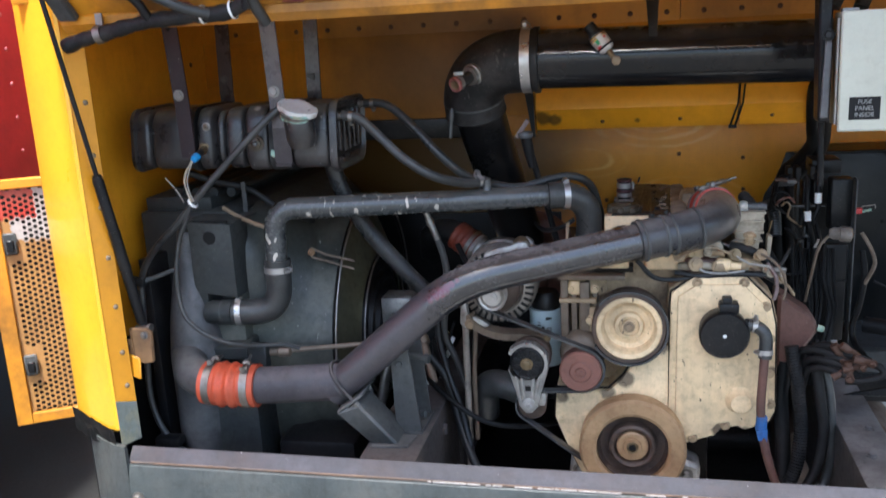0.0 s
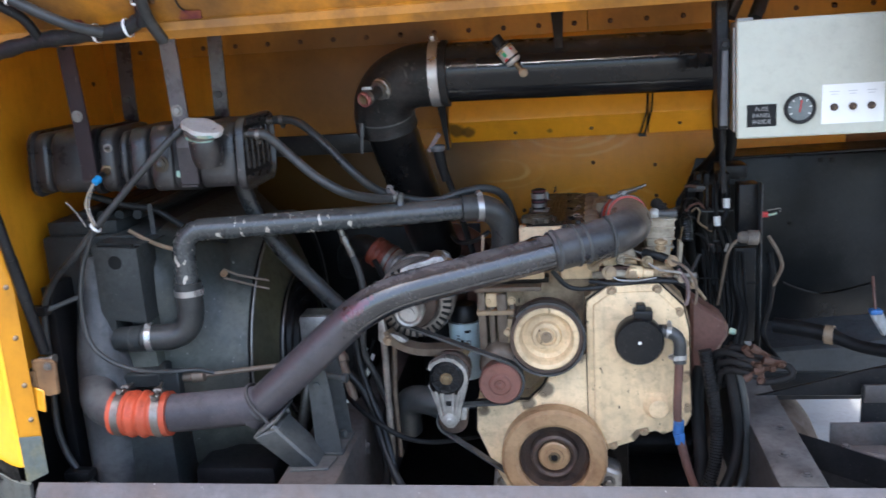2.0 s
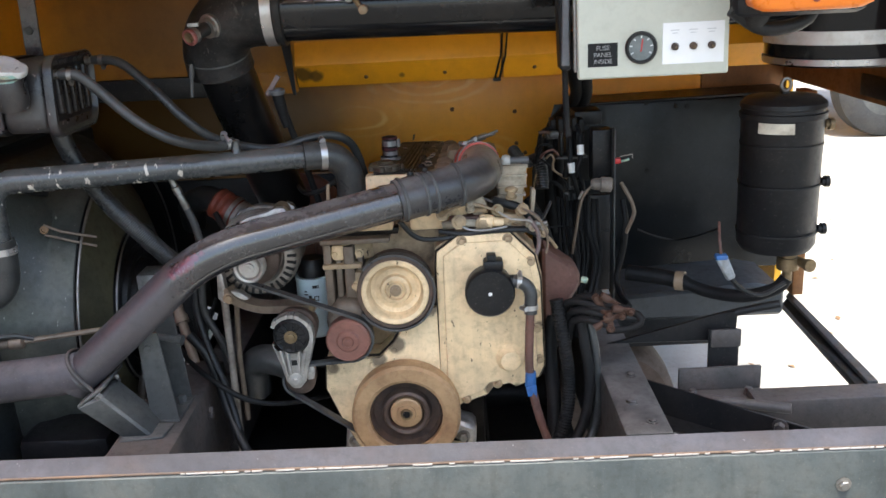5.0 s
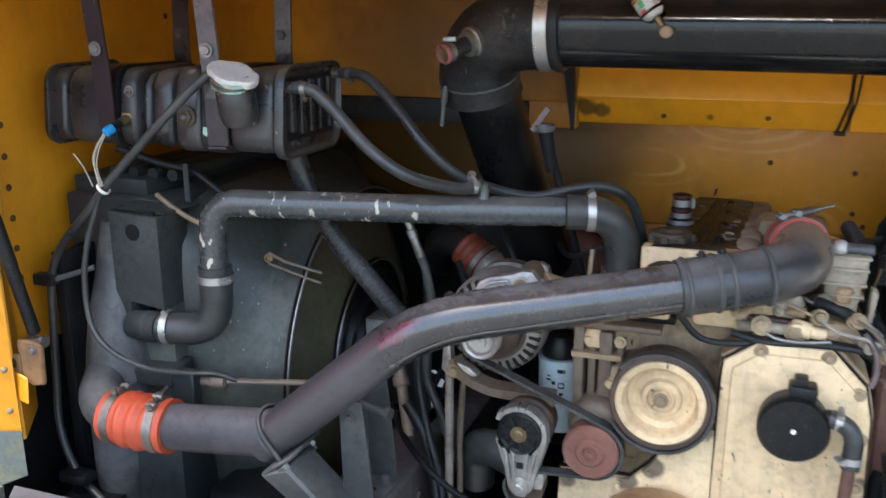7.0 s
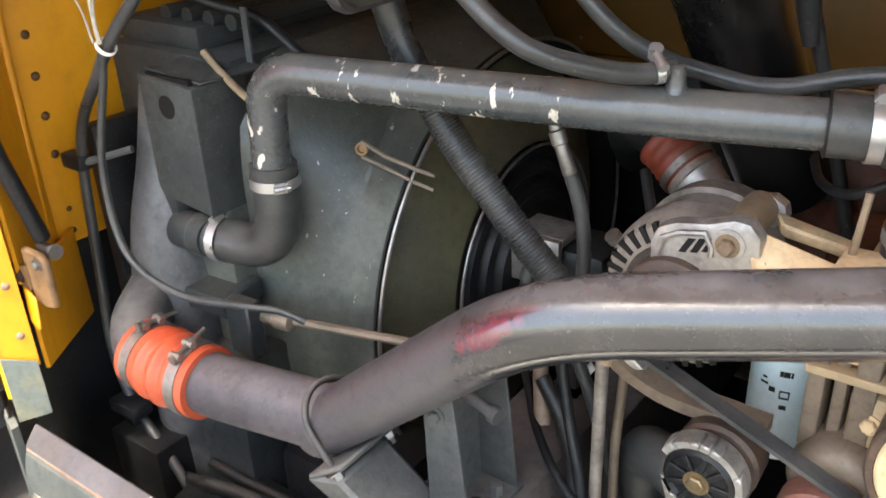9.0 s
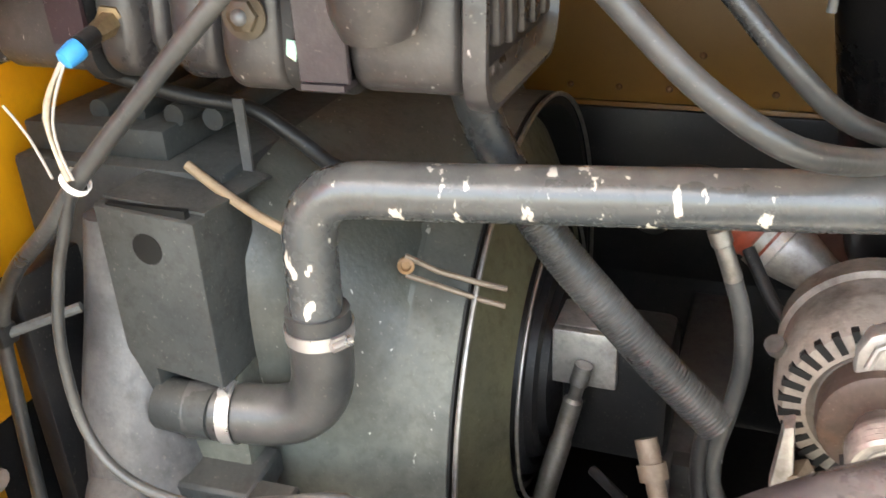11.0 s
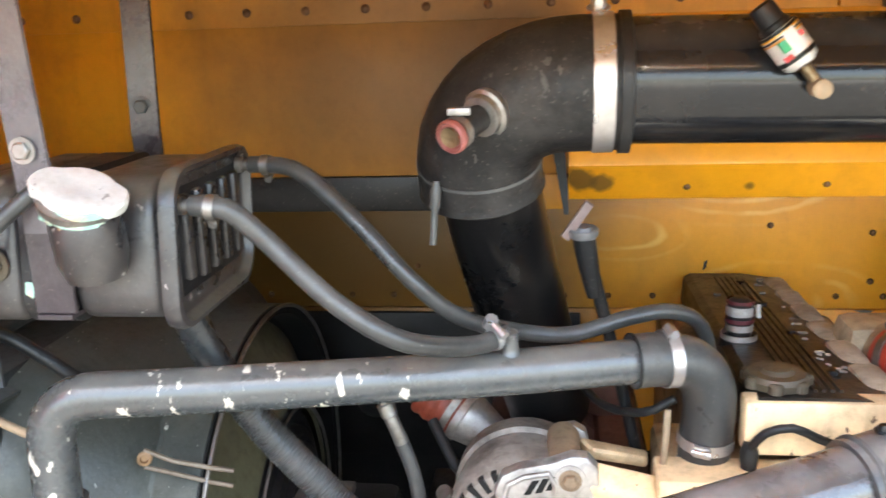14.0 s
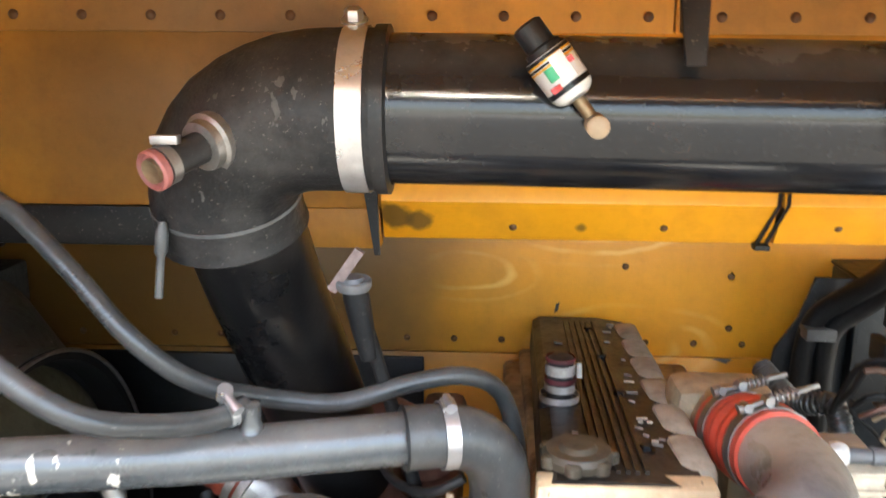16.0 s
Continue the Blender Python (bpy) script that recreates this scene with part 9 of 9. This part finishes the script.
part("back_bracket", slab(B(), [(0.86, 2.283, 0.93), (0.935, 2.283, 0.93), (0.935, 2.283, 1.25), (0.86, 2.283, 1.25)], (0, 1, 0), 0.012), M_blk, cn)
part("bottom_valve", lathe(B(), CC + Vector((0.03, -0.01, 0.0)), (0, 0, -1), [(0, 0.02), (0.02, 0.02), (0.02, 0.026), (0.05, 0.026), (0.05, 0.012), (0.08, 0.012)], 14), M_brass, cn, "dirty brass drain valve")
part("valve_tap", lathe(B(), CC + Vector((0.055, -0.02, -0.03)), (0.3, -1, 0), [(0, 0.012), (0.03, 0.012), (0.03, 0.016), (0.04, 0.016)], 10), M_brass, cn)
part("plug_body", slab(B(), [(0.725, 2.08, 0.912), (0.750, 2.08, 0.922), (0.773, 2.08, 0.868), (0.754, 2.08, 0.858)], (0, 1, 0), 0.018, 0.004), M_plug, cn, "grey cable plug")
part("plug_tip", box(B(), (0.724, 2.078, 0.912), (0.751, 2.10, 0.924), 0.003), M_bluetape, cn, "faded blue plug end")
part("plug_wire", sweep(B(), smooth_line([(0.764, 2.09, 0.862), (0.79, 2.09, 0.835), (0.84, 2.10, 0.815), (0.90, 2.12, 0.835)]), 0.006, 8), M_rub, cn)
part("plug_wire", sweep(B(), smooth_line([(0.738, 2.09, 0.920), (0.736, 2.10, 0.955), (0.742, 2.13, 0.99)]), 0.0032, 8), M_brown, cn)
ch = thing("canister_hose", (0.75, 2.3, 0.78), "dark hose below the canister with a tan clamp", "hose")
part("hose_run", sweep(B(), smooth_line([(0.58, 2.38, 0.79), (0.65, 2.345, 0.788), (0.70, 2.32, 0.782), (0.77, 2.27, 0.765), (0.84, 2.21, 0.772), (0.905, 2.185, 0.798), (0.927, 2.18, 0.826)]), lambda s: 0.021 if s < 0.36 else 0.0165, 16), M_cable, ch)
part("clamp", band(B(), (0.705, 2.317, 0.782), (1, -0.5, 0), 0.0225, 0.022, 0.003, 20), M_tan, ch)
part("hose_run", sweep(B(), smooth_line([(0.73, 2.20, 0.715), (0.80, 2.17, 0.745), (0.86, 2.15, 0.765), (0.90, 2.14, 0.775)]), 0.010, 12), M_rub, ch)
gt = thing("grey_tank", (0.85, 2.6, 0.58), "dirty grey painted tank behind the canister", "tank")
part("shell", slab(B(), [(0.60, 2.52, 0.592), (1.058, 2.52, 0.590), (1.058, 2.52, 0.672), (0.97, 2.52, 0.690), (0.60, 2.52, 0.668)], (0, 1, 0), 0.25, 0.01), M_tankgrey, gt)
part("dark_underside", box(B(), (0.57, 2.54, 0.50), (0.87, 2.76, 0.595), 0.01), M_blk, gt)
fr = thing("frame_rail", (0.52, 2.4, 0.4), "grey-black chassis frame rail with bolt heads", "chassis")
part("rail", box(B(), (0.462, 1.79, 0.36), (0.566, 3.2, 0.638), 0.010), M_rail, fr)
for x, y in ((0.53, 1.84), (0.505, 1.93), (0.53, 2.07)):
    part("bolt", hexbolt(B(), (x, y, 0.638), (0, 0, 1), 0.009, 0.006), M_rail, fr)
rl = thing("frame_rail", (-0.52, 2.4, 0.3), "grey-black chassis frame rail with bolt holes", "chassis")
part("rail", box(B(), (-0.60, 2.35, 0.30), (-0.50, 3.2, 0.56), 0.010), M_rail, rl)
hub = thing("wheel_hub", (0.60, 2.68, 0.27), "muddy brown wheel hub behind the frame rail", "hub")
part("drum", lathe(B(), (0.60, 2.62, 0.27), (0, 1, 0), [(0.0, 0.10), (0.004, 0.165), (0.03, 0.188), (0.12, 0.195), (0.22, 0.19), (0.24, 0.12)], 48), M_mud, hub, "", 40)
part("axle", sweep(B(), [(0.60, 2.75, 0.27), (0.0, 2.75, 0.27)], 0.06, 20), M_blk, hub, "black axle tube")
gp = thing("battery_bracket", (0.7, 2.15, 0.6), "black steel gusset plate and hanging bracket", "bracket")
part("gusset", slab(B(), [(0.484, 2.14, 0.690), (0.803, 2.16, 0.677), (0.808, 2.16, 0.754), (0.76, 2.16, 0.748)], (0, 1, 0), 0.008, 0.002), M_blk, gp)
part("hanger", box(B(), (0.727, 2.12, 0.58), (0.80, 2.13, 0.722), 0.002), M_blk, gp)
part("hanger_plate", box(B(), (0.73, 2.112, 0.68), (0.802, 2.12, 0.725), 0.002), M_frame, gp)
part("foot_angle", box(B(), (0.648, 2.085, 0.583), (0.845, 2.095, 0.640), 0.002), M_frame, gp)
part("foot_angle", box(B(), (0.648, 2.03, 0.575), (0.845, 2.095, 0.583), 0.002), M_frame, gp)
for x in (0.675, 0.808):
    bm = B()
    hexbolt(bm, (x, 2.06, 0.583), (0, 0, 1), 0.010, 0.016)
    part("bolt", bm, M_frame, gp)
xm = thing("cross_member", (0.8, 1.95, 0.5), "black angle-iron cross member", "chassis")
part("angle", slab(B(), [(0.56, 2.06, 0.63), (0.92, 1.80, 0.60), (0.92, 1.80, 0.53), (0.56, 2.06, 0.55)], (0.5, 0.8, 0), 0.006, 0.001), M_blk, xm)
part("angle", slab(B(), [(0.56, 2.06, 0.555), (0.92, 1.80, 0.535), (0.88, 1.785, 0.535), (0.53, 2.0, 0.555)], (0, 0, -1), 0.006, 0.001), M_blk, xm)
part("bolt", hexbolt(B(), (0.815, 1.872, 0.595), (-0.5, -0.8, 0), 0.012, 0.015), M_frame, xm)
part("channel", box(B(), (0.80, 1.98, 0.50), (1.28, 2.05, 0.60), 0.004), M_frame, xm)
part("link_rod", sweep(B(), [(0.70, 2.0, 0.60), (0.86, 1.93, 0.605)], 0.012, 12), M_frame, xm)
sr = thing("side_rail", (1.15, 2.4, 0.5), "black lower side rail along the open bay", "chassis")
part("angle", slab(B(), [(1.060, 2.055, 0.592), (1.112, 2.055, 0.590), (1.182, 2.80, 0.545), (1.160, 2.80, 0.515)], (0, 0, -1), 0.018, 0.002), M_blk, sr)
part("lip", slab(B(), [(1.085, 2.055, 0.5935), (1.112, 2.055, 0.592), (1.182, 2.80, 0.547), (1.172, 2.80, 0.535)], (0, 0, 1), 0.010, 0.001), M_grey_blk, sr)

tm = thing("battery_terminals", (0.48, 2.06, 0.79), "rusty cable lugs bunched on the frame rail", "cables")
for i, (x, y, z) in enumerate(((0.475, 2.06, 0.79), (0.50, 2.05, 0.80), (0.52, 2.045, 0.812), (0.49, 2.06, 0.825), (0.465, 2.07, 0.81), (0.478, 2.05, 0.772))):
    m = Matrix.Translation((x, y, z)) @ Matrix.Rotation(radians(-35 + 23 * i), 4, "Y") @ Matrix.Rotation(radians(25), 4, "X")
    bm = box(B(), (-0.022, -0.003, -0.008), (0.010, 0.003, 0.008), 0.003, m)
    hexbolt(bm, m @ Vector((0.002, -0.003, 0)), m.to_3x3() @ Vector((0, -1, 0)), 0.0072, 0.009)
    lathe(bm, m @ Vector((-0.018, 0, 0)), m.to_3x3() @ Vector((-1, 0, 0)), [(0, 0.0085), (0.012, 0.0095), (0.022, 0.0095)], 12)
    part("lug", bm, M_rust, tm, "rusty lug")
    part("cable", sweep(B(), smooth_line([(x, y + 0.005, z), (x - 0.04, y + 0.02, z + 0.01), (x - 0.08, y + 0.05, z), (x - 0.09, y + 0.09, z - 0.08)], 0.02), 0.009, 10), M_cable, tm)
part("cable", sweep(B(), smooth_line([(0.50, 2.08, 0.80), (0.54, 2.05, 0.80), (0.545, 2.045, 0.78), (0.51, 2.05, 0.765), (0.47, 2.06, 0.76)]), 0.009, 10), M_cable, tm)
for k, (pts, r, cg, mt) in enumerate((([(0.36, 2.12, 0.82), (0.375, 2.10, 0.72), (0.385, 2.09, 0.62), (0.375, 2.07, 0.54), (0.345, 2.05, 0.46)], 0.016, 0.04, M_cable),
                                      ([(0.41, 2.12, 0.80), (0.425, 2.10, 0.71), (0.435, 2.09, 0.61), (0.42, 2.07, 0.53), (0.38, 2.04, 0.46)], 0.013, 0.0, M_cable),
                                      ([(0.43, 2.13, 0.79), (0.45, 2.11, 0.70), (0.455, 2.1, 0.6), (0.445, 2.08, 0.5), (0.40, 2.05, 0.44)], 0.011, 0.0, M_hose),
                                      ([(0.36, 2.2, 0.75), (0.35, 2.18, 0.66), (0.355, 2.15, 0.55), (0.35, 2.1, 0.45)], 0.018, 0.0, M_cable))):
    hose("battery_cable", pts, r, mt, "thick black cable hanging beside the engine" if not cg else "ribbed black conduit hanging beside the engine", category="cable", corrugate=cg)

ac_ = thing("air_cleaner", (1.06, 2.28, 1.33), "large black air cleaner drum with pale bands", "air cleaner")
AC = Vector((1.065, 2.30, 1.325))
part("drum", lathe(B(), AC, (0, 0, 1), [(0, 0.10), (0.002, 0.165), (0.012, 0.172), (0.39, 0.172)], 56), M_blk_gloss, ac_)
part("drum_band", band(B(), AC + Vector((0, 0, 0.068)), (0, 0, 1), 0.172, 0.030, 0.003, 56), M_capsteel, ac_, "pale metal band")
part("drum_band", band(B(), AC + Vector((0, 0, 0.014)), (0, 0, 1), 0.172, 0.014, 0.004, 56), M_steel, ac_, "bright clamp ring")

lp = thing("amber_lamp", (0.79, 1.6, 1.49), "square amber turn lamp with a moulded lens", "lamp")
bm = B()
n = 48
def rsq(a, w, h, e=8.0):
    c, s = math.cos(a), math.sin(a)
    k = (abs(c / w) ** e + abs(s / h) ** e) ** (-1 / e)
    return k * c, k * s
LX, LZ, LY = 0.712, 1.588, 1.60
rows_of_rings(bm, [[(LX + x, LY + y, LZ + z) for x, z in [rsq(2 * math.pi * i / n, w, w) for i in range(n)]] for y, w in ((0.035, 0.101), (0.0, 0.103), (-0.012, 0.101), (-0.017, 0.094), (-0.0185, 0.06), (-0.019, 0.01))])
lens = part("lens", bm, M_amber, lp, "moulded amber plastic lens", 50)
part("lens_ring", lathe(B(), (LX, LY - 0.0155, LZ), (0, -1, 0), [(-0.002, 0.0875), (0.0025, 0.0855), (-0.002, 0.0835)], 56, cap=False), M_amber, lens)
bm = B()
for sg in (1, -1):
    for k in range(-24, 25):
        off = 0.0033 * k
        half = math.sqrt(max(0.0, 0.081 ** 2 - off ** 2))
        if half < 0.012:
            continue
        u, v = Vector((math.cos(radians(45 * sg)), 0, math.sin(radians(45 * sg)))), Vector((-math.sin(radians(45 * sg)), 0, math.cos(radians(45 * sg))))
        rows_of_rings(bm, [[Vector((LX, LY - 0.0178 - 0.0004 * sg, LZ)) + u * s + v * (off + w) + Vector((0, h, 0)) for w, h in ((-0.0013, 0.002), (0.0, -0.0006), (0.0013, 0.002))] for s in (-half, 0.0, half)])
part("lens_hatching", bm, M_amber_ridge, lens, "crosshatched round centre of the lens")
for a in range(0, 360, 60):
    x, z = 0.083 * math.cos(radians(a + 30)), 0.083 * math.sin(radians(a + 30))
    part("screw", lathe(B(), (LX + x, LY - 0.017, LZ + z), (0, -1, 0), [(0, 0.007), (0.002, 0.0065), (0.001, 0.003)], 12), M_orange_d, lens, "dull recessed screw")
part("housing", box(B(), (LX - 0.112, LY + 0.03, LZ - 0.112), (LX + 0.112, LY + 0.07, LZ + 0.112), 0.02), M_blk, lp, "black lamp housing")
part("bracket", box(box(B(), (LX - 0.03, LY + 0.055, LZ + 0.05), (LX + 0.03, LY + 0.065, 1.70), 0.002), (LX - 0.03, LY + 0.06, 1.692), (LX + 0.03, 1.84, 1.70)), M_blk, lp)
part("socket", lathe(B(), (LX - 0.06, LY + 0.09, LZ - 0.08), (0, 0, -1), [(0, 0.03), (0.03, 0.028), (0.05, 0.016)], 16), M_rub, lp)
part("lead", sweep(B(), smooth_line([(LX - 0.10, LY + 0.09, LZ - 0.10), (LX - 0.04, LY + 0.09, LZ - 0.135), (LX + 0.03, LY + 0.09, LZ - 0.12), (LX + 0.05, LY + 0.1, LZ - 0.06)]), 0.012, 10), M_rub, lp)

# dry leaves on the sunlit yard beside the open bay
rnd = random.Random(8)
bm = B()
for i in range(70):
    x, y, a, s = rnd.uniform(0.75, 3.4), rnd.uniform(2.3, 6.0), rnd.uniform(0, 6.28), rnd.uniform(0.012, 0.035)
    m = Matrix.Translation((x, y, GROUND + 0.004)) @ Matrix.Rotation(a, 4, "Z")
    tip = 0.3 * s * rnd.random()
    vs = [bm.verts.new(m @ Vector(p)) for p in ((-s, 0, 0), (-0.2 * s, -0.45 * s, 0.2 * s), (s, 0, tip), (-0.1 * s, 0.5 * s, 0.25 * s), (0, 0, 0.002))]
    for p, q in ((0, 1), (1, 2), (2, 3), (3, 0)):
        bm.faces.new((vs[p], vs[q], vs[4]))
solid("leaf_litter", bm, M_leaf, (1.5, 3.5, GROUND), "scattered dry brown leaves on pale concrete", "leaves", kind="stuff")
